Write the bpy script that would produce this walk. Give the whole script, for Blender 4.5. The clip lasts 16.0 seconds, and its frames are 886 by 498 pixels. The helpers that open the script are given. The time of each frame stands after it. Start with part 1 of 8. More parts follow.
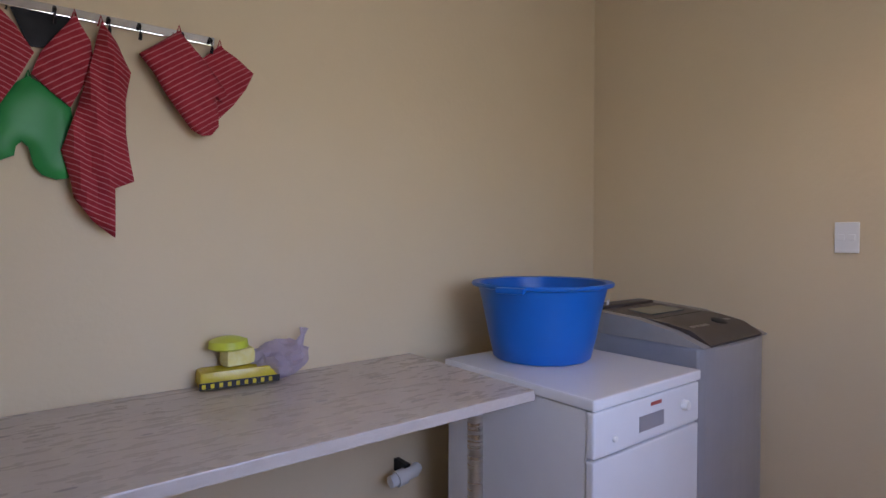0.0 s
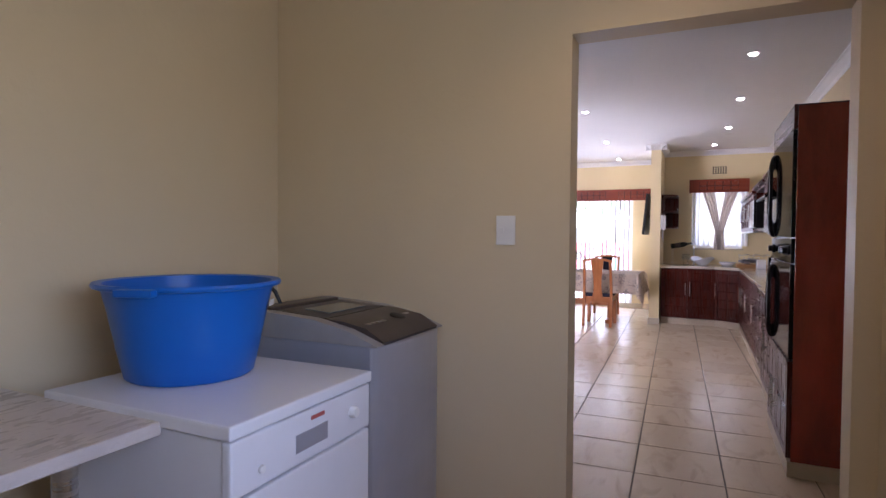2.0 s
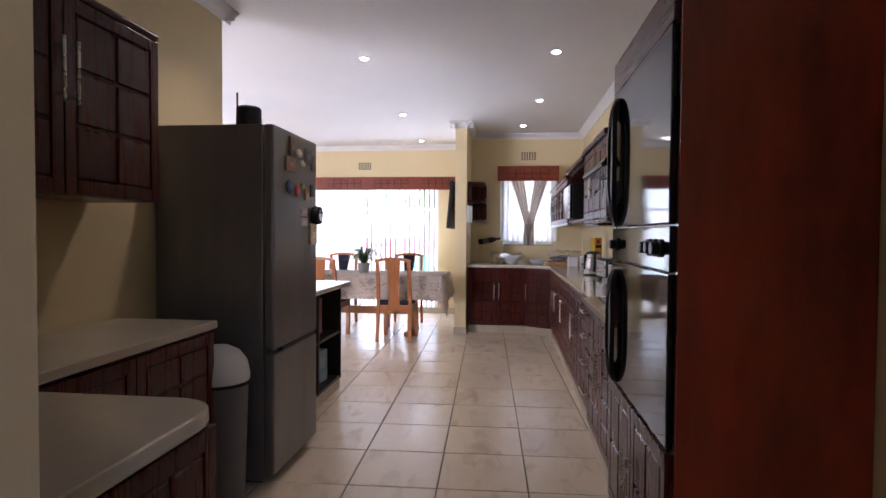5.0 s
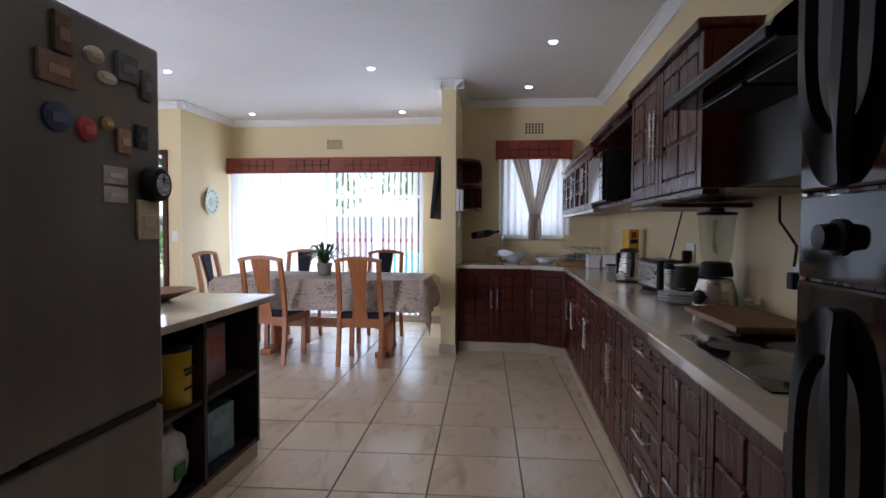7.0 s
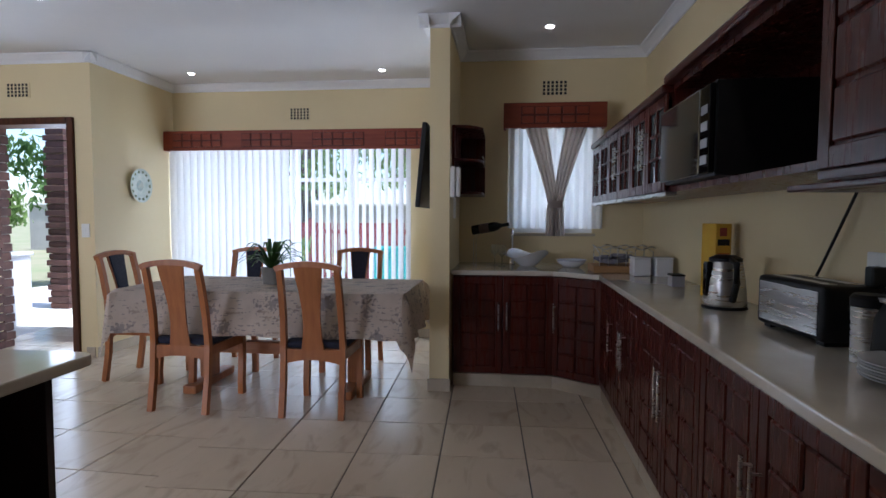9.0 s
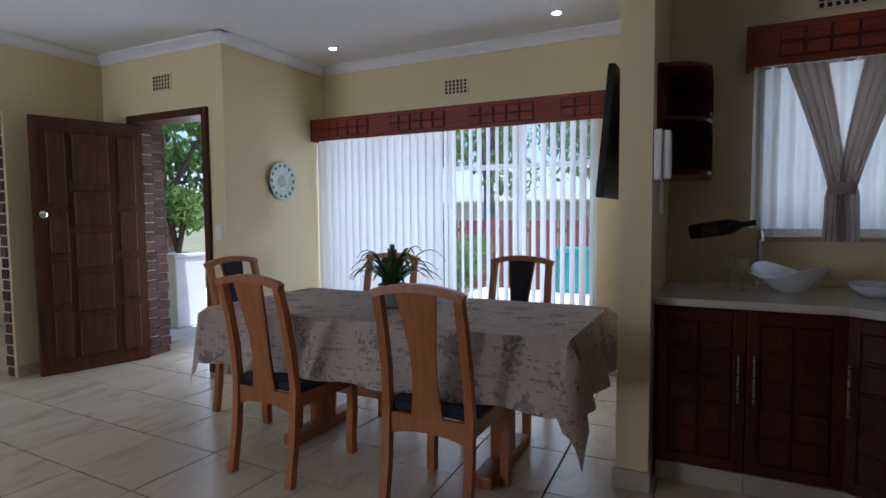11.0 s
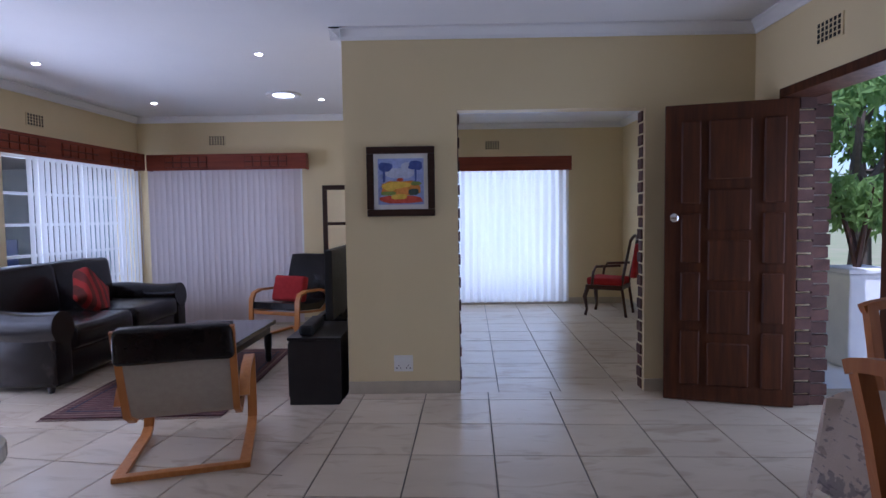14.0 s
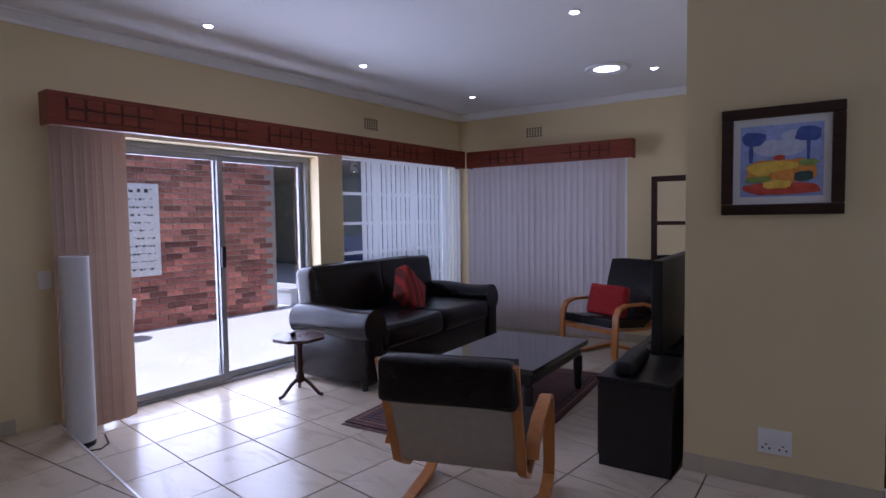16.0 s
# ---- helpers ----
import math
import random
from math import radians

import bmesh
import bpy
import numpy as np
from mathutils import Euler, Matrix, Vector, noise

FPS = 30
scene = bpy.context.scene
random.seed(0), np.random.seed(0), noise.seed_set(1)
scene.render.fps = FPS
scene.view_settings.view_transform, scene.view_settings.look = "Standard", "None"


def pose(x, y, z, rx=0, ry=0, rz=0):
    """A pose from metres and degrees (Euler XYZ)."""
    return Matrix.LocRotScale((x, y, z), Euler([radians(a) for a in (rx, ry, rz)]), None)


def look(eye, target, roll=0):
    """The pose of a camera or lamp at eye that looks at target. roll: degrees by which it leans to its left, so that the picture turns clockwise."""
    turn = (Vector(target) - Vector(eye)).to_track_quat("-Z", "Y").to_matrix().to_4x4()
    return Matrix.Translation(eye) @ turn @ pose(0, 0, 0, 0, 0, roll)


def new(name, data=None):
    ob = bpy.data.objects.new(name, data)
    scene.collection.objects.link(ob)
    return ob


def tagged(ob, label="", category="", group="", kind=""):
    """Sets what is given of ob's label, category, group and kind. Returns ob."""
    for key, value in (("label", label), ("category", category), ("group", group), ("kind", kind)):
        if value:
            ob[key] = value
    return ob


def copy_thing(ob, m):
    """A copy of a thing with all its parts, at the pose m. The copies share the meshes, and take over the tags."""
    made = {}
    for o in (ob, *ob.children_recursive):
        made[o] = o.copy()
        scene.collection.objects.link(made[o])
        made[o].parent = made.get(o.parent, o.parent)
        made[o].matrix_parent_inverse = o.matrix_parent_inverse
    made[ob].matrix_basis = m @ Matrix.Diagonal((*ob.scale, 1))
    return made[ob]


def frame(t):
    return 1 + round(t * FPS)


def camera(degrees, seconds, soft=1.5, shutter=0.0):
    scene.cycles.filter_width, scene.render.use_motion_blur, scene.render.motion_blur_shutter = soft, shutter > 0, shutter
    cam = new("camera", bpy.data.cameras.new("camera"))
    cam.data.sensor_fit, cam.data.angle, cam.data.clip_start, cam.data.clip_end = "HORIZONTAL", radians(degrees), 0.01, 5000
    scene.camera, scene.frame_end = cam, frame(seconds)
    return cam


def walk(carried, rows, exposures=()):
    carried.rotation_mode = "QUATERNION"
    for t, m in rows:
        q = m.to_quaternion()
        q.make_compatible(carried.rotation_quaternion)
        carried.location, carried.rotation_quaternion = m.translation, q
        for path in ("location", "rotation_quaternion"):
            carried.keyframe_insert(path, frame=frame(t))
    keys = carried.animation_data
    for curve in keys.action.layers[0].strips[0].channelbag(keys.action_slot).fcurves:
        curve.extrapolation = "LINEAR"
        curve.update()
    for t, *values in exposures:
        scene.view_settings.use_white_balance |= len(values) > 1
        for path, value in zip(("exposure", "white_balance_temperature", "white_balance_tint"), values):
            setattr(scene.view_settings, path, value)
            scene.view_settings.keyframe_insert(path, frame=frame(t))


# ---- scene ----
cam = camera(76.78, 16.0)
ROWS = [
    (0.0, 0.901, 0.601, 1.318, -37.77, -1.43, 0.01),
    (0.5, 0.922, 0.593, 1.313, -44.34, -1.34, -0.01),
    (1.0, 0.985, 0.576, 1.309, -51.00, -1.24, -0.16),
    (1.5, 1.112, 0.592, 1.300, -58.07, -1.41, -0.39),
    (2.0, 1.275, 0.629, 1.285, -65.27, -1.40, -0.49),
    (2.5, 1.452, 0.663, 1.281, -71.73, -1.39, -0.50),
    (3.0, 1.689, 0.646, 1.278, -77.37, -1.27, -0.40),
    (3.5, 2.000, 0.642, 1.291, -81.44, -1.36, -0.46),
    (4.0, 2.343, 0.618, 1.290, -82.66, -1.46, -0.27),
    (4.5, 2.721, 0.634, 1.276, -83.20, -1.46, -0.33),
    (7.0, 4.664, 0.682, 1.229, -83.58, -2.14, -0.27),
    (7.5, 5.017, 0.730, 1.233, -84.05, -2.84, -0.28),
    (8.0, 5.374, 0.751, 1.239, -84.37, -3.20, -0.23),
    (10.5, 7.210, 0.858, 1.264, -72.54, -3.58, 0.15),
    (11.0, 7.498, 0.903, 1.252, -63.65, -3.61, 0.46),
    (11.5, 7.771, 0.911, 1.265, -53.39, -3.61, 0.48),
    (12.0, 7.975, 1.043, 1.253, -43.66, -3.60, 0.83),
    (12.5, 8.179, 1.184, 1.271, -33.63, -3.47, 0.58),
    (13.0, 8.309, 1.337, 1.284, -21.99, -3.34, 0.63),
    (13.5, 8.430, 1.518, 1.298, -9.66, -3.29, 0.68),
    (14.0, 8.451, 1.731, 1.296, 0.57, -3.26, 0.79),
    (14.5, 8.437, 1.999, 1.322, 9.37, -3.29, 0.76),
    (15.0, 8.408, 2.258, 1.311, 17.41, -3.25, 0.81),
    (15.5, 8.351, 2.523, 1.324, 25.68, -3.14, 0.79),
    (16.0, 8.217, 2.751, 1.311, 33.03, -3.10, 0.84),
]
EXPOSURE = [(0.0, 2.58, 5750, 29), (2.0, 2.4, 5750, 29), (2.7, 2.38, 5750, 28), (3.5, 2.25, 5700, 28), (4.7, 2.25, 5800, 24), (7.0, 1.52, 5500, 16), (8.0, 1.28, 5400, 15), (10.5, 0.52, 5400, 12), (12.0, 0.36, 5250, 14), (13.5, 0.3, 5050, 22), (14.5, 0.12, 4950, 24), (16.0, -0.3, 5100, 26)]
walk(cam, [(t, pose(x, y, z, 90 + pitch, roll, yaw)) for t, x, y, z, yaw, pitch, roll in ROWS], EXPOSURE)

# ---- light ----
world = bpy.data.worlds.new("sky")
scene.world = world
world.use_nodes = True
wn = world.node_tree.nodes
sky = wn.new("ShaderNodeTexSky")
sky.sky_type = "NISHITA"
sky.sun_disc = False
sky.sun_elevation, sky.sun_rotation = radians(72), radians(192)
wn["Background"].inputs["Strength"].default_value = 0.15
world.node_tree.links.new(sky.outputs[0], wn["Background"].inputs["Color"])

sun = new("sun", bpy.data.lights.new("sun", "SUN"))
sun.data.energy, sun.data.angle, sun.data.color = 5.0, radians(0.5), (1.0, 0.95, 0.88)
sun.matrix_world = look((1.0, -1.0, 14), (2.0, 3.5, 0))


def window_light(name, x, y, z, toward, w, h, watts, col=(0.86, 0.93, 1.0)):
    """Sky light that enters by a window's opening."""
    lamp = new(name, bpy.data.lights.new(name, "AREA"))
    lamp.data.shape, lamp.data.size, lamp.data.size_y = "RECTANGLE", w, h
    lamp.data.energy, lamp.data.color = watts, col
    lamp.matrix_world = look((x, y, z), toward)
    return lamp


window_light("dining_window_light", 12.12, 3.0, 1.15, (5, 3.0, 0.9), 2.5, 1.9, 26)
window_light("kitchen_window_light", 11.16, 0.37, 1.58, (5, 0.9, 1.2), 0.62, 0.9, 1.1)
window_light("door_light", 11.15, 4.90, 1.05, (5, 4.90, 0.8), 0.65, 1.9, 8.5)
window_light("slider_light", 3.78, 5.70, 0.95, (9, 5.3, 0.8), 1.9, 1.8, 74, (0.95, 0.95, 1.0))
window_light("lounge_window_light", 3.97, 7.75, 1.2, (9, 7.35, 1.0), 2.1, 1.6, 20)
window_light("lounge_end_window_light", 5.55, 9.32, 1.2, (5.55, 4, 1.0), 1.9, 1.6, 7)
window_light("far_room_window_light", 9.28, 10.22, 1.1, (9.28, 4, 0.9), 1.6, 1.9, 22)
# fill lamp at an unseen window, added to brighten the laundry
window_light("laundry_fill_light", 1.62, -0.02, 1.5, (2.7, 2.5, 0.8), 1.1, 1.0, 1.9)



def ceiling_spot(x, y, watts, z=2.60, col=(1.0, 0.82, 0.62)):
    """The beam of one recessed ceiling spotlight."""
    lamp = new("spotlight_beam", bpy.data.lights.new("spotlight_beam", "SPOT"))
    lamp.data.spot_size, lamp.data.spot_blend, lamp.data.shadow_soft_size = radians(125), 0.8, 0.04
    lamp.data.energy, lamp.data.color = watts, col
    lamp.matrix_world = look((x, y, z), (x, y + 0.001, 0))


for x, y, w in ((5.98, 0.30, 1.6), (7.45, 0.30, 1.6), (9.0, 0.34, 0.7), (6.0, 1.75, 4), (7.47, 1.79, 8), (9.56, 1.88, 1.0), (9.47, 3.74, 2.5), (6.93, 6.33, 1.5)):
    ceiling_spot(x, y, w)
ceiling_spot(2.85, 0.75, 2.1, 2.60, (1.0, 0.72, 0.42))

# ---- materials ----


def mat(name, col, rough=0.5, col2=None, scale=8.0, bump=0.0, bscale=60.0, metal=0.0, spec=0.5, stretch=(1, 1, 1), trans=0.0, coat=0.0, vary=0.0, detail=6, ior=1.45):
    """Principled surface with two scales of variation in object space."""
    m = bpy.data.materials.new(name)
    m.use_nodes = True
    nt = m.node_tree
    p = nt.nodes["Principled BSDF"]
    p.inputs["Roughness"].default_value, p.inputs["Metallic"].default_value = rough, metal
    p.inputs["Specular IOR Level"].default_value, p.inputs["IOR"].default_value = spec, ior
    p.inputs["Transmission Weight"].default_value, p.inputs["Coat Weight"].default_value = trans, coat
    p.inputs["Coat Roughness"].default_value = 0.08
    col2 = col2 or tuple(c * 0.86 for c in col)
    tc = nt.nodes.new("ShaderNodeTexCoord")
    mp = nt.nodes.new("ShaderNodeMapping")
    mp.inputs["Scale"].default_value = stretch
    nt.links.new(tc.outputs["Object"], mp.inputs["Vector"])
    n1 = nt.nodes.new("ShaderNodeTexNoise")
    n1.inputs["Scale"].default_value, n1.inputs["Detail"].default_value, n1.inputs["Roughness"].default_value = scale, detail, 0.6
    nt.links.new(mp.outputs[0], n1.inputs["Vector"])
    ramp = nt.nodes.new("ShaderNodeMapRange")
    ramp.inputs[1].default_value, ramp.inputs[2].default_value = 0.3, 0.7
    nt.links.new(n1.outputs[0], ramp.inputs[0])
    mix = nt.nodes.new("ShaderNodeMix")
    mix.data_type = "RGBA"
    mix.inputs[6].default_value, mix.inputs[7].default_value = (*col, 1), (*col2, 1)
    nt.links.new(ramp.outputs[0], mix.inputs[0])
    out = mix.outputs[2]
    if vary:
        oi = nt.nodes.new("ShaderNodeObjectInfo")
        hs = nt.nodes.new("ShaderNodeHueSaturation")
        vr = nt.nodes.new("ShaderNodeMapRange")
        vr.inputs[3].default_value, vr.inputs[4].default_value = 1 - vary, 1 + vary
        nt.links.new(oi.outputs["Random"], vr.inputs[0])
        nt.links.new(vr.outputs[0], hs.inputs["Value"])
        nt.links.new(out, hs.inputs["Color"])
        out = hs.outputs[0]
    nt.links.new(out, p.inputs["Base Color"])
    rr = nt.nodes.new("ShaderNodeMapRange")
    rr.inputs[3].default_value, rr.inputs[4].default_value = max(0.02, rough * 0.8), min(1, rough * 1.2)
    nt.links.new(n1.outputs[0], rr.inputs[0])
    nt.links.new(rr.outputs[0], p.inputs["Roughness"])
    if bump:
        n2 = nt.nodes.new("ShaderNodeTexNoise")
        n2.inputs["Scale"].default_value, n2.inputs["Detail"].default_value = bscale, 4
        nt.links.new(mp.outputs[0], n2.inputs["Vector"])
        b = nt.nodes.new("ShaderNodeBump")
        b.inputs["Strength"].default_value, b.inputs["Distance"].default_value = bump, 0.004
        nt.links.new(n2.outputs[0], b.inputs["Height"])
        nt.links.new(b.outputs[0], p.inputs["Normal"])
    return m


def glow(name, col, strength):
    m = mat(name, col, 0.4)
    p = m.node_tree.nodes["Principled BSDF"]
    p.inputs["Emission Color"].default_value, p.inputs["Emission Strength"].default_value = (*col, 1), strength
    return m


def wood(name, col, col2, rough=0.35, axis=2, scale=5.0, coat=0.0):
    """Wood with grain along one axis of the object."""
    st = [9.0, 9.0, 9.0]
    st[axis] = 0.7
    return mat(name, col, rough, col2, scale, 0.15, 14.0, stretch=st, coat=coat, vary=0.06, spec=0.35)


def bands(m, col, scale, axis="Z", width=0.5, mixin=1.0, turn=(0, 0, 0), distort=0.0):
    """Lays stripes of another colour over a material."""
    nt = m.node_tree
    p = nt.nodes["Principled BSDF"]
    old = p.inputs["Base Color"].links[0].from_socket
    tc = nt.nodes.new("ShaderNodeTexCoord")
    mp = nt.nodes.new("ShaderNodeMapping")
    mp.inputs["Rotation"].default_value = [radians(a) for a in turn]
    w = nt.nodes.new("ShaderNodeTexWave")
    w.bands_direction = axis
    w.inputs["Scale"].default_value, w.inputs["Distortion"].default_value, w.inputs["Detail"].default_value = scale, distort, 2
    w.inputs["Detail Scale"].default_value = 3
    r = nt.nodes.new("ShaderNodeMapRange")
    r.inputs[1].default_value, r.inputs[2].default_value = 1 - width, 1 - width + 0.08
    r.inputs[4].default_value = mixin
    x = nt.nodes.new("ShaderNodeMix")
    x.data_type = "RGBA"
    x.inputs[7].default_value = (*col, 1)
    nt.links.new(tc.outputs["Object"], mp.inputs["Vector"])
    nt.links.new(mp.outputs[0], w.inputs["Vector"])
    nt.links.new(w.outputs["Fac"], r.inputs[0])
    nt.links.new(r.outputs[0], x.inputs[0])
    nt.links.new(old, x.inputs[6])
    nt.links.new(x.outputs[2], p.inputs["Base Color"])
    return m


def sheer(name, col, through_share, see=0.0):
    """Thin cloth: part of the light passes, scattered; see: share of clear gaps in the weave."""
    m = mat(name, col, 0.9, tuple(c * 0.93 for c in col), 30)
    nt = m.node_tree
    p = nt.nodes["Principled BSDF"]
    tl = nt.nodes.new("ShaderNodeBsdfTranslucent")
    tl.inputs[0].default_value = (*col, 1)
    mx = nt.nodes.new("ShaderNodeMixShader")
    mx.inputs[0].default_value = through_share
    nt.links.new(p.outputs[0], mx.inputs[1])
    nt.links.new(tl.outputs[0], mx.inputs[2])
    last = mx
    if see:
        tr = nt.nodes.new("ShaderNodeBsdfTransparent")
        m2 = nt.nodes.new("ShaderNodeMixShader")
        m2.inputs[0].default_value = see
        nt.links.new(mx.outputs[0], m2.inputs[1])
        nt.links.new(tr.outputs[0], m2.inputs[2])
        last = m2
    nt.links.new(last.outputs[0], nt.nodes["Material Output"].inputs[0])
    return m


def glass(name, tint=(1, 1, 1), refl=0.045):
    """Thin pane: clear with a weak mirror."""
    m = bpy.data.materials.new(name)
    m.use_nodes = True
    nt = m.node_tree
    nt.nodes.remove(nt.nodes["Principled BSDF"])
    tr, gl, mx = (nt.nodes.new("ShaderNode" + k) for k in ("BsdfTransparent", "BsdfGlossy", "MixShader"))
    tr.inputs[0].default_value = (*tint, 1)
    gl.inputs["Roughness"].default_value = 0.02
    mx.inputs[0].default_value = refl
    nt.links.new(tr.outputs[0], mx.inputs[1])
    nt.links.new(gl.outputs[0], mx.inputs[2])
    nt.links.new(mx.outputs[0], nt.nodes["Material Output"].inputs[0])
    return m


WALL = mat("cream_wall_paint", (0.72, 0.60, 0.35), 0.55, (0.69, 0.57, 0.325), 1.3, 0.25, 45)
WALL_L = mat("laundry_wall_paint", (0.68, 0.555, 0.36), 0.5, (0.65, 0.525, 0.335), 1.2, 0.3, 40)
CEIL = mat("white_ceiling_paint", (0.80, 0.80, 0.80), 0.7, (0.77, 0.77, 0.78), 1.1, 0.1, 30)
TRIM = mat("white_cornice_paint", (0.82, 0.82, 0.82), 0.5, (0.78, 0.78, 0.79), 3)
SKIRT = mat("beige_skirting_tile", (0.50, 0.43, 0.32), 0.4, (0.42, 0.36, 0.27), 6, 0.1, 30)
GROUT = mat("dark_grout", (0.13, 0.12, 0.11), 0.9, (0.09, 0.085, 0.08), 12)
CABW = wood("mahogany_stained_wood", (0.092, 0.015, 0.009), (0.038, 0.007, 0.005), 0.28, 2, 4, 0.0)
CABX = wood("mahogany_stained_wood_across", (0.092, 0.015, 0.009), (0.038, 0.007, 0.005), 0.28, 0, 4, 0.0)
TOWERW = mat("red_mahogany_panel", (0.40, 0.042, 0.018), 0.18, (0.11, 0.014, 0.009), 1.5, 0.1, 14.0, stretch=(2.4, 2.4, 0.8), coat=0.8, detail=9)
PELW = wood("red_brown_pelmet_wood", (0.26, 0.055, 0.022), (0.15, 0.028, 0.014), 0.4, 1, 3)
DOORW = wood("dark_front_door_wood", (0.095, 0.027, 0.007), (0.036, 0.011, 0.004), 0.55, 2, 3)
OAK = wood("honey_oak_chair_wood", (0.37, 0.135, 0.040), (0.27, 0.09, 0.027), 0.38, 2, 3)
BENT = wood("bent_birch_wood", (0.55, 0.23, 0.06), (0.43, 0.16, 0.04), 0.35, 2, 3)
BLACKW = mat("black_painted_wood", (0.012, 0.011, 0.012), 0.35, (0.02, 0.018, 0.018), 9)
COUNTER = mat("cream_quartz_worktop", (0.60, 0.55, 0.46), 0.13, (0.52, 0.46, 0.37), 3.5, coat=0.3, detail=10)
GRANITE = mat("grey_granite", (0.58, 0.52, 0.47), 0.28, (0.48, 0.425, 0.38), 26, 0.1, 80, stretch=(0.4, 1.5, 1), detail=14)
STEEL = mat("brushed_steel", (0.62, 0.61, 0.59), 0.28, (0.5, 0.49, 0.48), 6, metal=1.0, stretch=(1, 1, 12))
CHROME = mat("chrome", (0.8, 0.8, 0.8), 0.1, (0.72, 0.72, 0.72), 9, metal=1.0)
ALU = mat("silver_aluminium", (0.30, 0.305, 0.315), 0.42, (0.26, 0.265, 0.275), 9, metal=0.4)
WHITE = mat("white_enamel", (0.78, 0.78, 0.79), 0.25, (0.75, 0.75, 0.76), 5)
WHITEP = mat("white_plastic", (0.80, 0.79, 0.76), 0.35, (0.76, 0.75, 0.72), 9)
BLACKP = mat("black_plastic", (0.012, 0.012, 0.013), 0.45, (0.017, 0.017, 0.018), 20, spec=0.3)
BLACKG = mat("black_oven_glass", (0.006, 0.006, 0.007), 0.06, (0.008, 0.008, 0.009), 4, spec=0.3)
FRIDGE = mat("dark_silver_fridge", (0.24, 0.225, 0.22), 0.36, (0.18, 0.172, 0.168), 4, metal=0.55, stretch=(1, 1, 0.2))
SILVER = mat("silver_grey_enamel", (0.42, 0.42, 0.45), 0.35, (0.38, 0.38, 0.41), 4, metal=0.3)
BLUE = mat("blue_plastic", (0.008, 0.13, 0.52), 0.35, (0.007, 0.115, 0.47), 4)
NAVY = mat("navy_seat_fabric", (0.016, 0.017, 0.035), 0.85, (0.010, 0.010, 0.022), 60, 0.4, 250)
LEATHER = mat("dark_brown_leather", (0.013, 0.009, 0.008), 0.25, (0.008, 0.006, 0.005), 7, 0.35, 90, spec=0.35)
REDF = mat("red_cushion_fabric", (0.42, 0.018, 0.018), 0.85, (0.32, 0.012, 0.013), 20, 0.3, 200)
BRICK = mat("red_clay_brick", (0.50, 0.20, 0.13), 0.85, (0.30, 0.11, 0.09), 14, 0.6, 60, vary=0.62)
MORTAR = mat("grey_mortar", (0.44, 0.38, 0.34), 0.95, (0.34, 0.30, 0.27), 30, 0.5, 90)
CONCRETE = mat("pale_concrete_paving", (0.74, 0.72, 0.69), 0.85, (0.66, 0.645, 0.62), 2.2, 0.4, 40)
GLASS = glass("window_glass")
DARKGLASS = mat("smoked_cabinet_glass", (0.12, 0.14, 0.13), 0.06, (0.10, 0.115, 0.11), 6, coat=0.3)
BLINDV = sheer("white_vertical_blind_cloth", (0.72, 0.72, 0.72), 0.4)
SHEER = sheer("white_net_curtain", (0.85, 0.85, 0.86), 0.6, 0.12)
BEIGEB = sheer("beige_vertical_blind_cloth", (0.42, 0.28, 0.19), 0.15)
LAMPG = glow("downlight_glow", (1.0, 0.93, 0.82), 14.0)
MIRROR = mat("mirror_silver", (0.9, 0.9, 0.9), 0.02, (0.89, 0.89, 0.89), 3, metal=1.0)

# ---- helpers ----


def thing(name, label, category, at=(0, 0, 0), rz=0.0, group="", kind=""):
    ob = new(name)
    ob.empty_display_size = 0.1
    ob.matrix_basis = pose(*at, 0, 0, rz)
    return tagged(ob, label, category, group, kind)


def part(name, bm, material, parent, label="", smooth=False):
    me = bpy.data.meshes.new(name)
    bmesh.ops.recalc_face_normals(bm, faces=bm.faces)
    bm.to_mesh(me)
    bm.free()
    me.materials.append(material)
    if smooth:
        for f in me.polygons:
            f.use_smooth = True
        me.set_sharp_from_angle(angle=radians(40))
    ob = new(name, me)
    ob.parent = parent
    return tagged(ob, label)


def setting(name, bm, material, label, category, kind="structure", smooth=False):
    ob = part(name, bm, material, None, "", smooth)
    return tagged(ob, label, category, "", kind)


def box(x0, y0, z0, x1, y1, z1, bevel=0.0, bm=None, m=None, seg=2):
    """A box, its edges rounded; added to bm when given."""
    b = bmesh.new()
    r = bmesh.ops.create_cube(b, size=1)
    bmesh.ops.scale(b, vec=(x1 - x0, y1 - y0, z1 - z0), verts=b.verts)
    bmesh.ops.translate(b, vec=((x0 + x1) / 2, (y0 + y1) / 2, (z0 + z1) / 2), verts=b.verts)
    if bevel:
        bmesh.ops.bevel(b, geom=b.edges[:], offset=bevel, segments=seg, profile=0.6, affect="EDGES", clamp_overlap=True)
    return merge(bm, b, m)


def merge(bm, b, m=None):
    if m is not None:
        bmesh.ops.transform(b, matrix=m, verts=b.verts)
    if bm is None:
        return b
    me = bpy.data.meshes.new("t")
    b.to_mesh(me)
    b.free()
    bm.from_mesh(me)
    bpy.data.meshes.remove(me)
    return bm


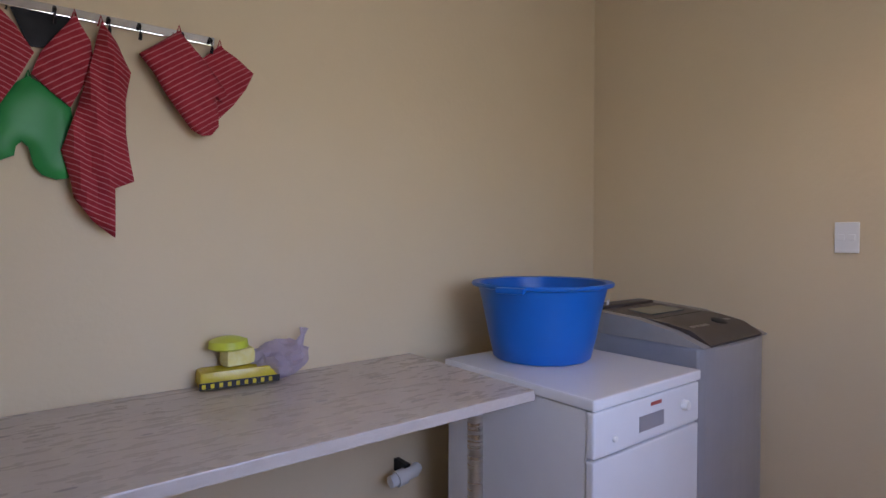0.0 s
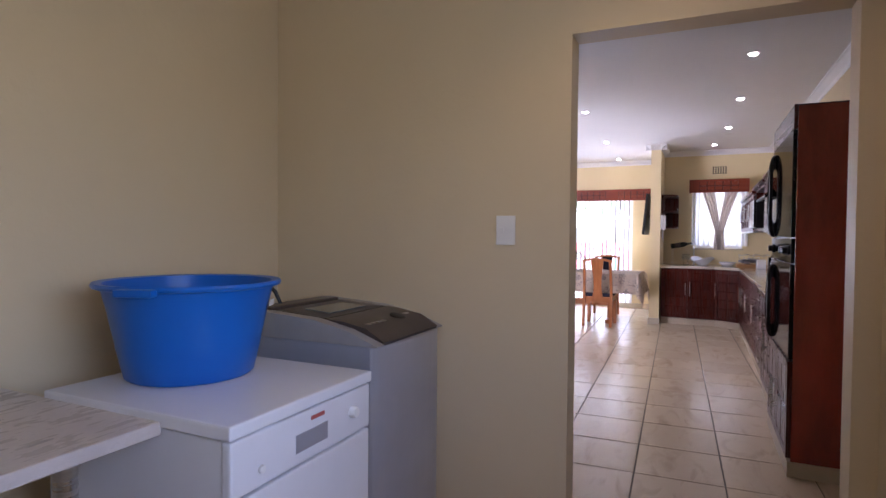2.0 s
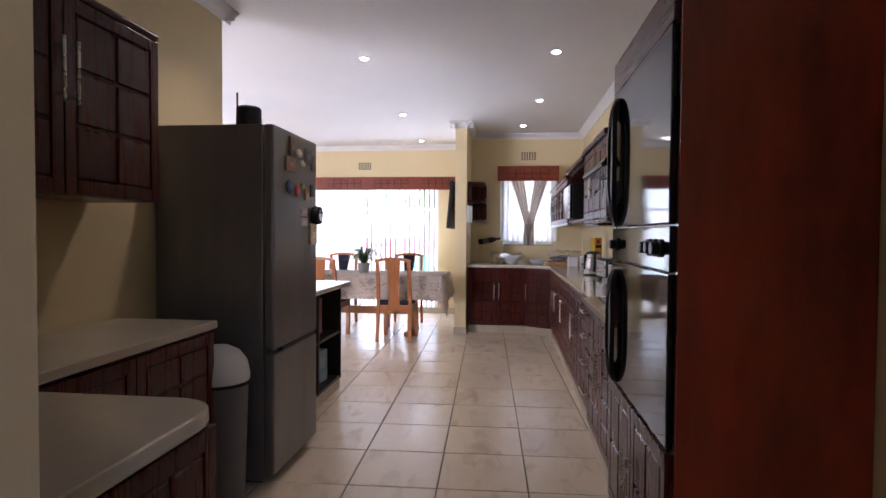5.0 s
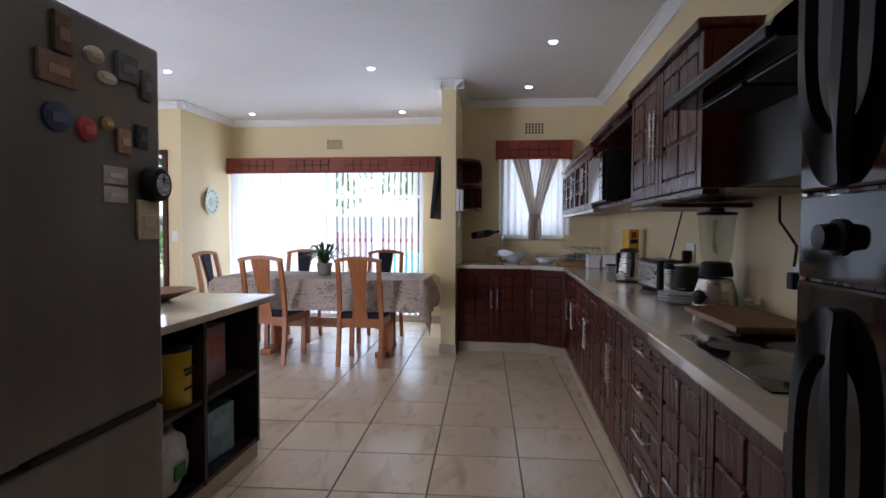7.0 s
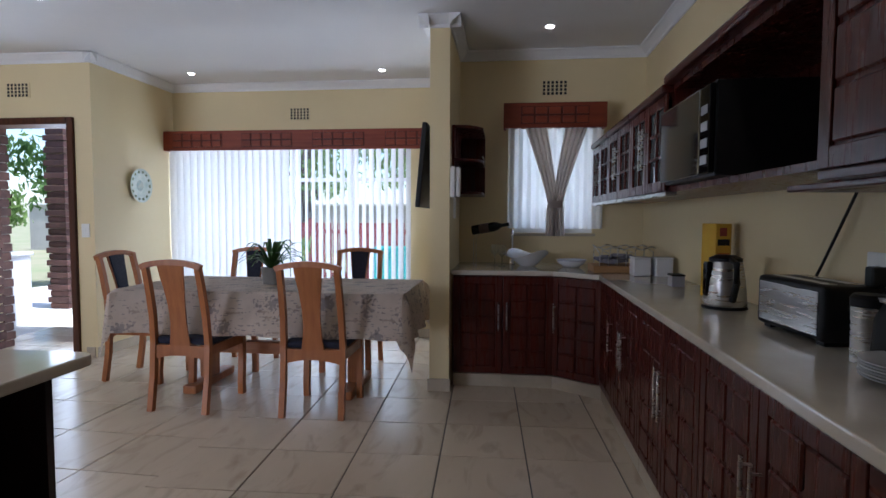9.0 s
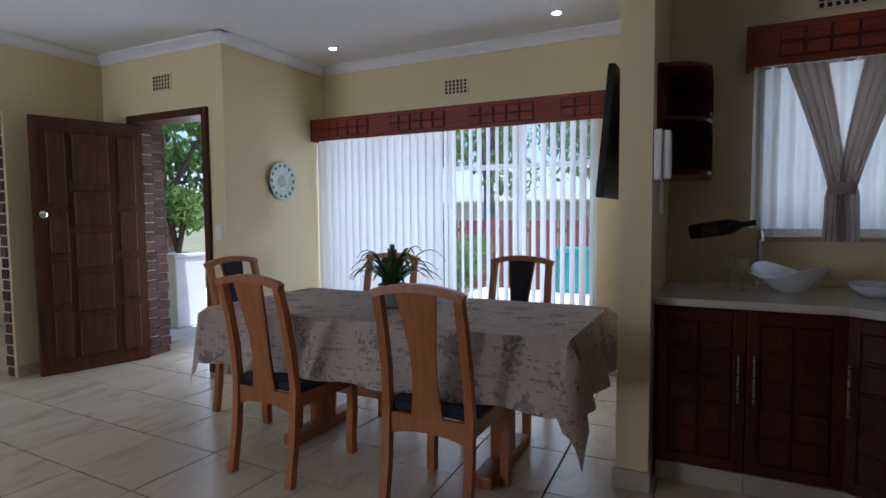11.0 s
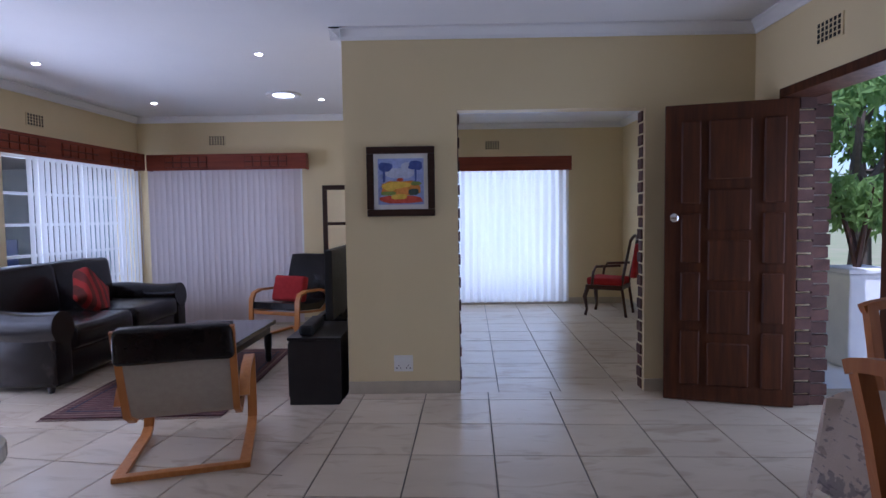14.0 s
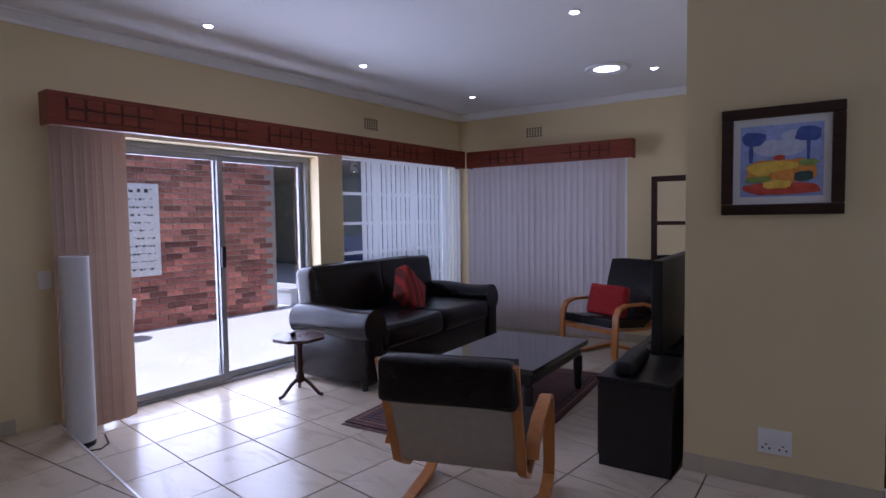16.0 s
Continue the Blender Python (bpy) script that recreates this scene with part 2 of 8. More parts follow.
def lathe(profile, seg=28, at=(0, 0, 0), bm=None, m=None, sx=1.0, sy=1.0):
    """Turned shape from (radius, height) pairs."""
    b = bmesh.new()
    rings = []
    for r, z in profile:
        rings.append([b.verts.new((at[0] + sx * r * math.cos(2 * math.pi * i / seg), at[1] + sy * r * math.sin(2 * math.pi * i / seg), at[2] + z)) for i in range(seg)])
    for a, c in zip(rings, rings[1:]):
        for i in range(seg):
            j = (i + 1) % seg
            b.faces.new((a[i], a[j], c[j], c[i]))
    for ring in (rings[0], rings[-1]):
        b.faces.new(ring)
    return merge(bm, b, m)


def tube(points, r, seg=8, bm=None, m=None, rs=None):
    """A round bar along points."""
    b = bmesh.new()
    pts = [Vector(p) for p in points]
    rings = []
    up = Vector((0.13, 0.21, 0.97))
    for i, p in enumerate(pts):
        d = (pts[min(i + 1, len(pts) - 1)] - pts[max(i - 1, 0)]).normalized()
        u = d.cross(up)
        if u.length < 0.05:
            u = d.cross(Vector((1, 0, 0)))
        u.normalize()
        v = d.cross(u)
        rr = rs[i] if rs else r
        rings.append([b.verts.new(p + rr * (math.cos(2 * math.pi * k / seg) * u + math.sin(2 * math.pi * k / seg) * v)) for k in range(seg)])
    for a, c in zip(rings, rings[1:]):
        for k in range(seg):
            j = (k + 1) % seg
            b.faces.new((a[k], a[j], c[j], c[k]))
    b.faces.new(rings[0])
    b.faces.new(rings[-1])
    return merge(bm, b, m)


def strip(points, width, thick, axis=(0, 1, 0), bm=None, m=None):
    """A flat bar of given width (along axis) and thickness, bent along points."""
    b = bmesh.new()
    pts = [Vector(p) for p in points]
    ax = Vector(axis)
    rings = []
    for i, p in enumerate(pts):
        d = (pts[min(i + 1, len(pts) - 1)] - pts[max(i - 1, 0)]).normalized()
        nrm = d.cross(ax).normalized()
        rings.append([b.verts.new(p + s * ax * width / 2 + q * nrm * thick / 2) for s, q in ((-1, -1), (1, -1), (1, 1), (-1, 1))])
    for a, c in zip(rings, rings[1:]):
        for k in range(4):
            j = (k + 1) % 4
            b.faces.new((a[k], a[j], c[j], c[k]))
    b.faces.new(rings[0])
    b.faces.new(rings[-1])
    return merge(bm, b, m)


def prism(outline, z0, z1, bm=None, m=None, bevel=0.0):
    """An outline in x, y raised from z0 to z1."""
    b = bmesh.new()
    lo = [b.verts.new((x, y, z0)) for x, y in outline]
    hi = [b.verts.new((x, y, z1)) for x, y in outline]
    n = len(lo)
    b.faces.new(lo)
    b.faces.new(hi)
    for i in range(n):
        j = (i + 1) % n
        b.faces.new((lo[i], lo[j], hi[j], hi[i]))
    if bevel:
        bmesh.ops.recalc_face_normals(b, faces=b.faces)
        es = [e for e in b.edges if abs(e.verts[0].co.z - e.verts[1].co.z) < 1e-6]
        bmesh.ops.bevel(b, geom=es, offset=bevel, segments=2, profile=0.6, affect="EDGES")
    return merge(bm, b, m)


def arc(cx, cy, r, a0, a1, n=10):
    return [(cx + r * math.cos(radians(a0 + (a1 - a0) * i / n)), cy + r * math.sin(radians(a0 + (a1 - a0) * i / n))) for i in range(n + 1)]


def wall(name, axis, p0, p1, a0, a1, z0, z1, holes, material, label):
    """A wall of thickness p0..p1 that runs along axis from a0 to a1, pierced by holes (a0, a1, z0, z1)."""
    xs = sorted({a0, a1, *[h[0] for h in holes], *[h[1] for h in holes]})
    bm = bmesh.new()
    for u, v in zip(xs, xs[1:]):
        mid = (u + v) / 2
        cuts = sorted([(h[2], h[3]) for h in holes if h[0] < mid < h[1]])
        z = z0
        for c0, c1 in [*cuts, (z1, z1)]:
            if c0 > z + 1e-4:
                if axis == "x":
                    box(u, p0, z, v, p1, c0, 0, bm)
                else:
                    box(p0, u, z, p1, v, c0, 0, bm)
            z = c1
    bmesh.ops.remove_doubles(bm, verts=bm.verts, dist=1e-5)
    return setting(name, bm, material, label, "wall")


# ---- structure ----
CZ = 2.64
LOW = -0.09  # the lounge floor lies a shallow step below the dining floor
TURN = Matrix.Translation((4.40, 9.05, 0)) @ Matrix.Rotation(radians(-4.1), 4, "Z") @ Matrix.Translation((-4.40, -9.05, 0))  # the courtyard side stands askew
STEP = [(3.75, 4.452), (7.545, 3.78), (7.575, 4.25), (7.69, 5.80)]  # edge of the upper floor


def askew(ob):
    ob.matrix_basis = TURN @ ob.matrix_basis
    return ob


wall("wall_laundry_back", "x", 2.55, 2.70, -0.6, 3.62, 0, CZ, [], WALL_L, "warm cream plastered laundry wall with a satin sheen")
wall("wall_laundry_door", "y", 3.47, 3.60, -0.51, 2.55, 0, CZ, [(0.175, 1.095, 0, 2.07)], WALL_L, "cream plastered wall pierced by an open doorway")
# the window hole is added out of view for the laundry fill lamp
wall("wall_laundry_south", "x", -0.05, 0.10, -0.6, 3.47, 0, CZ, [(1.05, 2.20, 1.0, 2.0), (2.34, 3.22, 0, 2.08)], WALL_L, "cream plastered laundry wall with the back door and an added, unseen window hole")
wall("wall_laundry_west", "y", -0.75, -0.6, -0.05, 2.70, 0, CZ, [], WALL_L, "plain cream plastered laundry wall")
wall("wall_kitchen_south", "x", -0.51, -0.36, 3.62, 11.1, 0, CZ, [], WALL, "cream painted kitchen wall behind the worktop")
wall("wall_kitchen_window", "y", 10.95, 11.10, -0.36, 1.17, 0, CZ, [(0.05, 0.70, 1.12, 2.05)], WALL, "cream painted kitchen wall with a small window")
wall("wall_divider", "x", 1.17, 1.31, 10.08, 11.85, 0, CZ, [], WALL, "cream wall end that divides kitchen and dining area")
wall("wall_dining_window", "y", 11.85, 12.05, 1.17, 4.54, 0, CZ, [(1.75, 4.30, 0.05, 2.05)], WALL, "cream painted dining wall with a wide window")
wall("wall_plate", "x", 4.34, 4.54, 10.85, 11.85, 0, CZ, [], WALL, "cream painted wall with a decorative plate")
wall("wall_front_door", "y", 10.65, 10.85, 4.34, 6.0, 0, CZ, [(4.50, 5.455, 0, 2.10)], WALL, "cream painted wall with the open front door")
wall("wall_picture", "x", 5.80, 5.92, 7.70, 10.65, 0, CZ, [(8.52, 9.87, 0, 2.06)], WALL, "cream painted wall with a wide opening")
wall("wall_lounge_east", "y", 7.70, 7.90, 5.92, 9.05, LOW - 0.05, CZ, [], WALL, "cream painted lounge wall behind the television")
wall("wall_lounge_north", "x", 9.05, 9.25, 4.15, 7.90, LOW - 0.05, CZ, [(4.55, 6.55, 0.3, 2.03)], WALL, "cream painted lounge wall with a curtained window")
askew(wall("wall_slider", "y", 4.15, 4.40, 2.57, 9.05, LOW - 0.05, CZ, [(4.67, 6.67, LOW - 0.05, 1.93), (6.98, 8.92, 0.3, 2.0)], WALL, "cream painted wall with a glass sliding door"))
wall("wall_fridge", "x", 2.42, 2.57, 3.62, 6.43, 0, CZ, [], WALL, "cream painted wall behind the fridge")
wall("wall_far_room_north", "x", 9.95, 10.15, 7.70, 11.2, 0, CZ, [(8.45, 10.1, 0.05, 2.05)], WALL, "cream painted wall with a tall bright window")
wall("wall_far_room_east", "y", 11.0, 11.2, 6.0, 9.95, 0, CZ, [], WALL, "cream painted wall of the next room")
wall("wall_far_room_west", "y", 7.70, 7.90, 9.25, 9.95, 0, CZ, [], WALL, "cream painted wall of the next room")

bm = box(-0.75, -0.51, CZ, 12.05, 2.70, CZ + 0.12)
box(3.55, 2.70, CZ, 12.05, 4.54, CZ + 0.12, 0, bm)
box(3.55, 4.54, CZ, 11.2, 10.15, CZ + 0.12, 0, bm)
setting("ceiling", bm, CEIL, "smooth white painted ceiling with slight sheen", "ceiling")
bm = box(-0.75, -0.51, -0.20, 12.05, 2.70, -0.008)
prism([(3.75, 2.70), (7.545, 2.70), STEP[1], STEP[0]], -0.20, -0.008, bm)
prism([(7.545, 2.70), (12.05, 2.70), (12.05, 4.54), (11.2, 4.54), (11.2, 10.15), (7.72, 10.15), (7.72, 5.80), STEP[3], STEP[2], STEP[1]], -0.20, -0.008, bm)
prism([(3.60, 3.70), (7.90, 3.70), (7.90, 9.05), (4.16, 9.05)], LOW - 0.14, LOW - 0.008, bm)
setting("floor", bm, GROUT, "grouted bed of the cream tile floor", "floor")

# skirting, cornice, window and door trim


def run(name, bm, material, label, category):
    return setting(name, bm, material, label, category)


def along(axis, a0, a1, b0, b1, z0, z1, bm, bevel=0.0):
    if axis == "x":
        return box(a0, b0, z0, a1, b1, z1, bevel, bm)
    return box(b0, a0, z0, b1, a1, z1, bevel, bm)


bm = bmesh.new()
for ax, a0, a1, b0, b1 in (("x", 7.70, 8.52, 5.786, 5.80), ("x", 9.87, 10.65, 5.786, 5.80), ("y", 4.36, 4.44, 10.636, 10.65), ("x", 10.64, 11.85, 4.326, 4.34),
                           ("y", 1.31, 4.33, 11.836, 11.85), ("x", 10.07, 11.84, 1.31, 1.324), ("y", 1.16, 1.32, 10.066, 10.08), ("x", 7.91, 11.0, 9.936, 9.95),
                           ("y", 6.0, 9.93, 10.986, 11.0), ("x", 6.43, 6.444, 2.42, 2.57), ("x", 3.62, 5.74, 2.406, 2.42)):
    along(ax, a0, a1, b0, b1, 0.0, 0.09, bm, 0.003)
run("baseboard", bm, SKIRT, "low beige tiled skirting along the walls", "baseboard")
bm = box(7.686, 5.81, LOW, 7.70, 9.05, LOW + 0.09, 0.003)
box(4.43, 9.036, LOW, 7.685, 9.05, LOW + 0.09, 0.003, bm)
run("baseboard", bm, SKIRT, "low beige tiled skirting in the lounge", "baseboard")
bm = box(4.40, 2.60, 0.0, 4.414, 4.16, 0.09, 0.003)
box(4.40, 6.48, LOW, 4.414, 9.03, LOW + 0.09, 0.003, bm)
askew(run("baseboard", bm, SKIRT, "low beige tiled skirting beside the sliding door", "baseboard"))


def cornice(bm, axis, a0, a1, wall_at, sign):
    """A small coved cornice under the ceiling along one wall."""
    prof = [(0, 0), (0.012, 0), (0.02, 0.02), (0.06, 0.055), (0.075, 0.062), (0.075, 0.075), (0, 0.075)]
    b = bmesh.new()
    rings = []
    for a in (a0, a1):
        rings.append([b.verts.new((a, wall_at + sign * d, CZ - 0.076 + h) if axis == "x" else (wall_at + sign * d, a, CZ - 0.076 + h)) for d, h in prof])
    n = len(prof)
    for i in range(n):
        b.faces.new((rings[0][i], rings[0][(i + 1) % n], rings[1][(i + 1) % n], rings[1][i]))
    b.faces.new(rings[0])
    b.faces.new(rings[1])
    merge(bm, b)


bm = bmesh.new()
for ax, a0, a1, w, s in (("x", 3.62, 10.95, -0.36, 1), ("y", -0.36, 1.17, 10.95, -1), ("x", 10.0, 10.95, 1.17, -1), ("y", 1.095, 1.385, 10.08, -1), ("x", 10.0, 11.85, 1.31, 1),
                         ("y", 1.31, 4.34, 11.85, -1), ("x", 10.575, 11.85, 4.34, -1), ("y", 4.265, 5.80, 10.65, -1), ("x", 7.625, 10.65, 5.80, -1), ("y", 5.725, 9.05, 7.70, -1),
                         ("x", 4.40, 7.70, 9.05, -1), ("x", 3.62, 6.505, 2.42, -1), ("y", 2.345, 2.645, 6.43, 1), ("x", 3.90, 6.43, 2.57, 1),
                         ("x", 7.90, 11.0, 9.95, -1), ("y", 6.0, 9.95, 11.0, -1)):
    cornice(bm, ax, a0, a1, w, s)
run("cornice", bm, TRIM, "white moulded cornice between walls and ceiling", "cornice")
bm = bmesh.new()
cornice(bm, "y", 2.60, 9.05, 4.40, 1)
askew(run("cornice", bm, TRIM, "white moulded cornice over the sliding door", "cornice"))


def downlight(x, y):
    d = thing("downlight", "small round recessed ceiling spotlight, switched on", "spotlight", (x, y, CZ), 0, "ceiling spotlights")
    part("ring", lathe([(0.030, -0.001), (0.043, -0.001), (0.046, -0.004), (0.040, -0.007), (0.030, -0.006)], 24), TRIM, d, "white metal ring", True)
    part("bulb", lathe([(0.0005, -0.016), (0.018, -0.0145), (0.029, -0.009), (0.0295, -0.0015), (0.0005, -0.001)], 20), LAMPG, d, "glowing lamp face")


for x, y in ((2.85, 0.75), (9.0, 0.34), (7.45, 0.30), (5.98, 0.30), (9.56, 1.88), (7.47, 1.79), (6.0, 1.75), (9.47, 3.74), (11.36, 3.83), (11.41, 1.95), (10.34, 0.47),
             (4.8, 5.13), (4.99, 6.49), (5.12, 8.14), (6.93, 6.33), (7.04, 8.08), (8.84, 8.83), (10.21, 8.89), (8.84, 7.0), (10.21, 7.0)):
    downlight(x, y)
dome = thing("skylight_dome", "round glowing ceiling light with a white rim", "ceiling light", (6.69, 7.82, CZ))
part("rim", lathe([(0.150, -0.001), (0.185, -0.001), (0.19, -0.012), (0.175, -0.022), (0.150, -0.014)], 36), TRIM, dome, "white moulded rim", True)
part("diffuser", lathe([(0.0005, -0.028), (0.08, -0.022), (0.149, -0.006), (0.149, -0.002), (0.0005, -0.001)], 36), glow("dome_glow", (0.95, 0.97, 1.0), 5.0), dome, "bright milky diffuser", True)


def vent(x, y, z, rz):
    """Air grille; its face looks along local -y."""
    v = thing("air_vent", "cream plaster air vent with a grid of small dark holes", "air vent", (x, y, z), rz, "wall air vents")
    part("plate", box(-0.115, -0.008, -0.065, 0.115, 0.0, 0.065, 0.002), WALL, v)
    for i in range(6):
        bmh = bmesh.new()
        for j in range(4):
            box(-0.0975 + 0.035 * i, -0.010, -0.056 + 0.03 * j, -0.0775 + 0.035 * i, -0.0085, -0.034 + 0.03 * j, 0, bmh)
        part("hole_column", bmh, BLACKP, v, "dark openings")
    return v


vent(11.85, 2.925, 2.32, -90)
vent(10.95, 0.38, 2.33, -90)
vent(10.65, 5.02, 2.34, -90)
vent(5.45, 9.05, 2.33, 0)
vent(9.1, 9.95, 2.33, 0)
askew(vent(4.40, 7.4, 2.33, 90))


def wall_switch(x, y, z, rz, w=0.075, h=0.12, socket=False, rockers=2):
    s = thing("wall_socket" if socket else "light_switch", "white plastic double wall socket" if socket else "white plastic light switch plate on the wall", "socket" if socket else "light switch", (x, y, z), rz)
    part("plate", box(-w / 2, -0.010, -h / 2, w / 2, 0, h / 2, 0.004), WHITEP, s)
    for i in range(rockers):
        cx = (i - (rockers - 1) / 2) * w * 0.42
        part("rocker", box(cx - 0.011, -0.014, -0.012, cx + 0.011, -0.0095, 0.012, 0.002), WHITEP, s)
    if socket:
        for i in range(3):
            for sx in (-1, 1):
                part("pin_hole", box(sx * w * 0.25 - 0.004 + (i - 1) * 0.014, -0.0112, -h * 0.32 + (i == 1) * 0.02, sx * w * 0.25 + 0.004 + (i - 1) * 0.014, -0.0101, -h * 0.32 + 0.009 + (i == 1) * 0.02), BLACKP, s)
    return s


wall_switch(3.47, 1.355, 1.308, -90, 0.082, 0.12)
wall_switch(10.65, 4.42, 1.12, -90, 0.075, 0.12)
wall_switch(8.105, 5.80, 0.225, 0, 0.14, 0.12, True)
askew(wall_switch(4.40, 4.36, 0.95, 90, 0.075, 0.12, False, 1))

# ---- laundry ----
g = thing("granite_worktop", "pale grey granite slab worktop with dark flecks on metal legs", "worktop", (0, 0, 0))
part("slab", box(-0.58, 1.83, 0.786, 2.23, 2.545, 0.820, 0.004), GRANITE, g)
for lx in (0.1, 2.06):
    part("leg", tube([(lx, 1.93, 0.005), (lx, 1.93, 0.781)], 0.025, 14), STEEL, g, "round steel leg", True)
    part("bracket", box(lx - 0.02, 1.95, 0.76, lx + 0.02, 2.53, 0.781, 0.002), BLACKP, g, "dark steel bracket")
fl = bmesh.new()
rng = random.Random(4)
for i in range(26):
    cx, cy, a, r = rng.uniform(0.2, 2.1), rng.uniform(1.9, 2.5), rng.uniform(0, 3.1), rng.uniform(0.006, 0.022)
    pts = [(cx + (r * (0.7 + 0.5 * rng.random())) * math.cos(k * 0.785) * 1.3, cy + r * 0.5 * (0.6 + 0.6 * rng.random()) * math.sin(k * 0.785)) for k in range(8)]
    prism(pts, 0.8198, 0.8204, fl)
tagged(part("fleck", fl, mat("dark_granite_fleck", (0.26, 0.23, 0.21), 0.4, (0.32, 0.28, 0.26), 60), g, "dark mineral flecks"), kind="stuff")
pp = thing("waste_pipe", "white plastic waste pipe along the wall", "pipe", (0, 0, 0))
part("pipe", tube([(2.07, 2.45, 0.345), (2.19, 2.45, 0.36), (2.21, 2.47, 0.36)], 0.024, 12), WHITEP, pp, "", True)
part("collar", tube([(2.10, 2.45, 0.348), (2.14, 2.45, 0.353)], 0.032, 12), WHITEP, pp, "", True)
part("wall_clip", box(2.15, 2.46, 0.34, 2.175, 2.549, 0.39, 0.003), BLACKP, pp)

dw = thing("dishwasher", "white freestanding dishwasher with a pull handle recess", "dishwasher", (2.225, 1.60, 0))
part("body", box(0.01, 0.035, 0.06, 0.60, 0.69, 0.80, 0.004), WHITE, dw)
part("top", box(0, 0, 0.805, 0.61, 0.70, 0.84, 0.006), WHITE, dw)
part("plinth", box(0.02, 0.06, 0, 0.59, 0.65, 0.058), BLACKP, dw)
dpanel = part("control_panel", box(0.006, 0.004, 0.66, 0.604, 0.034, 0.80, 0.008), WHITE, dw)
part("grip_recess", box(0.235, 0.0015, 0.695, 0.375, 0.0038, 0.745, 0.001), SILVER, dpanel, "grey grip recess")
part("knob", lathe([(0.018, 0), (0.018, 0.012), (0.014, 0.02), (0.0005, 0.021)], 20, (0, 0, 0), None, pose(0.50, 0.004, 0.735, 90, 0, 0)), WHITEP, dpanel, "", True)
part("button", lathe([(0.010, 0), (0.010, 0.008), (0.0005, 0.010)], 16, (0, 0, 0), None, pose(0.105, 0.004, 0.705, 90, 0, 0)), WHITEP, dpanel, "", True)
part("name_plate", box(0.30, 0.0022, 0.768, 0.36, 0.0038, 0.779), mat("dull_red_print", (0.45, 0.10, 0.08), 0.5), dpanel, "small red printed bar")
part("door", box(0.006, 0.006, 0.07, 0.604, 0.034, 0.652, 0.006), WHITE, dw)

wm = thing("washing_machine", "silver top-loading washing machine with a brown control panel", "washing machine", (2.93, 1.62, 0.025))
prof = [(0.0, 0.0)] + [(0.27 + 0.265 * math.sin(radians(a)), 0.05 - 0.05 * math.cos(radians(a))) for a in range(-80, 81, 16)] + [(0.54, 0.62), (0.0, 0.62)]
prof = [(0.004, 0.05)] + prof[1:-2] + [(0.536, 0.05), (0.54, 0.64), (0.0, 0.64)]
part("body", prism(prof, 0.0, 0.865, None, None, 0.008), SILVER, wm)
part("foot_frame", box(0.05, 0.08, -0.025, 0.49, 0.6, -0.001), BLACKP, wm)
BROWN = mat("brown_grey_panel", (0.060, 0.044, 0.038), 0.32, (0.05, 0.037, 0.032), 8)
sidec = mat("beige_grey_plastic", (0.36, 0.34, 0.32), 0.4)
pts = [(0.02, 0.02, 0.868), (0.02, 0.15, 0.915), (0.02, 0.30, 0.945), (0.02, 0.62, 0.965)]
for x0, x1 in ((0.0, 0.05), (0.49, 0.54)):
    b = bmesh.new()
    lo = [b.verts.new((x0, y, 0.866)) for _, y, z in pts] + [b.verts.new((x1, y, 0.866)) for _, y, z in pts]
    hi = [b.verts.new((x0, y, z + 0.003)) for _, y, z in pts] + [b.verts.new((x1, y, z + 0.003)) for _, y, z in pts]
    n = len(pts)
    for i in range(n - 1):
        b.faces.new((hi[i], hi[i + 1], hi[n + i + 1], hi[n + i]))
        b.faces.new((lo[i], lo[i + 1], hi[i + 1], hi[i]))
        b.faces.new((lo[n + i], lo[n + i + 1], hi[n + i + 1], hi[n + i]))
    b.faces.new((lo[0], hi[0], hi[n], lo[n]))
    b.faces.new((lo[n - 1], hi[n - 1], hi[2 * n - 1], lo[2 * n - 1]))
    part("side_trim", b, sidec, wm, "grey raised side trim")
part("control_panel", strip([(0.27, 0.025, 0.868), (0.27, 0.10, 0.912), (0.27, 0.20, 0.93), (0.27, 0.27, 0.935)], 0.44, 0.02, (1, 0, 0)), BROWN, wm, "brown curved control panel", True)
part("lid", strip([(0.27, 0.275, 0.938), (0.27, 0.45, 0.95), (0.27, 0.52, 0.952)], 0.42, 0.016, (1, 0, 0)), BROWN, wm, "brown lid with a window", True)
part("lid_window", strip([(0.27, 0.32, 0.952), (0.27, 0.44, 0.9605)], 0.26, 0.004, (1, 0, 0)), DARKGLASS, wm, "smoked lid window")
part("rear_panel", box(0.04, 0.53, 0.868, 0.50, 0.625, 0.972, 0.012), BROWN, wm)
part("dial", lathe([(0.034, 0), (0.034, 0.006), (0.026, 0.009), (0.0005, 0.009)], 24, (0, 0, 0), None, pose(0.34, 0.13, 0.925, 18, 0, 0)), BLACKP, wm, "dark oval dial", True)
for i in range(4):
    part("button", box(0.10 + 0.035 * i, 0.115, 0.921, 0.125 + 0.035 * i, 0.135, 0.9285, 0.002, None, None), STEEL, wm)
part("button", box(0.41, 0.13, 0.924, 0.44, 0.15, 0.9315, 0.002), STEEL, wm)
part("inlet_hose", tube([(0.06, 0.58, 0.97), (0.07, 0.60, 1.03), (0.13, 0.62, 1.05), (0.16, 0.61, 1.02), (0.17, 0.59, 0.97)], 0.008, 8), BLACKP, wm, "black bent hose", True)

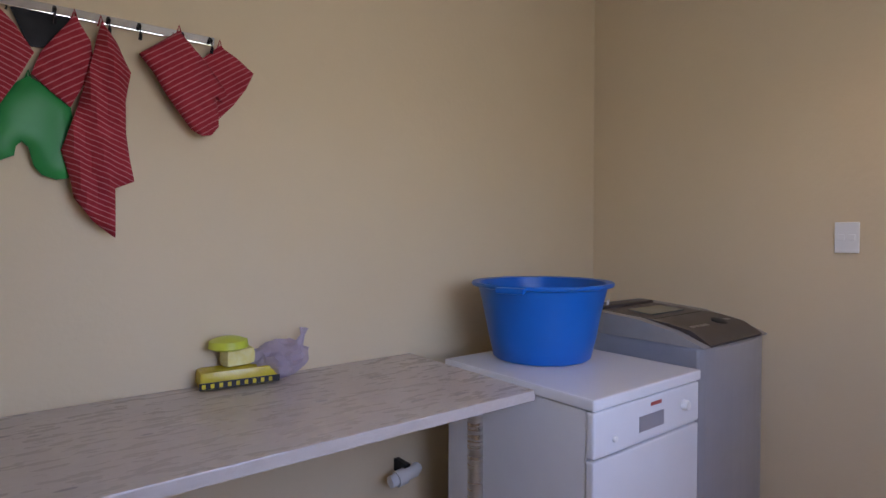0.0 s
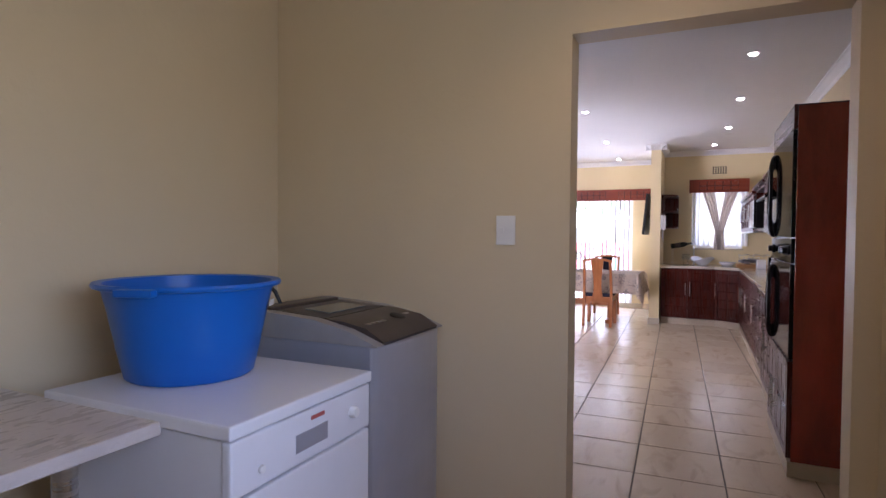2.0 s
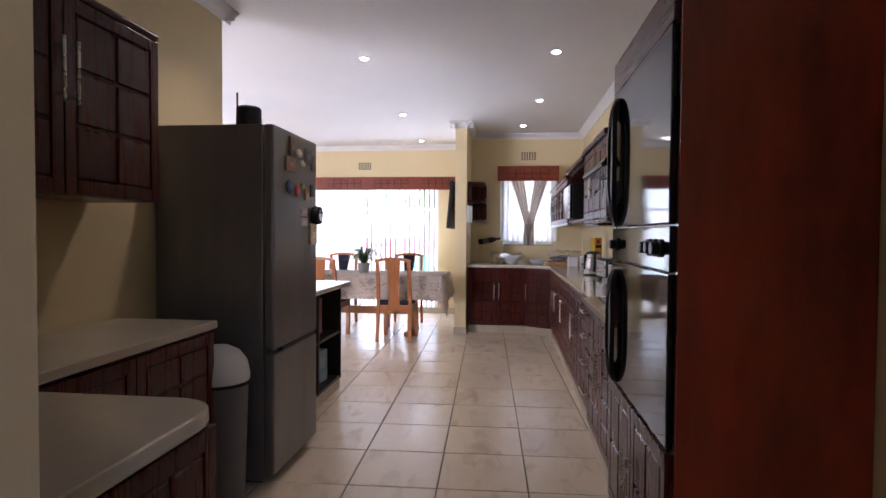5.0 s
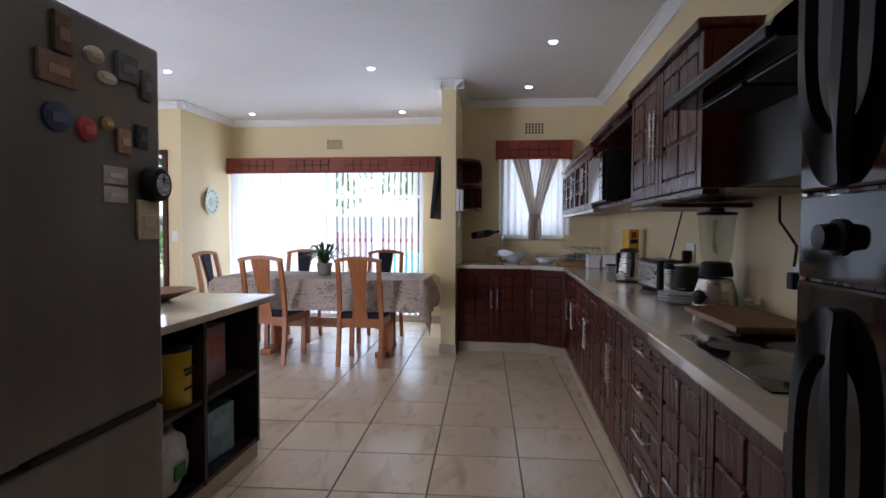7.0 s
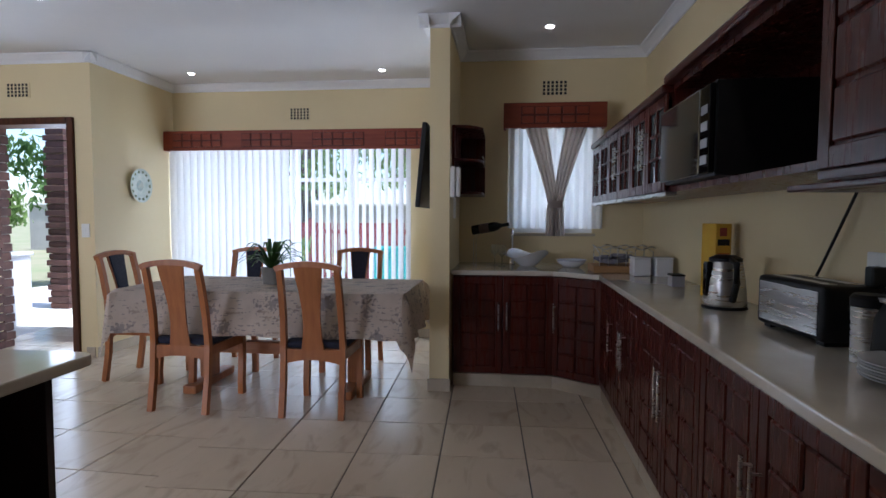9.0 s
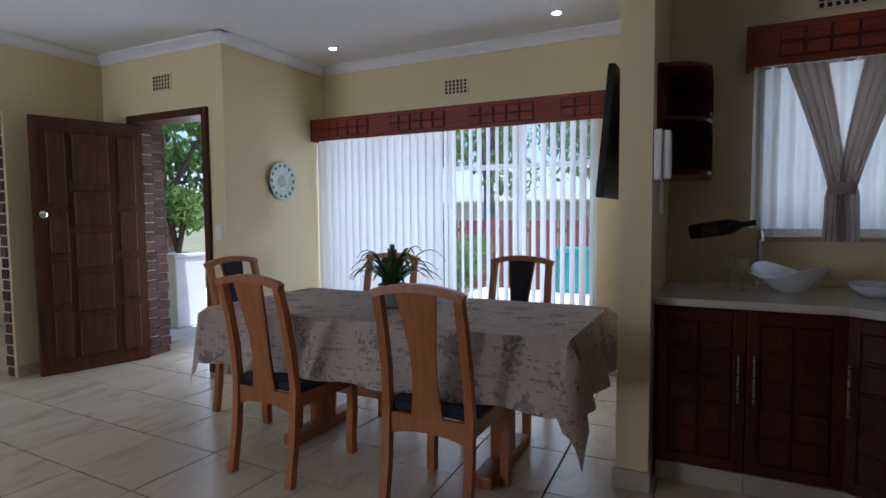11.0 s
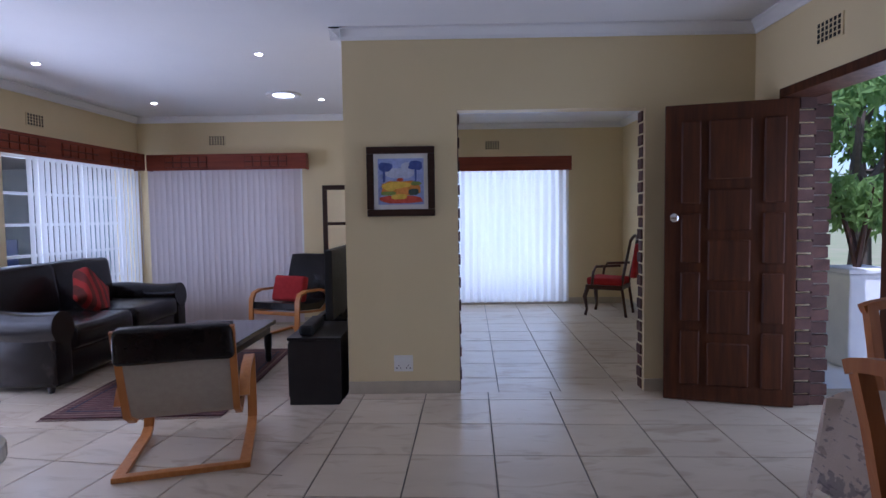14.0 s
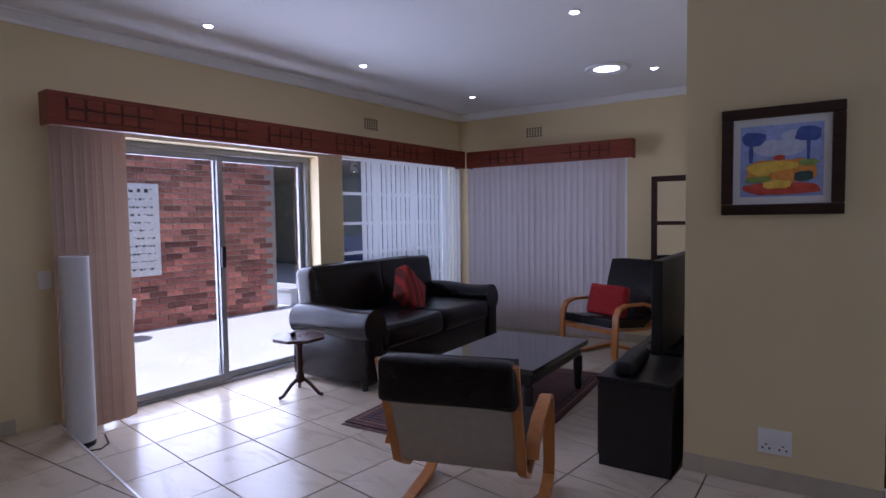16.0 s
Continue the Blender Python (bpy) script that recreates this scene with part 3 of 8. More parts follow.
bs = thing("wash_basin_tub", "round bright blue plastic wash tub with handles", "tub", (2.555, 2.10, 0.842))
part("tub", lathe([(0.0005, 0.002), (0.183, 0.0), (0.19, 0.006), (0.212, 0.10), (0.214, 0.115), (0.232, 0.20), (0.235, 0.215), (0.250, 0.275), (0.272, 0.280), (0.276, 0.288), (0.272, 0.295), (0.246, 0.292), (0.226, 0.20), (0.206, 0.10), (0.184, 0.012), (0.0005, 0.010)], 48), BLUE, bs, "", True)
for a in (200, 20):
    part("handle", box(-0.055, -0.018, -0.022, 0.055, 0.018, 0.0, 0.008, None, pose(0.285 * math.cos(radians(a)), 0.285 * math.sin(radians(a)), 0.291, 0, 0, a + 90)), BLUE, bs)
part("sticker", box(-0.022, -0.001, -0.010, 0.022, 0.001, 0.010, 0, None, pose(0.112, -0.2285, 0.225, 8, 0, 26)), WHITEP, bs, "small white sticker")

# roll of refuse bags, sponge and a clear bag on the granite
YEL = mat("yellow_film", (0.62, 0.50, 0.03), 0.25, (0.52, 0.40, 0.02), 12, 0.4, 50)
rb = thing("refuse_bag_roll", "flat yellow and black packet of refuse bags", "packet", (1.495, 2.49, 0.821), -6)
part("packet", box(-0.125, -0.05, 0, 0.125, 0.05, 0.062, 0.018), YEL, rb, "", True)
part("black_band", box(-0.126, -0.054, 0.006, 0.126, -0.0502, 0.028, 0.001), BLACKP, rb)
for i in range(9):
    part("hazard_bar", box(-0.118 + 0.026 * i, -0.0552, 0.010, -0.107 + 0.026 * i, -0.0542, 0.024), YEL, rb)
sp = thing("spray_sponge", "small pale yellow sponge on the packet", "sponge", (1.495, 2.49, 0.884), 10)
part("sponge", box(-0.05, -0.03, 0.0, 0.055, 0.035, 0.06, 0.02), mat("pale_yellow_sponge", (0.75, 0.70, 0.35), 0.9, (0.7, 0.6, 0.2), 40, 0.6, 200), sp, "", True)
part("cap", lathe([(0.05, 0.0), (0.064, 0.008), (0.06, 0.03), (0.035, 0.04), (0.0005, 0.042)], 20, (-0.03, 0, 0.058)), mat("lime_plastic", (0.62, 0.68, 0.05), 0.4), sp, "lime yellow round cap", True)
cb = thing("clear_bag", "crumpled clear plastic bag with lilac contents", "plastic bag", (1.64, 2.475, 0.821), 0)
b = bmesh.new()
bmesh.ops.create_icosphere(b, subdivisions=3, radius=0.075)
for v in b.verts:
    n = noise.noise(v.co * 30)
    v.co = Vector((v.co.x * (1.25 + n * 0.5), v.co.y * (0.8 + n * 0.4), 0.069 + v.co.z * 0.9 + n * 0.012))
FILM = sheer("clear_lilac_film", (0.62, 0.55, 0.72), 0.4, 0.45)
part("film", b, FILM, cb, "", False)
part("bag_neck", tube([(0.06, 0, 0.10), (0.085, 0.01, 0.14), (0.09, 0.01, 0.165)], 0.012, 7, None, None, [0.02, 0.008, 0.016]), FILM, cb)

# towel rail and hanging kitchen textiles
rail = thing("hook_rail", "chrome wall rail with hooks above the worktop", "rail", (0, 0, 0))
part("rail", box(0.35, 2.515, 1.935, 1.44, 2.527, 1.962, 0.002), CHROME, rail)
for hx in (0.55, 0.78, 1.01, 1.14, 1.22, 1.34, 1.425):
    part("hook", tube([(hx, 2.513, 1.955), (hx, 2.498, 1.945), (hx, 2.488, 1.918), (hx, 2.498, 1.905)], 0.005, 6), BLACKP, rail, "black hook", True)
for hx in (0.4, 1.40):
    part("bracket", box(hx, 2.527, 1.94, hx + 0.02, 2.5498, 1.957), CHROME, rail)
REDC = bands(mat("red_striped_cotton", (0.36, 0.022, 0.035), 0.9, (0.27, 0.014, 0.024), 30, 0.4, 220), (0.58, 0.22, 0.23), 20.0, "Z", 0.16, 0.6, (0, 35, 0), 0.6)
REDT = bands(mat("red_striped_towel", (0.36, 0.022, 0.035), 0.9, (0.27, 0.014, 0.024), 30, 0.4, 220), (0.60, 0.25, 0.26), 22.0, "Z", 0.16, 0.6, (0, -25, 0), 0.8)
GREEN = mat("green_silicone", (0.025, 0.26, 0.06), 0.45, (0.02, 0.22, 0.05), 8)


def hanging(name, label, category, x, y, z, outline, thick, material, puff=0.012, seed=1, fold=0.0):
    """A soft textile that hangs in the x-z plane from an outline, puffed in the middle, with slanting folds."""
    t = thing(name, label, category, (x, y, z))
    b = bmesh.new()
    b.faces.new([b.verts.new((px, 0, pz)) for px, pz in outline])
    for k, axis in ((0, (1, 0, 0)), (2, (0, 0, 1))):
        lo, hi = min(v.co[k] for v in b.verts), max(v.co[k] for v in b.verts)
        for q in range(1, int((hi - lo) / 0.014)):
            at = lo + 0.014 * q
            bmesh.ops.bisect_plane(b, geom=b.verts[:] + b.edges[:] + b.faces[:], plane_co=[c * at for c in axis], plane_no=axis)
    rim = [v.co.copy() for v in b.verts if v.is_boundary]
    lift = {}
    for v in b.verts:
        edge = min((v.co - r).length for r in rim)
        n = noise.noise(Vector((v.co.x * 14 + seed, v.co.z * 9, seed)))
        lift[v] = puff * min(1.0, edge / 0.03) ** 0.6 + 0.008 * n + fold * math.sin(v.co.x * 95 + v.co.z * 14 + seed)
    for v, d in lift.items():
        v.co.y -= d
    bmesh.ops.solidify(b, geom=b.faces[:], thickness=thick)
    part("cloth", b, material, t, "", True)
    hook_at = max(outline, key=lambda p: p[1])
    part("hanging_loop", tube([(hook_at[0] - 0.008, -0.004, hook_at[1] - 0.012), (hook_at[0], -0.006, hook_at[1] + 0.018), (hook_at[0] + 0.008, -0.004, hook_at[1] - 0.012)], 0.003, 5), material, t)
    return t


MITT = "red striped quilted oven mitt hanging from a hook"
hanging("oven_mitt", MITT, "oven mitt", 1.30, 2.480, 1.93, [(0.024, 0.016), (0.065, -0.03), (0.107, -0.076), (0.155, -0.14), (0.165, -0.165), (0.15, -0.185), (0.125, -0.168), (0.135, -0.21), (0.136, -0.265), (0.115, -0.293), (0.087, -0.298), (0.055, -0.28), (-0.01, -0.19), (-0.05, -0.12), (-0.086, -0.073)], 0.014, REDC, 0.022, 2)
hanging("oven_mitt", MITT, "oven mitt", 1.43, 2.522, 1.93, [(-0.03, -0.045), (0.027, 0.011), (0.08, -0.022), (0.138, -0.062), (0.11, -0.12), (0.071, -0.176), (0.012, -0.24), (-0.01, -0.18)], 0.010, REDC, 0.014, 5)
hanging("pot_holder", "square red striped quilted pot holder", "pot holder", 1.05, 2.512, 1.94, [(0.006, 0), (0.044, -0.066), (0.05, -0.14), (-0.007, -0.26), (-0.05, -0.225), (-0.096, -0.18), (-0.075, -0.12)], 0.012, REDC, 0.01, 3)
hanging("pot_holder", "square red striped pot holder with a white tag", "pot holder", 0.89, 2.508, 1.94, [(-0.02, 0.0), (0.03, -0.055), (0.071, -0.124), (0.03, -0.21), (-0.004, -0.273), (-0.09, -0.24), (-0.11, -0.09)], 0.012, REDT, 0.01, 6)
hanging("tea_towel", "red striped cotton tea towel hanging in folds", "tea towel", 1.118, 2.492, 1.93, [(0, 0), (0.04, -0.05), (0.075, -0.132), (0.06, -0.22), (0.058, -0.317), (0.066, -0.39), (0.078, -0.453), (0.03, -0.475), (0.028, -0.55), (0.027, -0.62), (-0.03, -0.57), (-0.073, -0.506), (-0.079, -0.46), (-0.10, -0.374), (-0.06, -0.25), (-0.034, -0.15)], 0.008, REDT, 0.022, 7, 0.009)
hanging("silicone_mitt", "bright green silicone oven mitt with two lobes", "oven mitt", 0.948, 2.528, 1.754, [(0, 0), (0.05, -0.03), (0.096, -0.071), (0.107, -0.154), (0.101, -0.248), (0.087, -0.274), (0.06, -0.279), (0.027, -0.269), (0.009, -0.246), (-0.003, -0.194), (-0.017, -0.179), (-0.03, -0.194), (-0.034, -0.219), (-0.064, -0.234), (-0.098, -0.224), (-0.108, -0.154), (-0.068, -0.054)], 0.014, GREEN, 0.012, 9)
hanging("black_cloth", "folded black cloth hanging behind the mitts", "cloth", 1.0, 2.534, 1.94, [(-0.09, 0), (0.06, -0.005), (0.05, -0.09), (-0.05, -0.10)], 0.006, BLACKP, 0.004, 4)

# back door of the laundry
bd = thing("back_door", "dark stained wooden back door with steel lever handle, closed", "door", (0, 0, 0))
BDW = wood("dark_back_door_wood", (0.045, 0.014, 0.011), (0.024, 0.009, 0.008), 0.45, 2, 3, 0.0)
leaf = part("leaf", box(2.39, 0.045, 0.008, 3.175, 0.094, 2.03, 0.004), BDW, bd)
for z0, z1 in ((0.15, 0.60), (0.66, 1.10), (1.18, 1.55), (1.60, 1.95)):
    for x0, x1 in ((2.50, 2.74), (2.82, 3.06)):
        part("panel", box(x0, 0.0935, z0, x1, 0.101, z1, 0.006), BDW, leaf)
for x0, x1, z0, z1 in ((2.34, 2.388, 0, 2.08), (3.178, 3.22, 0, 2.08), (2.389, 3.177, 2.035, 2.08)):
    part("door_frame", box(x0, -0.048, z0, x1, 0.112, z1, 0.004), BDW, bd)
part("lock_plate", box(3.115, 0.0945, 1.02, 3.155, 0.101, 1.27, 0.002), STEEL, bd)
part("handle", tube([(3.135, 0.10, 1.225), (3.135, 0.15, 1.228), (3.12, 0.16, 1.23), (3.06, 0.162, 1.24), (3.02, 0.16, 1.235)], 0.010, 10), STEEL, bd, "curved steel lever handle", True)
part("bolt", tube([(3.08, 0.115, 1.375), (3.215, 0.115, 1.375)], 0.008, 8), STEEL, bd, "steel barrel bolt", True)
part("bolt_plate", box(3.10, 0.0945, 1.355, 3.17, 0.106, 1.395, 0.002), STEEL, bd)
part("key", box(3.13, 0.101, 1.075, 3.140, 0.13, 1.10, 0.002), STEEL, bd)
part("key_ring", lathe([(0.016, -0.001), (0.018, -0.001), (0.018, 0.001), (0.016, 0.001)], 16, (0, 0, 0), None, pose(3.135, 0.128, 1.06, 0, 90, 0)), STEEL, bd)
for i in range(9):
    b = bmesh.new()
    pts = [(0.0065 * math.cos(k * 0.524), 0, 0.011 * math.sin(k * 0.524)) for k in range(13)]
    tube(pts, 0.0022, 5, b, pose(3.200, 0.126, 1.355 - 0.0185 * i, 0, 0, 90 * (i % 2)))
    part("chain_link", b, STEEL, bd)

# ---- kitchen ----


def cab_door(parent, w, h, m, cols=2, rows=4, handle="right", material=None, pane=None, name="door"):
    """A panelled cupboard front; local x along its width, z up, the face looks to +y."""
    material = material or CABW
    g = 0.0025
    fw = 0.05 if w > 0.25 else 0.032
    b = bmesh.new()
    if pane is None:
        box(g, 0, g, w - g, 0.016, h - g, 0.003, b)
    box(g, 0.0155, g, fw, 0.026, h - g, 0.003, b)
    box(w - fw, 0.0155, g, w - g, 0.026, h - g, 0.003, b)
    box(fw, 0.0155, g, w - fw, 0.026, fw, 0.003, b)
    box(fw, 0.0155, h - fw, w - fw, 0.026, h - g, 0.003, b)
    d = part(name, b, material, parent)
    d.matrix_basis = m
    cw, ch = (w - 2 * fw) / cols, (h - 2 * fw) / rows
    if pane is None:
        for i in range(cols):
            for j in range(rows):
                part("panel", box(fw + i * cw + 0.006, 0.0155, fw + j * ch + 0.006, fw + (i + 1) * cw - 0.006, 0.0255, fw + (j + 1) * ch - 0.006, 0.008, None, None, 1), material, d)
    else:
        part("pane", box(fw - 0.004, 0.009, fw - 0.004, w - fw + 0.004, 0.012, h - fw + 0.004), pane, d, "reflective glass pane")
        for i in range(1, cols):
            part("glazing_bar", box(fw + i * cw - 0.007, 0.013, fw, fw + i * cw + 0.007, 0.024, h - fw, 0.002), material, d)
        for j in range(1, rows):
            part("glazing_bar", box(fw, 0.013, fw + j * ch - 0.007, w - fw, 0.0235, fw + j * ch + 0.007, 0.002), material, d)
    if handle in ("left", "right"):
        hx = w - 0.03 if handle == "right" else 0.03
        z0, z1 = (0.45 * h, 0.45 * h + 0.21) if h > 0.55 else (0.28 * h, 0.28 * h + 0.20)
        hb = tube([(hx, 0.054, z0), (hx, 0.054, z1)], 0.006, 8)
        tube([(hx, 0.024, z0 + 0.025), (hx, 0.052, z0 + 0.025)], 0.004, 6, hb)
        tube([(hx, 0.024, z1 - 0.025), (hx, 0.052, z1 - 0.025)], 0.004, 6, hb)
        part("handle", hb, STEEL, d, "brushed steel bar handle", True)
    elif handle == "bar":
        hb = tube([(w / 2 - 0.10, 0.054, h / 2), (w / 2 + 0.10, 0.054, h / 2)], 0.006, 8)
        for s in (-0.075, 0.075):
            tube([(w / 2 + s, 0.024, h / 2), (w / 2 + s, 0.052, h / 2)], 0.004, 6, hb)
        part("handle", hb, STEEL, d, "brushed steel bar handle", True)
    return d


def base_unit(x0, x1, yf, doors, label="dark mahogany base cabinet with panelled doors", back=-0.355):
    """South-run base unit, front at y = yf; doors: list of kinds."""
    c = thing("base_cabinet", label, "cabinet", (x0, yf, 0), 0, "kitchen base cabinets")
    w = x1 - x0
    part("body", box(0.002, back - yf, 0.095, w - 0.002, -0.002, 0.825, 0.002), CABW, c)
    part("plinth", box(0.001, back - yf + 0.05, 0.0, w - 0.001, 0.012, 0.092, 0.002), SKIRT, c, "beige tiled plinth")
    if doors == "drawers":
        hs = [0.16, 0.16, 0.19, 0.205]
        z = 0.10
        for h in reversed(hs):
            cab_door(c, w - 0.004, h, pose(0.002, 0, z), 3, 1, "bar", CABX, None, "drawer")
            z += h + 0.002
    else:
        dwid = w / len(doors)
        for i, k in enumerate(doors):
            cab_door(c, dwid, 0.72, pose(i * dwid, 0, 0.10), 2, 5, k)
    return c


base_unit(5.715, 6.19, 0.125, ["right"])
base_unit(6.19, 6.66, 0.125, ["left"])
base_unit(6.68, 7.19, 0.10, "drawers", "dark mahogany drawer cabinet with four bar handles")
base_unit(7.19, 8.05, 0.10, ["right", "left"])
base_unit(8.05, 8.91, 0.10, ["right", "left"])
base_unit(8.91, 9.55, 0.10, ["right", "left"])
base_unit(9.55, 10.02, 0.10, ["left"])
cc = thing("corner_cabinet", "dark mahogany angled corner base cabinet", "cabinet", (0, 0, 0), 0, "kitchen base cabinets")
part("body", prism([(10.022, -0.355), (10.94, -0.355), (10.94, 0.42), (10.25, 0.42), (10.022, 0.10)], 0.095, 0.825), CABW, cc)
part("plinth", prism([(10.022, -0.3), (10.90, -0.3), (10.90, 0.42), (10.235, 0.425), (10.022, 0.112)], 0.0, 0.092), SKIRT, cc, "beige tiled plinth")
aw = math.hypot(0.228, 0.32)
cab_door(cc, aw, 0.72, pose(10.022, 0.10, 0.10, 0, 0, math.degrees(math.atan2(0.32, 0.228))), 2, 5, "right")
for y0, y1, k in ((0.425, 0.79, "right"), (0.79, 1.155, "left")):
    c = thing("base_cabinet", "dark mahogany base cabinet under the kitchen window", "cabinet", (10.25, y0, 0), 90, "kitchen base cabinets")
    part("body", box(0.001, -0.69, 0.095, y1 - y0 - 0.001, -0.002, 0.825, 0.002), CABW, c)
    part("plinth", box(0.001, -0.64, 0, y1 - y0 - 0.001, 0.012, 0.092, 0.002), SKIRT, c, "beige tiled plinth")
    cab_door(c, y1 - y0, 0.72, pose(0, 0, 0.10), 2, 5, k)
wt = thing("kitchen_worktop", "polished cream stone worktop running round the corner", "worktop", (0, 0, 0))
part("main_slab", prism([(6.68, -0.355), (10.945, -0.355), (10.945, 1.165), (10.195, 1.165), (10.195, 0.435), (9.99, 0.145), (6.68, 0.145)], 0.83, 0.865, None, None, 0.006), COUNTER, wt)
part("hob_slab", prism([(5.715, -0.355), (6.678, -0.355), (6.678, 0.185), (5.715, 0.185)], 0.828, 0.868, None, None, 0.006), COUNTER, wt)
hob = thing("induction_hob", "black glass hob set in the worktop", "hob", (0, 0, 0))
part("glass_plate", box(5.95, -0.30, 0.8685, 6.62, 0.10, 0.874, 0.002), BLACKG, hob)
for x, y, r in ((6.12, -0.01, 0.09), (6.44, -0.01, 0.075), (6.12, -0.2, 0.07), (6.44, -0.2, 0.09)):
    part("cooking_zone", lathe([(r - 0.003, 0), (r, 0), (r, 0.0006), (r - 0.003, 0.0006)], 32, (x, y, 0.8741)), mat("zone_print", (0.12, 0.12, 0.12), 0.3), hob, "thin printed ring")

# oven tower
tw = thing("oven_tower", "tall red mahogany oven housing with a double oven", "oven cabinet", (4.76, 0.17, 0))
part("side_panel", box(0, -0.525, 0.085, 0.022, 0.0, 1.988, 0.003), TOWERW, tw, "glossy red mahogany side panel")
part("side_panel", box(0.925, -0.525, 0.085, 0.947, 0.0, 1.988, 0.003), TOWERW, tw, "glossy red mahogany side panel")
part("carcass", box(0.023, -0.52, 0.09, 0.924, -0.006, 2.0), CABW, tw)
part("plinth", box(0.0, -0.5, 0, 0.947, 0.016, 0.083, 0.004), SKIRT, tw, "beige tiled plinth")
part("top_rail", box(0.023, -0.005, 1.87, 0.924, 0.016, 2.002, 0.003), CABX, tw)
for z0, z1, n in ((1.29, 1.865, "oven_door"), (0.63, 1.145, "oven_door")):
    od = part(n, box(0.03, -0.004, z0, 0.918, 0.018, z1, 0.006), BLACKG, tw, "black glass oven door")
    hz0, hz1 = z0 + 0.0, z1 - 0.03
    mid = (hz0 + hz1) / 2
    hh = (hz1 - hz0) / 2
    b = bmesh.new()
    rim = []
    for k in range(40):
        a = math.pi * 2 * k / 40
        zo = math.sin(a)
        xo = 0.066 * math.copysign(abs(math.cos(a)) ** 0.5, math.cos(a)) * (1 - 0.2 * zo * zo)
        yo = 0.046 - 0.022 * zo ** 6
        rim.append([b.verts.new((0.80 + xo * q, yo + e, mid + hh * zo * r)) for q, r, e in ((1, 1, -0.010), (0.93, 0.985, 0.008), (0.56, 0.70, 0.010), (0.46, 0.66, -0.006))])
    for k in range(40):
        for c in range(4):
            b.faces.new((rim[k][c], rim[(k + 1) % 40][c], rim[(k + 1) % 40][(c + 1) % 4], rim[k][(c + 1) % 4]))
    bmesh.ops.recalc_face_normals(b, faces=b.faces[:])
    part("handle", b, BLACKP, od, "flat black pointed oval handle", True)
cp = part("control_panel", box(0.03, -0.004, 1.15, 0.918, 0.016, 1.285, 0.004), BLACKG, tw, "black control panel")
for kx in (0.12, 0.19, 0.26, 0.80):
    part("knob", lathe([(0.028, 0), (0.028, 0.006), (0.021, 0.01), (0.019, 0.032), (0.0005, 0.034)], 20, (0, 0, 0), None, pose(kx, 0.016, 1.218, -90, 0, 0)), BLACKP, cp, "", True)
cab_door(tw, 0.45, 0.53, pose(0.023, -0.005, 0.092), 2, 2, "right")
cab_door(tw, 0.45, 0.53, pose(0.474, -0.005, 0.092), 2, 2, "left")

# wall units
UY = 0.05


def wall_unit(x0, x1, z0, z1, doors, pane=None, label="dark mahogany wall cabinet with panelled doors", rows=3):
    c = thing("wall_cabinet", label, "cabinet", (x0, UY, z0), 0, "kitchen wall cabinets")
    w, h = x1 - x0, z1 - z0
    if pane is None:
        part("body", box(0.001, -0.405, 0.0, w - 0.001, -0.002, h, 0.002), CABW, c)
    else:
        for q in ((0.001, -0.405, 0, w - 0.001, -0.39, h), (0.001, -0.389, 0.0, 0.018, -0.002, h), (w - 0.018, -0.389, 0, w - 0.001, -0.002, h), (0.018, -0.389, 0, w - 0.018, -0.002, 0.018), (0.018, -0.389, h - 0.018, w - 0.018, -0.002, h), (0.018, -0.389, h / 2 - 0.008, w - 0.018, -0.03, h / 2 + 0.008)):
            part("carcass_board", box(*q), CABW, c)
    part("cornice", box(0.0, -0.405, h + 0.001, w, 0.045, h + 0.04, 0.012), CABX, c)
    part("light_rail", box(0.0, -0.03, -0.022, w, 0.022, -0.001, 0.003), STEEL if pane else CABX, c)
    dwid = w / len(doors)
    for i, k in enumerate(doors):
        cab_door(c, dwid, h, pose(i * dwid, 0, 0), 2, rows, k, None, pane)
    return c


wall_unit(6.50, 7.50, 1.36, 1.85, ["right", "left"])
wall_unit(8.72, 9.42, 1.37, 1.80, ["right", "left"], DARKGLASS, "mahogany wall cabinet with small-paned glass doors")
wall_unit(9.42, 10.12, 1.37, 1.80, ["right", "left"], DARKGLASS, "mahogany wall cabinet with small-paned glass doors")
wall_unit(10.12, 10.82, 1.37, 1.80, ["right", "left"], DARKGLASS, "mahogany wall cabinet with small-paned glass doors")
bay = thing("microwave_bay", "open mahogany wall shelf around the microwave", "shelf", (7.525, UY, 1.37), 0)
for q in ((0, -0.405, 0, 1.19, -0.39, 0.46), (0, -0.389, 0, 0.018, -0.002, 0.46), (1.172, -0.389, 0, 1.19, -0.002, 0.46), (0.018, -0.389, -0.004, 1.172, 0.0, 0.018), (0.018, -0.389, 0.44, 1.172, 0.0, 0.46)):
    part("carcass_board", box(*q), CABW, bay)
part("cornice", box(0.0, -0.405, 0.461, 1.19, 0.045, 0.50, 0.012), CABX, bay)
mw = thing("microwave", "black microwave oven with a mirrored door", "microwave", (8.05, 0.10, 1.390))
part("body", box(0, -0.42, 0.0, 0.58, 0.0, 0.31, 0.006), BLACKP, mw)
part("door", box(0.10, 0.001, 0.01, 0.575, 0.022, 0.30, 0.006), mat("mirrored_microwave_glass", (0.35, 0.36, 0.37), 0.06, (0.3, 0.31, 0.32), 4, metal=0.9), mw, "mirrored glass door")
part("control_panel", box(0.005, 0.001, 0.01, 0.097, 0.020, 0.30, 0.004), BLACKG, mw)
for i in range(4):
    part("button", box(0.02, 0.0205, 0.04 + 0.055 * i, 0.08, 0.023, 0.07 + 0.055 * i, 0.002), SILVER, mw)
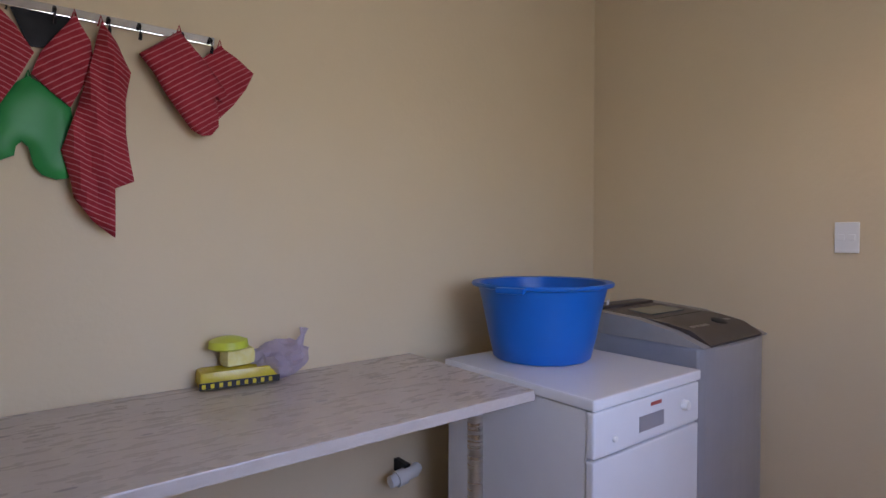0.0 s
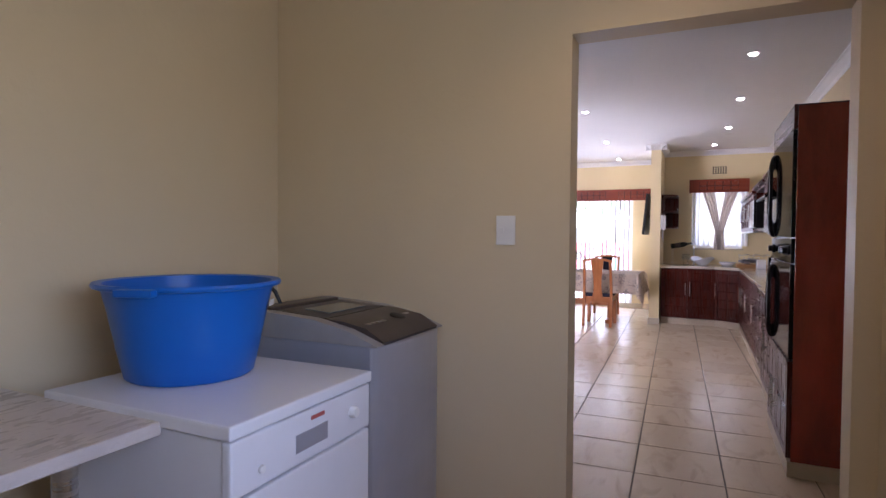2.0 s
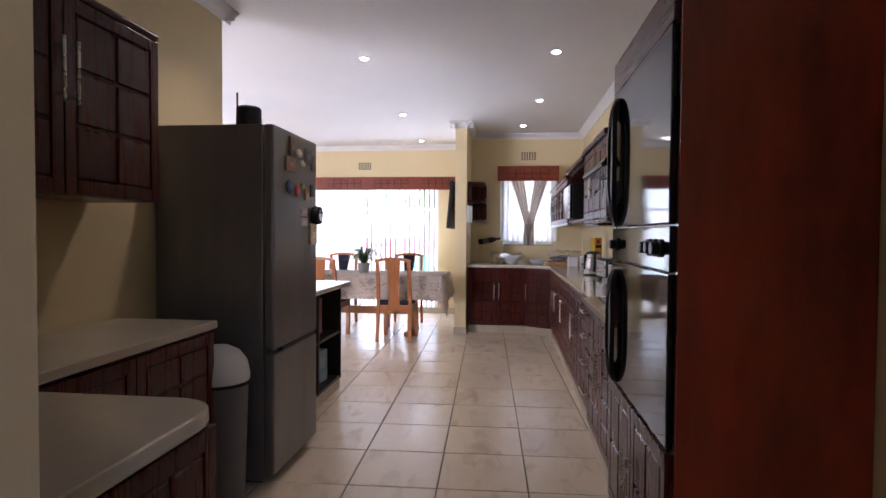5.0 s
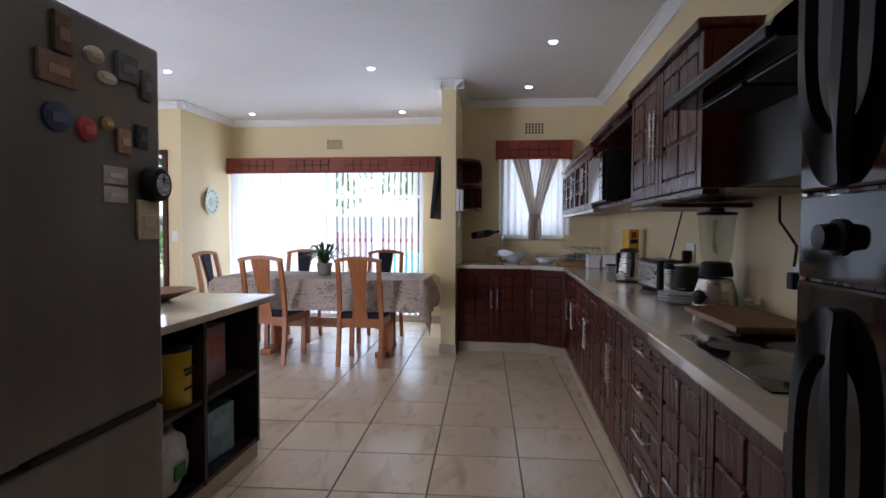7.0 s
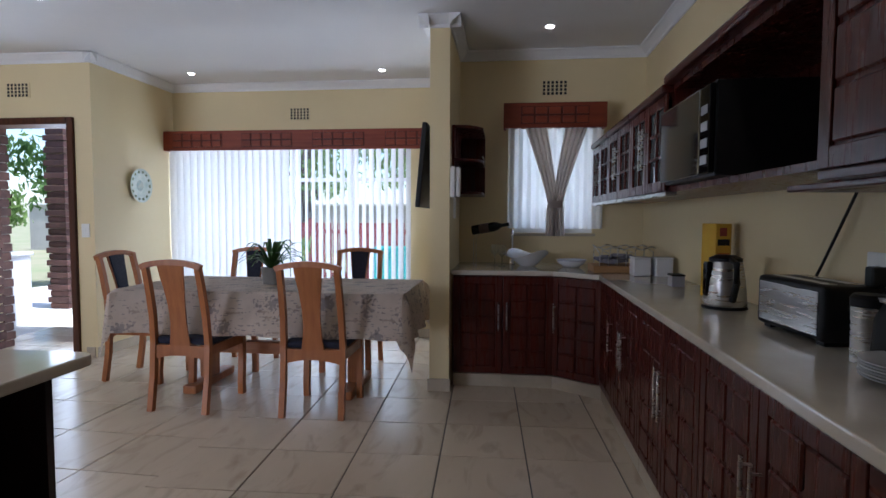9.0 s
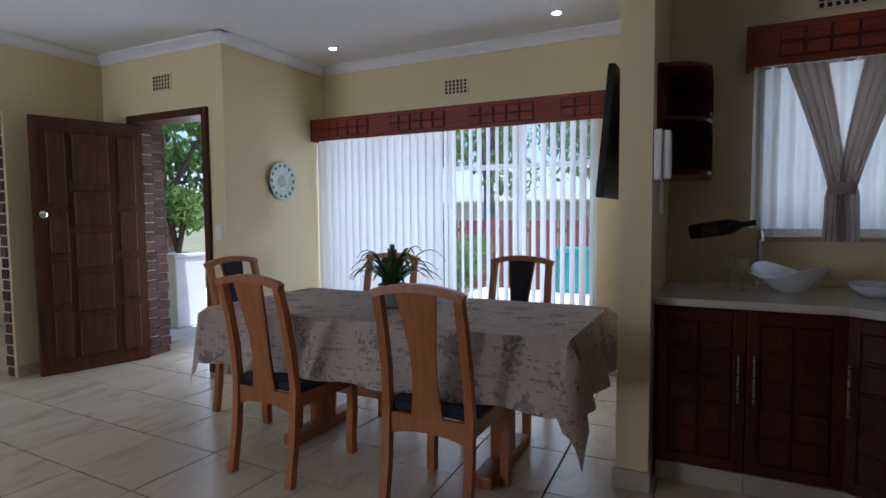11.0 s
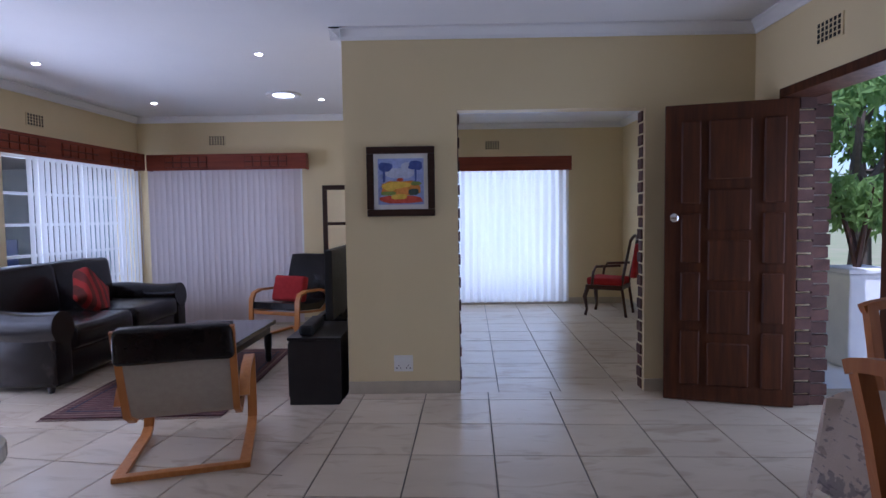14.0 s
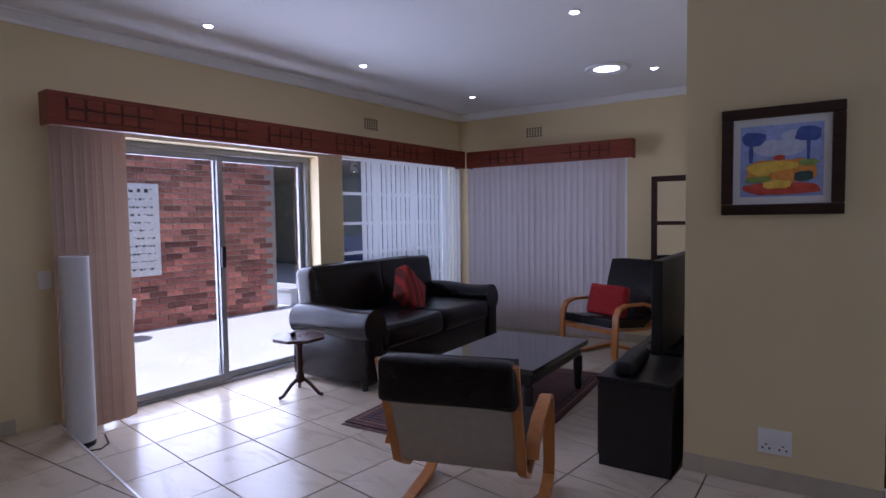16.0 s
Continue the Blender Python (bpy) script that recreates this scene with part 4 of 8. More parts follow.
hd = thing("cooker_hood", "black sloping glass cooker hood", "cooker hood", (5.72, 0, 0))
pr = [(-0.355, 1.57), (0.21, 1.57), (0.225, 1.585), (0.215, 1.605), (-0.12, 1.90), (-0.355, 1.90)]
b = bmesh.new()
r0, r1 = ([b.verts.new((x, y, z)) for y, z in pr] for x in (0.0, 0.63))
for i in range(6):
    b.faces.new((r0[i], r0[(i + 1) % 6], r1[(i + 1) % 6], r1[i]))
b.faces.new(r0)
b.faces.new(r1)
part("canopy", b, BLACKG, hd)
part("housing", box(0.0, -0.355, 1.362, 0.775, -0.03, 1.566, 0.004), BLACKP, hd, "black extractor housing")
part("lip", box(-0.004, 0.216, 1.568, 0.634, 0.232, 1.588, 0.003), BLACKP, hd, "black front lip")
for fx in (0.03, 0.33):
    part("filter", box(fx, -0.025, 1.562, fx + 0.27, 0.14, 1.569, 0.002), BLACKP, hd)
ps = thing("under_shelf", "thin dark shelf board under the wall cabinet", "shelf", (0, 0, 0))
part("board", box(7.15, -0.35, 1.322, 7.75, 0.02, 1.340, 0.004), CABX, ps)
part("bracket", box(7.4, -0.35, 1.3405, 7.42, -0.05, 1.347), CABX, ps)

# fridge
fr = thing("fridge_freezer", "tall dark silver fridge freezer covered with magnets", "fridge", (5.74, 1.79, 0))
part("body", box(0.0, 0.055, 0.02, 0.62, 0.62, 1.79, 0.006), FRIDGE, fr)
part("top_door", box(0.0, 0.0, 0.675, 0.62, 0.05, 1.79, 0.012), FRIDGE, fr, "upper fridge door")
part("bottom_door", box(0.0, 0.0, 0.05, 0.62, 0.05, 0.655, 0.012), FRIDGE, fr, "lower freezer door")
part("grip", box(0.10, -0.004, 0.655, 0.58, 0.03, 0.676, 0.004, None, pose(0, 0, 0)), BLACKP, fr, "dark recessed grip")
part("feet", box(0.03, 0.08, 0.0, 0.59, 0.58, 0.02), BLACKP, fr)


def magnet(name, label, x, z, w, h, col, shape="box", d=0.012):
    m = thing(name, label, "fridge magnet", (5.74 + x, 1.7898, z), 0, "magnets on the fridge")
    mm = mat(name + "_paint", col, 0.4, tuple(min(1, c * 1.5 + 0.02) for c in col), 40)
    if shape == "box":
        b = box(-w / 2, -d, -h / 2, w / 2, 0, h / 2, 0.003)
    else:
        b = lathe([(0.5, 0), (0.5, d * 0.7), (0.35, d), (0.0005, d)], 18, (0, 0, 0), None, Matrix.Diagonal((w, 1, h, 1)) @ pose(0, 0, 0, 90, 0, 0))
    part("face", b, mm, m, "", shape != "box")
    part("relief", box(-w * 0.28, -d - 0.003, -h * 0.2, w * 0.28, -d + 0.001, h * 0.12, 0.002), mat(name + "_relief", tuple(min(1, c * 1.8 + 0.1) for c in col), 0.5), m)


for a in (("souvenir_magnet", "painted souvenir fridge magnet", 0.22, 1.71, 0.06, 0.10, (0.16, 0.09, 0.06)), ("souvenir_magnet", "painted souvenir fridge magnet", 0.20, 1.615, 0.12, 0.075, (0.30, 0.17, 0.12)),
          ("souvenir_magnet", "painted souvenir fridge magnet", 0.33, 1.69, 0.07, 0.045, (0.5, 0.46, 0.4), "o"), ("souvenir_magnet", "painted souvenir fridge magnet", 0.375, 1.64, 0.08, 0.035, (0.55, 0.5, 0.42), "o"),
          ("souvenir_magnet", "painted souvenir fridge magnet", 0.46, 1.69, 0.09, 0.08, (0.10, 0.10, 0.12)), ("souvenir_magnet", "painted souvenir fridge magnet", 0.545, 1.66, 0.05, 0.09, (0.12, 0.11, 0.11)),
          ("round_magnet", "round coloured fridge magnet", 0.20, 1.50, 0.09, 0.075, (0.05, 0.07, 0.16), "o"), ("round_magnet", "round red fridge magnet", 0.30, 1.485, 0.065, 0.065, (0.42, 0.05, 0.05), "o"),
          ("round_magnet", "small brass coloured fridge magnet", 0.375, 1.515, 0.05, 0.04, (0.42, 0.30, 0.12), "o"), ("souvenir_magnet", "painted souvenir fridge magnet", 0.44, 1.475, 0.055, 0.07, (0.36, 0.22, 0.12)),
          ("souvenir_magnet", "painted souvenir fridge magnet", 0.52, 1.50, 0.05, 0.07, (0.05, 0.05, 0.06)), ("paper_note", "small printed paper note on the fridge", 0.41, 1.375, 0.10, 0.05, (0.55, 0.52, 0.58), "box", 0.003),
          ("paper_note", "small printed paper note on the fridge", 0.41, 1.32, 0.10, 0.045, (0.60, 0.58, 0.55), "box", 0.003), ("photo_magnet", "photo magnet with pale flowers", 0.545, 1.25, 0.10, 0.12, (0.55, 0.45, 0.30))):
    magnet(*a)
tm = thing("kitchen_timer", "round black kitchen timer stuck on the fridge", "timer", (6.305, 1.7898, 1.36), 0)
part("case", lathe([(0.052, 0), (0.055, 0.02), (0.05, 0.042), (0.04, 0.045), (0.0005, 0.044)], 28, (0, 0, 0), None, pose(0, 0, 0, 90, 0, 0)), BLACKP, tm, "", True)
part("dial", lathe([(0.034, 0.0455), (0.034, 0.047), (0.0005, 0.047)], 24, (0, 0, 0), None, pose(0, 0, 0, 90, 0, 0)), STEEL, tm)
part("needle", box(-0.002, -0.049, 0, 0.002, -0.0475, 0.03), BLACKP, tm)
rt = thing("wifi_router", "small black upright router with an antenna", "router", (5.96, 2.02, 1.791))
part("case", lathe([(0.062, 0), (0.066, 0.01), (0.064, 0.12), (0.055, 0.13), (0.0005, 0.131)], 24), BLACKP, rt, "", True)
part("antenna", tube([(-0.07, 0.03, 0.01), (-0.07, 0.03, 0.19)], 0.005, 6), BLACKP, rt)

# small run of units by the laundry door
sw = thing("side_worktop", "cream stone worktop with a rounded corner", "worktop", (0, 0, 0))
part("low_slab", prism([(3.625, 1.30), *arc(4.24, 1.42, 0.12, -90, 0, 8), (4.36, 1.93), (3.625, 1.93)], 0.83, 0.865, None, None, 0.008), COUNTER, sw)
part("back_slab", prism([(3.625, 1.935), (5.47, 1.935), (5.47, 2.415), (3.625, 2.415)], 0.83, 0.865, None, None, 0.006), COUNTER, sw)
s1 = thing("base_cabinet", "dark mahogany base cabinet beside the fridge", "cabinet", (4.40, 1.96, 0), 180, "kitchen base cabinets")
part("body", box(-1.04, -0.44, 0.095, 0.0, -0.002, 0.825, 0.002), CABW, s1)
part("plinth", box(-1.04, -0.4, 0, 0.0, -0.004, 0.092), SKIRT, s1)
for i in range(2):
    cab_door(s1, 0.52, 0.72, pose(-1.04 + 0.52 * i, 0, 0.10), 2, 5, "left" if i else "right")
s2 = thing("base_cabinet", "dark mahogany base cabinet beside the laundry doorway", "cabinet", (4.33, 1.34, 0), 180, "kitchen base cabinets")
part("body", box(0.0, -0.585, 0.095, 0.70, -0.002, 0.825, 0.002), CABW, s2)
part("plinth", box(0.0, -0.56, 0, 0.70, -0.004, 0.092), SKIRT, s2)
for i in range(2):
    cab_door(s2, 0.35, 0.72, pose(0.35 * i, 0, 0.10), 2, 5, "left" if i else "right")
s3 = thing("wall_cabinet", "dark mahogany wall cabinet beside the fridge", "cabinet", (5.30, 2.12, 1.38), 180, "kitchen wall cabinets")
part("body", box(0.0, -0.295, 0, 1.0, -0.002, 0.66, 0.002), CABW, s3)
part("cornice", box(0, -0.295, 0.661, 1.0, 0.03, 0.69, 0.01), CABX, s3)
for i in range(2):
    cab_door(s3, 0.5, 0.66, pose(0.5 * i, 0, 0), 2, 3, "left" if i else "right")
bn = thing("pedal_bin", "grey plastic bin with a white domed lid", "bin", (5.55, 1.97, 0))
part("body", lathe([(0.0005, 0), (0.105, 0), (0.11, 0.01), (0.128, 0.56), (0.132, 0.57), (0.12, 0.57), (0.0005, 0.56)], 28), mat("mid_grey_plastic", (0.16, 0.16, 0.17), 0.4), bn, "", True)
part("lid", lathe([(0.134, 0.572), (0.136, 0.60), (0.125, 0.66), (0.09, 0.71), (0.04, 0.735), (0.0005, 0.74)], 28), WHITEP, bn, "white domed lid", True)
part("rim", lathe([(0.13, 0.56), (0.142, 0.562), (0.142, 0.575), (0.13, 0.575)], 28), BLACKP, bn)

# island
isl = thing("kitchen_island", "dark wood island with open shelves and a cream stone top", "kitchen island", (0, 0, 0))
part("top", prism([(6.42, 1.92), (7.47, 1.92), *arc(7.55, 1.96, 0.04, -90, 0, 5), *arc(7.47, 2.74, 0.12, 0, 90, 10), (6.42, 2.86)], 0.832, 0.865, None, None, 0.006), COUNTER, isl)
part("plinth", prism([(6.46, 2.0), (7.50, 2.0), (7.50, 2.76), (6.46, 2.76)], 0.0, 0.085), SKIRT, isl, "beige plinth")
part("back_panel", prism([(6.45, 2.36), (7.50, 2.36), (7.50, 2.78), (6.45, 2.78)], 0.088, 0.830), CABW, isl)
DARKW = mat("near_black_stained_wood", (0.020, 0.010, 0.010), 0.4, (0.014, 0.008, 0.008), 10, stretch=(1, 1, 0.2))
for x0, x1 in ((6.45, 6.475), (6.95, 6.975), (7.475, 7.50)):
    part("upright", box(x0, 1.985, 0.088, x1, 2.358, 0.830, 0.002), DARKW, isl)
for x0, x1 in ((6.476, 6.949), (6.976, 7.474)):
    for z in (0.088, 0.455):
        part("shelf", box(x0, 1.99, z, x1, 2.358, z + 0.022, 0.002), DARKW, isl)
tin = thing("yellow_tin", "large yellow tin with a dark lid on the island shelf", "tin", (6.86, 2.09, 0.478))
part("can", lathe([(0.0005, 0), (0.085, 0), (0.088, 0.004), (0.088, 0.24), (0.085, 0.245), (0.0005, 0.245)], 32), mat("yellow_tin_print", (0.62, 0.44, 0.02), 0.35, (0.55, 0.38, 0.02), 5), tin, "", True)
part("lid", lathe([(0.089, 0.232), (0.091, 0.236), (0.091, 0.252), (0.08, 0.256), (0.0005, 0.254)], 32), BLACKP, tin, "dark lid", True)
for i, (dz, w) in enumerate(((0.15, 0.07), (0.13, 0.05), (0.07, 0.06))):
    part("print_bar", box(-w / 2, -0.0905, dz, w / 2, -0.0865, dz + 0.012), BLACKP, tin, "dark printed bar")


def packet(name, label, x, y, z, w, d, h, col, col2, rz=0.0, puff=0.0):
    p = thing(name, label, "packet", (x, y, z), rz)
    m = mat(name + "_print", col, 0.35, col2, 9)
    b = box(-w / 2, -d / 2, 0, w / 2, d / 2, h, min(w, d) * (0.3 if puff else 0.04), None, None, 3)
    if puff:
        for v in b.verts:
            v.co += Vector((noise.noise(v.co * 40), noise.noise(v.co * 35 + Vector((3, 1, 2))), 0)) * puff
    part("wrap", b, m, p, "", bool(puff))
    part("print_panel", box(-w * 0.35, -d / 2 - 0.002, h * 0.45, w * 0.35, -d / 2 - 0.0005, h * 0.8), mat(name + "_panel", col2, 0.4), p, "printed panel")
    return p


packet("crisp_packet", "crumpled red and brown snack packet", 6.93, 2.26, 0.478, 0.045, 0.10, 0.14, (0.35, 0.12, 0.06), (0.45, 0.30, 0.15), 0, 0.01)
packet("sauce_bottle", "tall yellow and red bottle", 7.03, 2.06, 0.478, 0.06, 0.06, 0.24, (0.50, 0.20, 0.14), (0.75, 0.55, 0.06))
packet("cereal_box", "blue grey cereal box with a red band", 7.24, 2.12, 0.478, 0.20, 0.07, 0.27, (0.22, 0.28, 0.36), (0.45, 0.12, 0.10), 4)
packet("dark_bottle", "dark bottle on the lower shelf", 7.04, 2.08, 0.111, 0.075, 0.075, 0.26, (0.10, 0.11, 0.14), (0.22, 0.22, 0.26), 0, 0.003)
packet("tissue_box", "teal and grey carton on the lower shelf", 7.24, 2.13, 0.111, 0.22, 0.14, 0.24, (0.08, 0.20, 0.25), (0.25, 0.36, 0.42), -6)
bag = thing("shopping_bag", "white plastic shopping bag with green print", "bag", (6.79, 2.10, 0.111))
b = bmesh.new()
bmesh.ops.create_icosphere(b, subdivisions=4, radius=1)
for v in b.verts:
    n = noise.noise(v.co * 3.2) * 0.16 + noise.noise(v.co * 8) * 0.06
    v.co = Vector((v.co.x * 0.145 * (1 + n), v.co.y * 0.095 * (1 + n), max(0.0, 0.14 + v.co.z * 0.15 * (1 + n * 0.5))))
part("sack", b, mat("white_bag_film", (0.66, 0.66, 0.66), 0.35, (0.6, 0.6, 0.6), 12), bag, "", True)
part("print", box(-0.05, -0.108, 0.09, 0.03, -0.1, 0.15, 0.003), mat("green_bag_print", (0.03, 0.22, 0.05), 0.5), bag, "green printed mark")
part("carry_handle", strip([(-0.06, -0.02, 0.26), (-0.03, -0.02, 0.31), (0.03, -0.02, 0.315), (0.06, -0.02, 0.26)], 0.03, 0.004, (0, 1, 0)), mat("white_bag_handle", (0.66, 0.66, 0.66), 0.4), bag)
fb = thing("fruit_tray", "long shallow dark wooden tray on the island", "tray", (7.17, 2.44, 0.866), -30)
part("tray", lathe([(0.0005, 0.0), (0.13, 0.0), (0.19, 0.015), (0.27, 0.042), (0.28, 0.047), (0.27, 0.052), (0.19, 0.028), (0.12, 0.014), (0.0005, 0.012)], 40, (0, 0, 0), None, None, 1.0, 0.62), wood("tray_wood", (0.30, 0.17, 0.09), (0.18, 0.09, 0.05), 0.45, 0, 3), fb, "", True)
pk = thing("orange_pumpkin", "small orange pumpkin in the tray", "pumpkin", (7.08, 2.45, 0.882))
b = bmesh.new()
bmesh.ops.create_uvsphere(b, u_segments=40, v_segments=16, radius=0.075)
for v in b.verts:
    a = math.atan2(v.co.y, v.co.x)
    k = 1 + 0.05 * math.cos(a * 9)
    v.co = Vector((v.co.x * k, v.co.y * k, 0.062 + v.co.z * 0.82))
part("fruit", b, mat("orange_skin", (0.60, 0.20, 0.03), 0.45, (0.5, 0.15, 0.02), 8), pk, "", True)
part("stalk", tube([(0, 0, 0.12), (0.008, 0.0, 0.15)], 0.01, 7), mat("green_stalk", (0.06, 0.10, 0.03), 0.7), pk)
part("price_tag", box(-0.03, -0.02, 0.126, 0.05, 0.02, 0.129, 0, None, pose(0.02, -0.02, 0.0, 12, -10, 20)), WHITEP, pk, "white paper tag")

# things on the kitchen worktop
TZ = 0.866
bl = thing("blender", "steel jug blender with a clear glass jar", "blender", (7.26, -0.245, TZ))
part("base", lathe([(0.0005, 0), (0.094, 0), (0.098, 0.012), (0.085, 0.09), (0.068, 0.145), (0.0005, 0.156)], 28), STEEL, bl, "brushed steel base", True)
part("collar", lathe([(0.07, 0.157), (0.072, 0.165), (0.062, 0.215), (0.05, 0.22), (0.0005, 0.219)], 24), BLACKP, bl, "black collar", True)
part("foot_ring", lathe([(0.1045, 0.0005), (0.108, 0.004), (0.106, 0.016), (0.1045, 0.016)], 28), BLACKP, bl)
JAR = glass("clear_jar_glass", (0.84, 0.87, 0.86), 0.16)
part("jar", lathe([(0.05, 0.222), (0.062, 0.24), (0.078, 0.42), (0.080, 0.425)], 28), JAR, bl, "clear glass jar", True)
part("lid", lathe([(0.0005, 0.426), (0.082, 0.426), (0.084, 0.436), (0.06, 0.442), (0.03, 0.444), (0.028, 0.455), (0.0005, 0.455)], 28), BLACKP, bl, "black lid", True)
part("dial", lathe([(0.032, 0), (0.032, 0.012), (0.022, 0.02), (0.0005, 0.02)], 24, (0, 0, 0), None, pose(-0.045, 0.082, 0.065, -78, 0, 30)), BLACKP, bl, "round control dial", True)
part("jar_handle", tube([(0.075, -0.02, 0.40), (0.115, -0.03, 0.38), (0.11, -0.03, 0.29), (0.066, -0.02, 0.26)], 0.010, 8), JAR, bl, "", True)
part("blade", tube([(-0.02, 0, 0.245), (0.02, 0, 0.26)], 0.004, 5), STEEL, bl)
kt = thing("kettle", "brushed steel electric kettle with a black lid", "kettle", (8.66, -0.17, TZ))
part("body", lathe([(0.0005, 0.012), (0.085, 0.012), (0.088, 0.02), (0.08, 0.12), (0.066, 0.20), (0.0005, 0.205)], 28), STEEL, kt, "", True)
part("power_base", lathe([(0.0005, 0), (0.09, 0), (0.092, 0.008), (0.088, 0.011), (0.0005, 0.011)], 28), BLACKP, kt)
part("lid", lathe([(0.067, 0.203), (0.066, 0.215), (0.04, 0.228), (0.0005, 0.23)], 24), BLACKP, kt, "", True)
part("handle", tube([(-0.06, 0.0, 0.21), (-0.115, 0.0, 0.20), (-0.125, 0.0, 0.12), (-0.085, 0.0, 0.04)], 0.014, 8), BLACKP, kt, "black grip handle", True)
part("gauge", box(-0.03, 0.055, 0.05, 0.02, 0.088, 0.20, 0.01), BLACKG, kt, "dark water gauge")
cb2 = thing("coffee_box", "yellow and orange carton behind the kettle", "carton", (9.0, -0.25, TZ), 12)
YC = mat("yellow_carton", (0.62, 0.40, 0.03), 0.45, (0.60, 0.30, 0.02), 7)
part("carton", box(-0.06, -0.04, 0, 0.06, 0.04, 0.36, 0.003), YC, cb2)
part("print_bar", box(-0.062, -0.03, 0.255, -0.0602, 0.03, 0.285), BLACKP, cb2, "dark brown printed bar")
part("picture_panel", box(-0.062, -0.03, 0.14, -0.0602, 0.03, 0.22), mat("orange_print", (0.50, 0.15, 0.02), 0.5), cb2)
part("cap_panel", box(-0.062, -0.015, 0.30, -0.0602, 0.02, 0.34), mat("dark_red_print", (0.30, 0.04, 0.03), 0.5), cb2)
ts = thing("toaster", "black and steel four-slice toaster", "toaster", (8.10, -0.245, TZ), 4)
part("body", box(-0.19, -0.09, 0.012, 0.19, 0.09, 0.185, 0.02, None, None, 3), BLACKP, ts, "", True)
part("side_plate", box(-0.165, 0.0902, 0.03, 0.165, 0.094, 0.165, 0.004), STEEL, ts, "brushed steel side")
part("lever", box(-0.205, -0.02, 0.11, -0.188, 0.02, 0.13, 0.004), BLACKP, ts)
for s in (-0.04, 0.04):
    part("slot", box(-0.15, s - 0.014, 0.1848, 0.15, s + 0.014, 0.1868), STEEL, ts)
for fx in (-0.15, 0.15):
    part("foot", box(fx - 0.02, -0.07, 0, fx + 0.02, 0.07, 0.0125), BLACKP, ts)
mg = thing("travel_mug", "steel travel mug with a black lid", "mug", (7.74, -0.20, TZ))
part("cup", lathe([(0.0005, 0), (0.042, 0), (0.045, 0.15), (0.0005, 0.151)], 24), STEEL, mg, "", True)
part("lid", lathe([(0.047, 0.152), (0.048, 0.175), (0.04, 0.185), (0.0005, 0.184)], 24), BLACKP, mg, "black lid", True)
cm = thing("coffee_machine", "squat black coffee machine", "coffee machine", (7.70, -0.268, TZ))
part("body", lathe([(0.0005, 0), (0.085, 0), (0.09, 0.02), (0.085, 0.13), (0.07, 0.165), (0.0005, 0.17)], 24), BLACKP, cm, "", True)
part("top_ring", lathe([(0.07, 0.171), (0.078, 0.171), (0.078, 0.182), (0.0005, 0.183)], 24), STEEL, cm)
pl = thing("plate_stack", "stack of white and grey dinner plates", "plates", (7.54, -0.20, TZ))
for i in range(6):
    r = 0.125 - 0.003 * (i % 3)
    part("plate", lathe([(0.0005, 0.0), (0.07, 0.0), (r, 0.012), (r, 0.015), (0.07, 0.006), (0.0005, 0.005)], 36, (0.004 * (i % 2), 0.003 * (i % 3), 0.0072 * i)), WHITE if i % 2 else SILVER, pl, "", True)
part("fork", tube([(0.09, -0.03, 0.058), (-0.05, 0.05, 0.075), (-0.10, 0.07, 0.085)], 0.004, 6), STEEL, pl)
cbd = thing("chopping_board", "brown wooden chopping board lying on the worktop", "chopping board", (6.78, -0.20, 0.8745), 0)
part("board", prism([(-0.20, -0.13), (0.30, -0.14), (0.32, -0.1), (0.32, 0.11), (0.30, 0.14), (-0.2, 0.13)], 0.012, 0.036, None, None, 0.008), wood("board_wood", (0.30, 0.16, 0.08), (0.19, 0.09, 0.045), 0.5, 0, 3), cbd)
for fx in (-0.15, 0.26):
    part("foot", box(fx - 0.012, -0.1, 0.0, fx + 0.012, 0.1, 0.0115), BLACKP, cbd)
pot = thing("spice_jar", "small glass spice jar with a steel lid", "jar", (7.06, -0.318, TZ))
part("jar", lathe([(0.0005, 0), (0.028, 0), (0.03, 0.06), (0.0005, 0.061)], 20), JAR, pot, "", True)
part("lid", lathe([(0.028, 0.062), (0.03, 0.085), (0.0005, 0.086)], 20), STEEL, pot, "", True)
for i, (x, y) in enumerate(((10.0, -0.125), (9.985, -0.262))):
    cn = thing("canister", "square white ceramic canister", "canister", (x, y, TZ), 3, "white canisters")
    part("pot", box(-0.06, -0.055, 0, 0.06, 0.055, 0.115, 0.01), WHITE, cn)
    part("lid", box(-0.062, -0.057, 0.1155, 0.062, 0.057, 0.125, 0.004), WHITE, cn)
sd = thing("sugar_tin", "small dark square tin", "tin", (9.42, -0.19, TZ))
part("tin", box(-0.045, -0.035, 0, 0.045, 0.035, 0.06, 0.004), SILVER, sd)
part("tin_lid", box(-0.047, -0.037, 0.0602, 0.047, 0.037, 0.07, 0.003), BLACKP, sd)
dr = thing("dish_rack", "wooden crate with a wire dish rack and cloths", "dish rack", (10.25, 0.0, TZ), 0)
part("crate", box(-0.13, -0.26, 0, 0.17, 0.16, 0.05, 0.006), wood("crate_wood", (0.42, 0.24, 0.10), (0.33, 0.17, 0.07), 0.6, 1, 3), dr, "pale wooden crate")
for i in range(7):
    y = -0.24 + 0.06 * i
    part("wire", tube([(-0.12, y, 0.05), (-0.12, y, 0.15 + 0.02 * math.sin(i * 2)), (0.14, y, 0.16 + 0.02 * math.cos(i * 2)), (0.14, y, 0.05)], 0.003, 5), STEEL, dr)
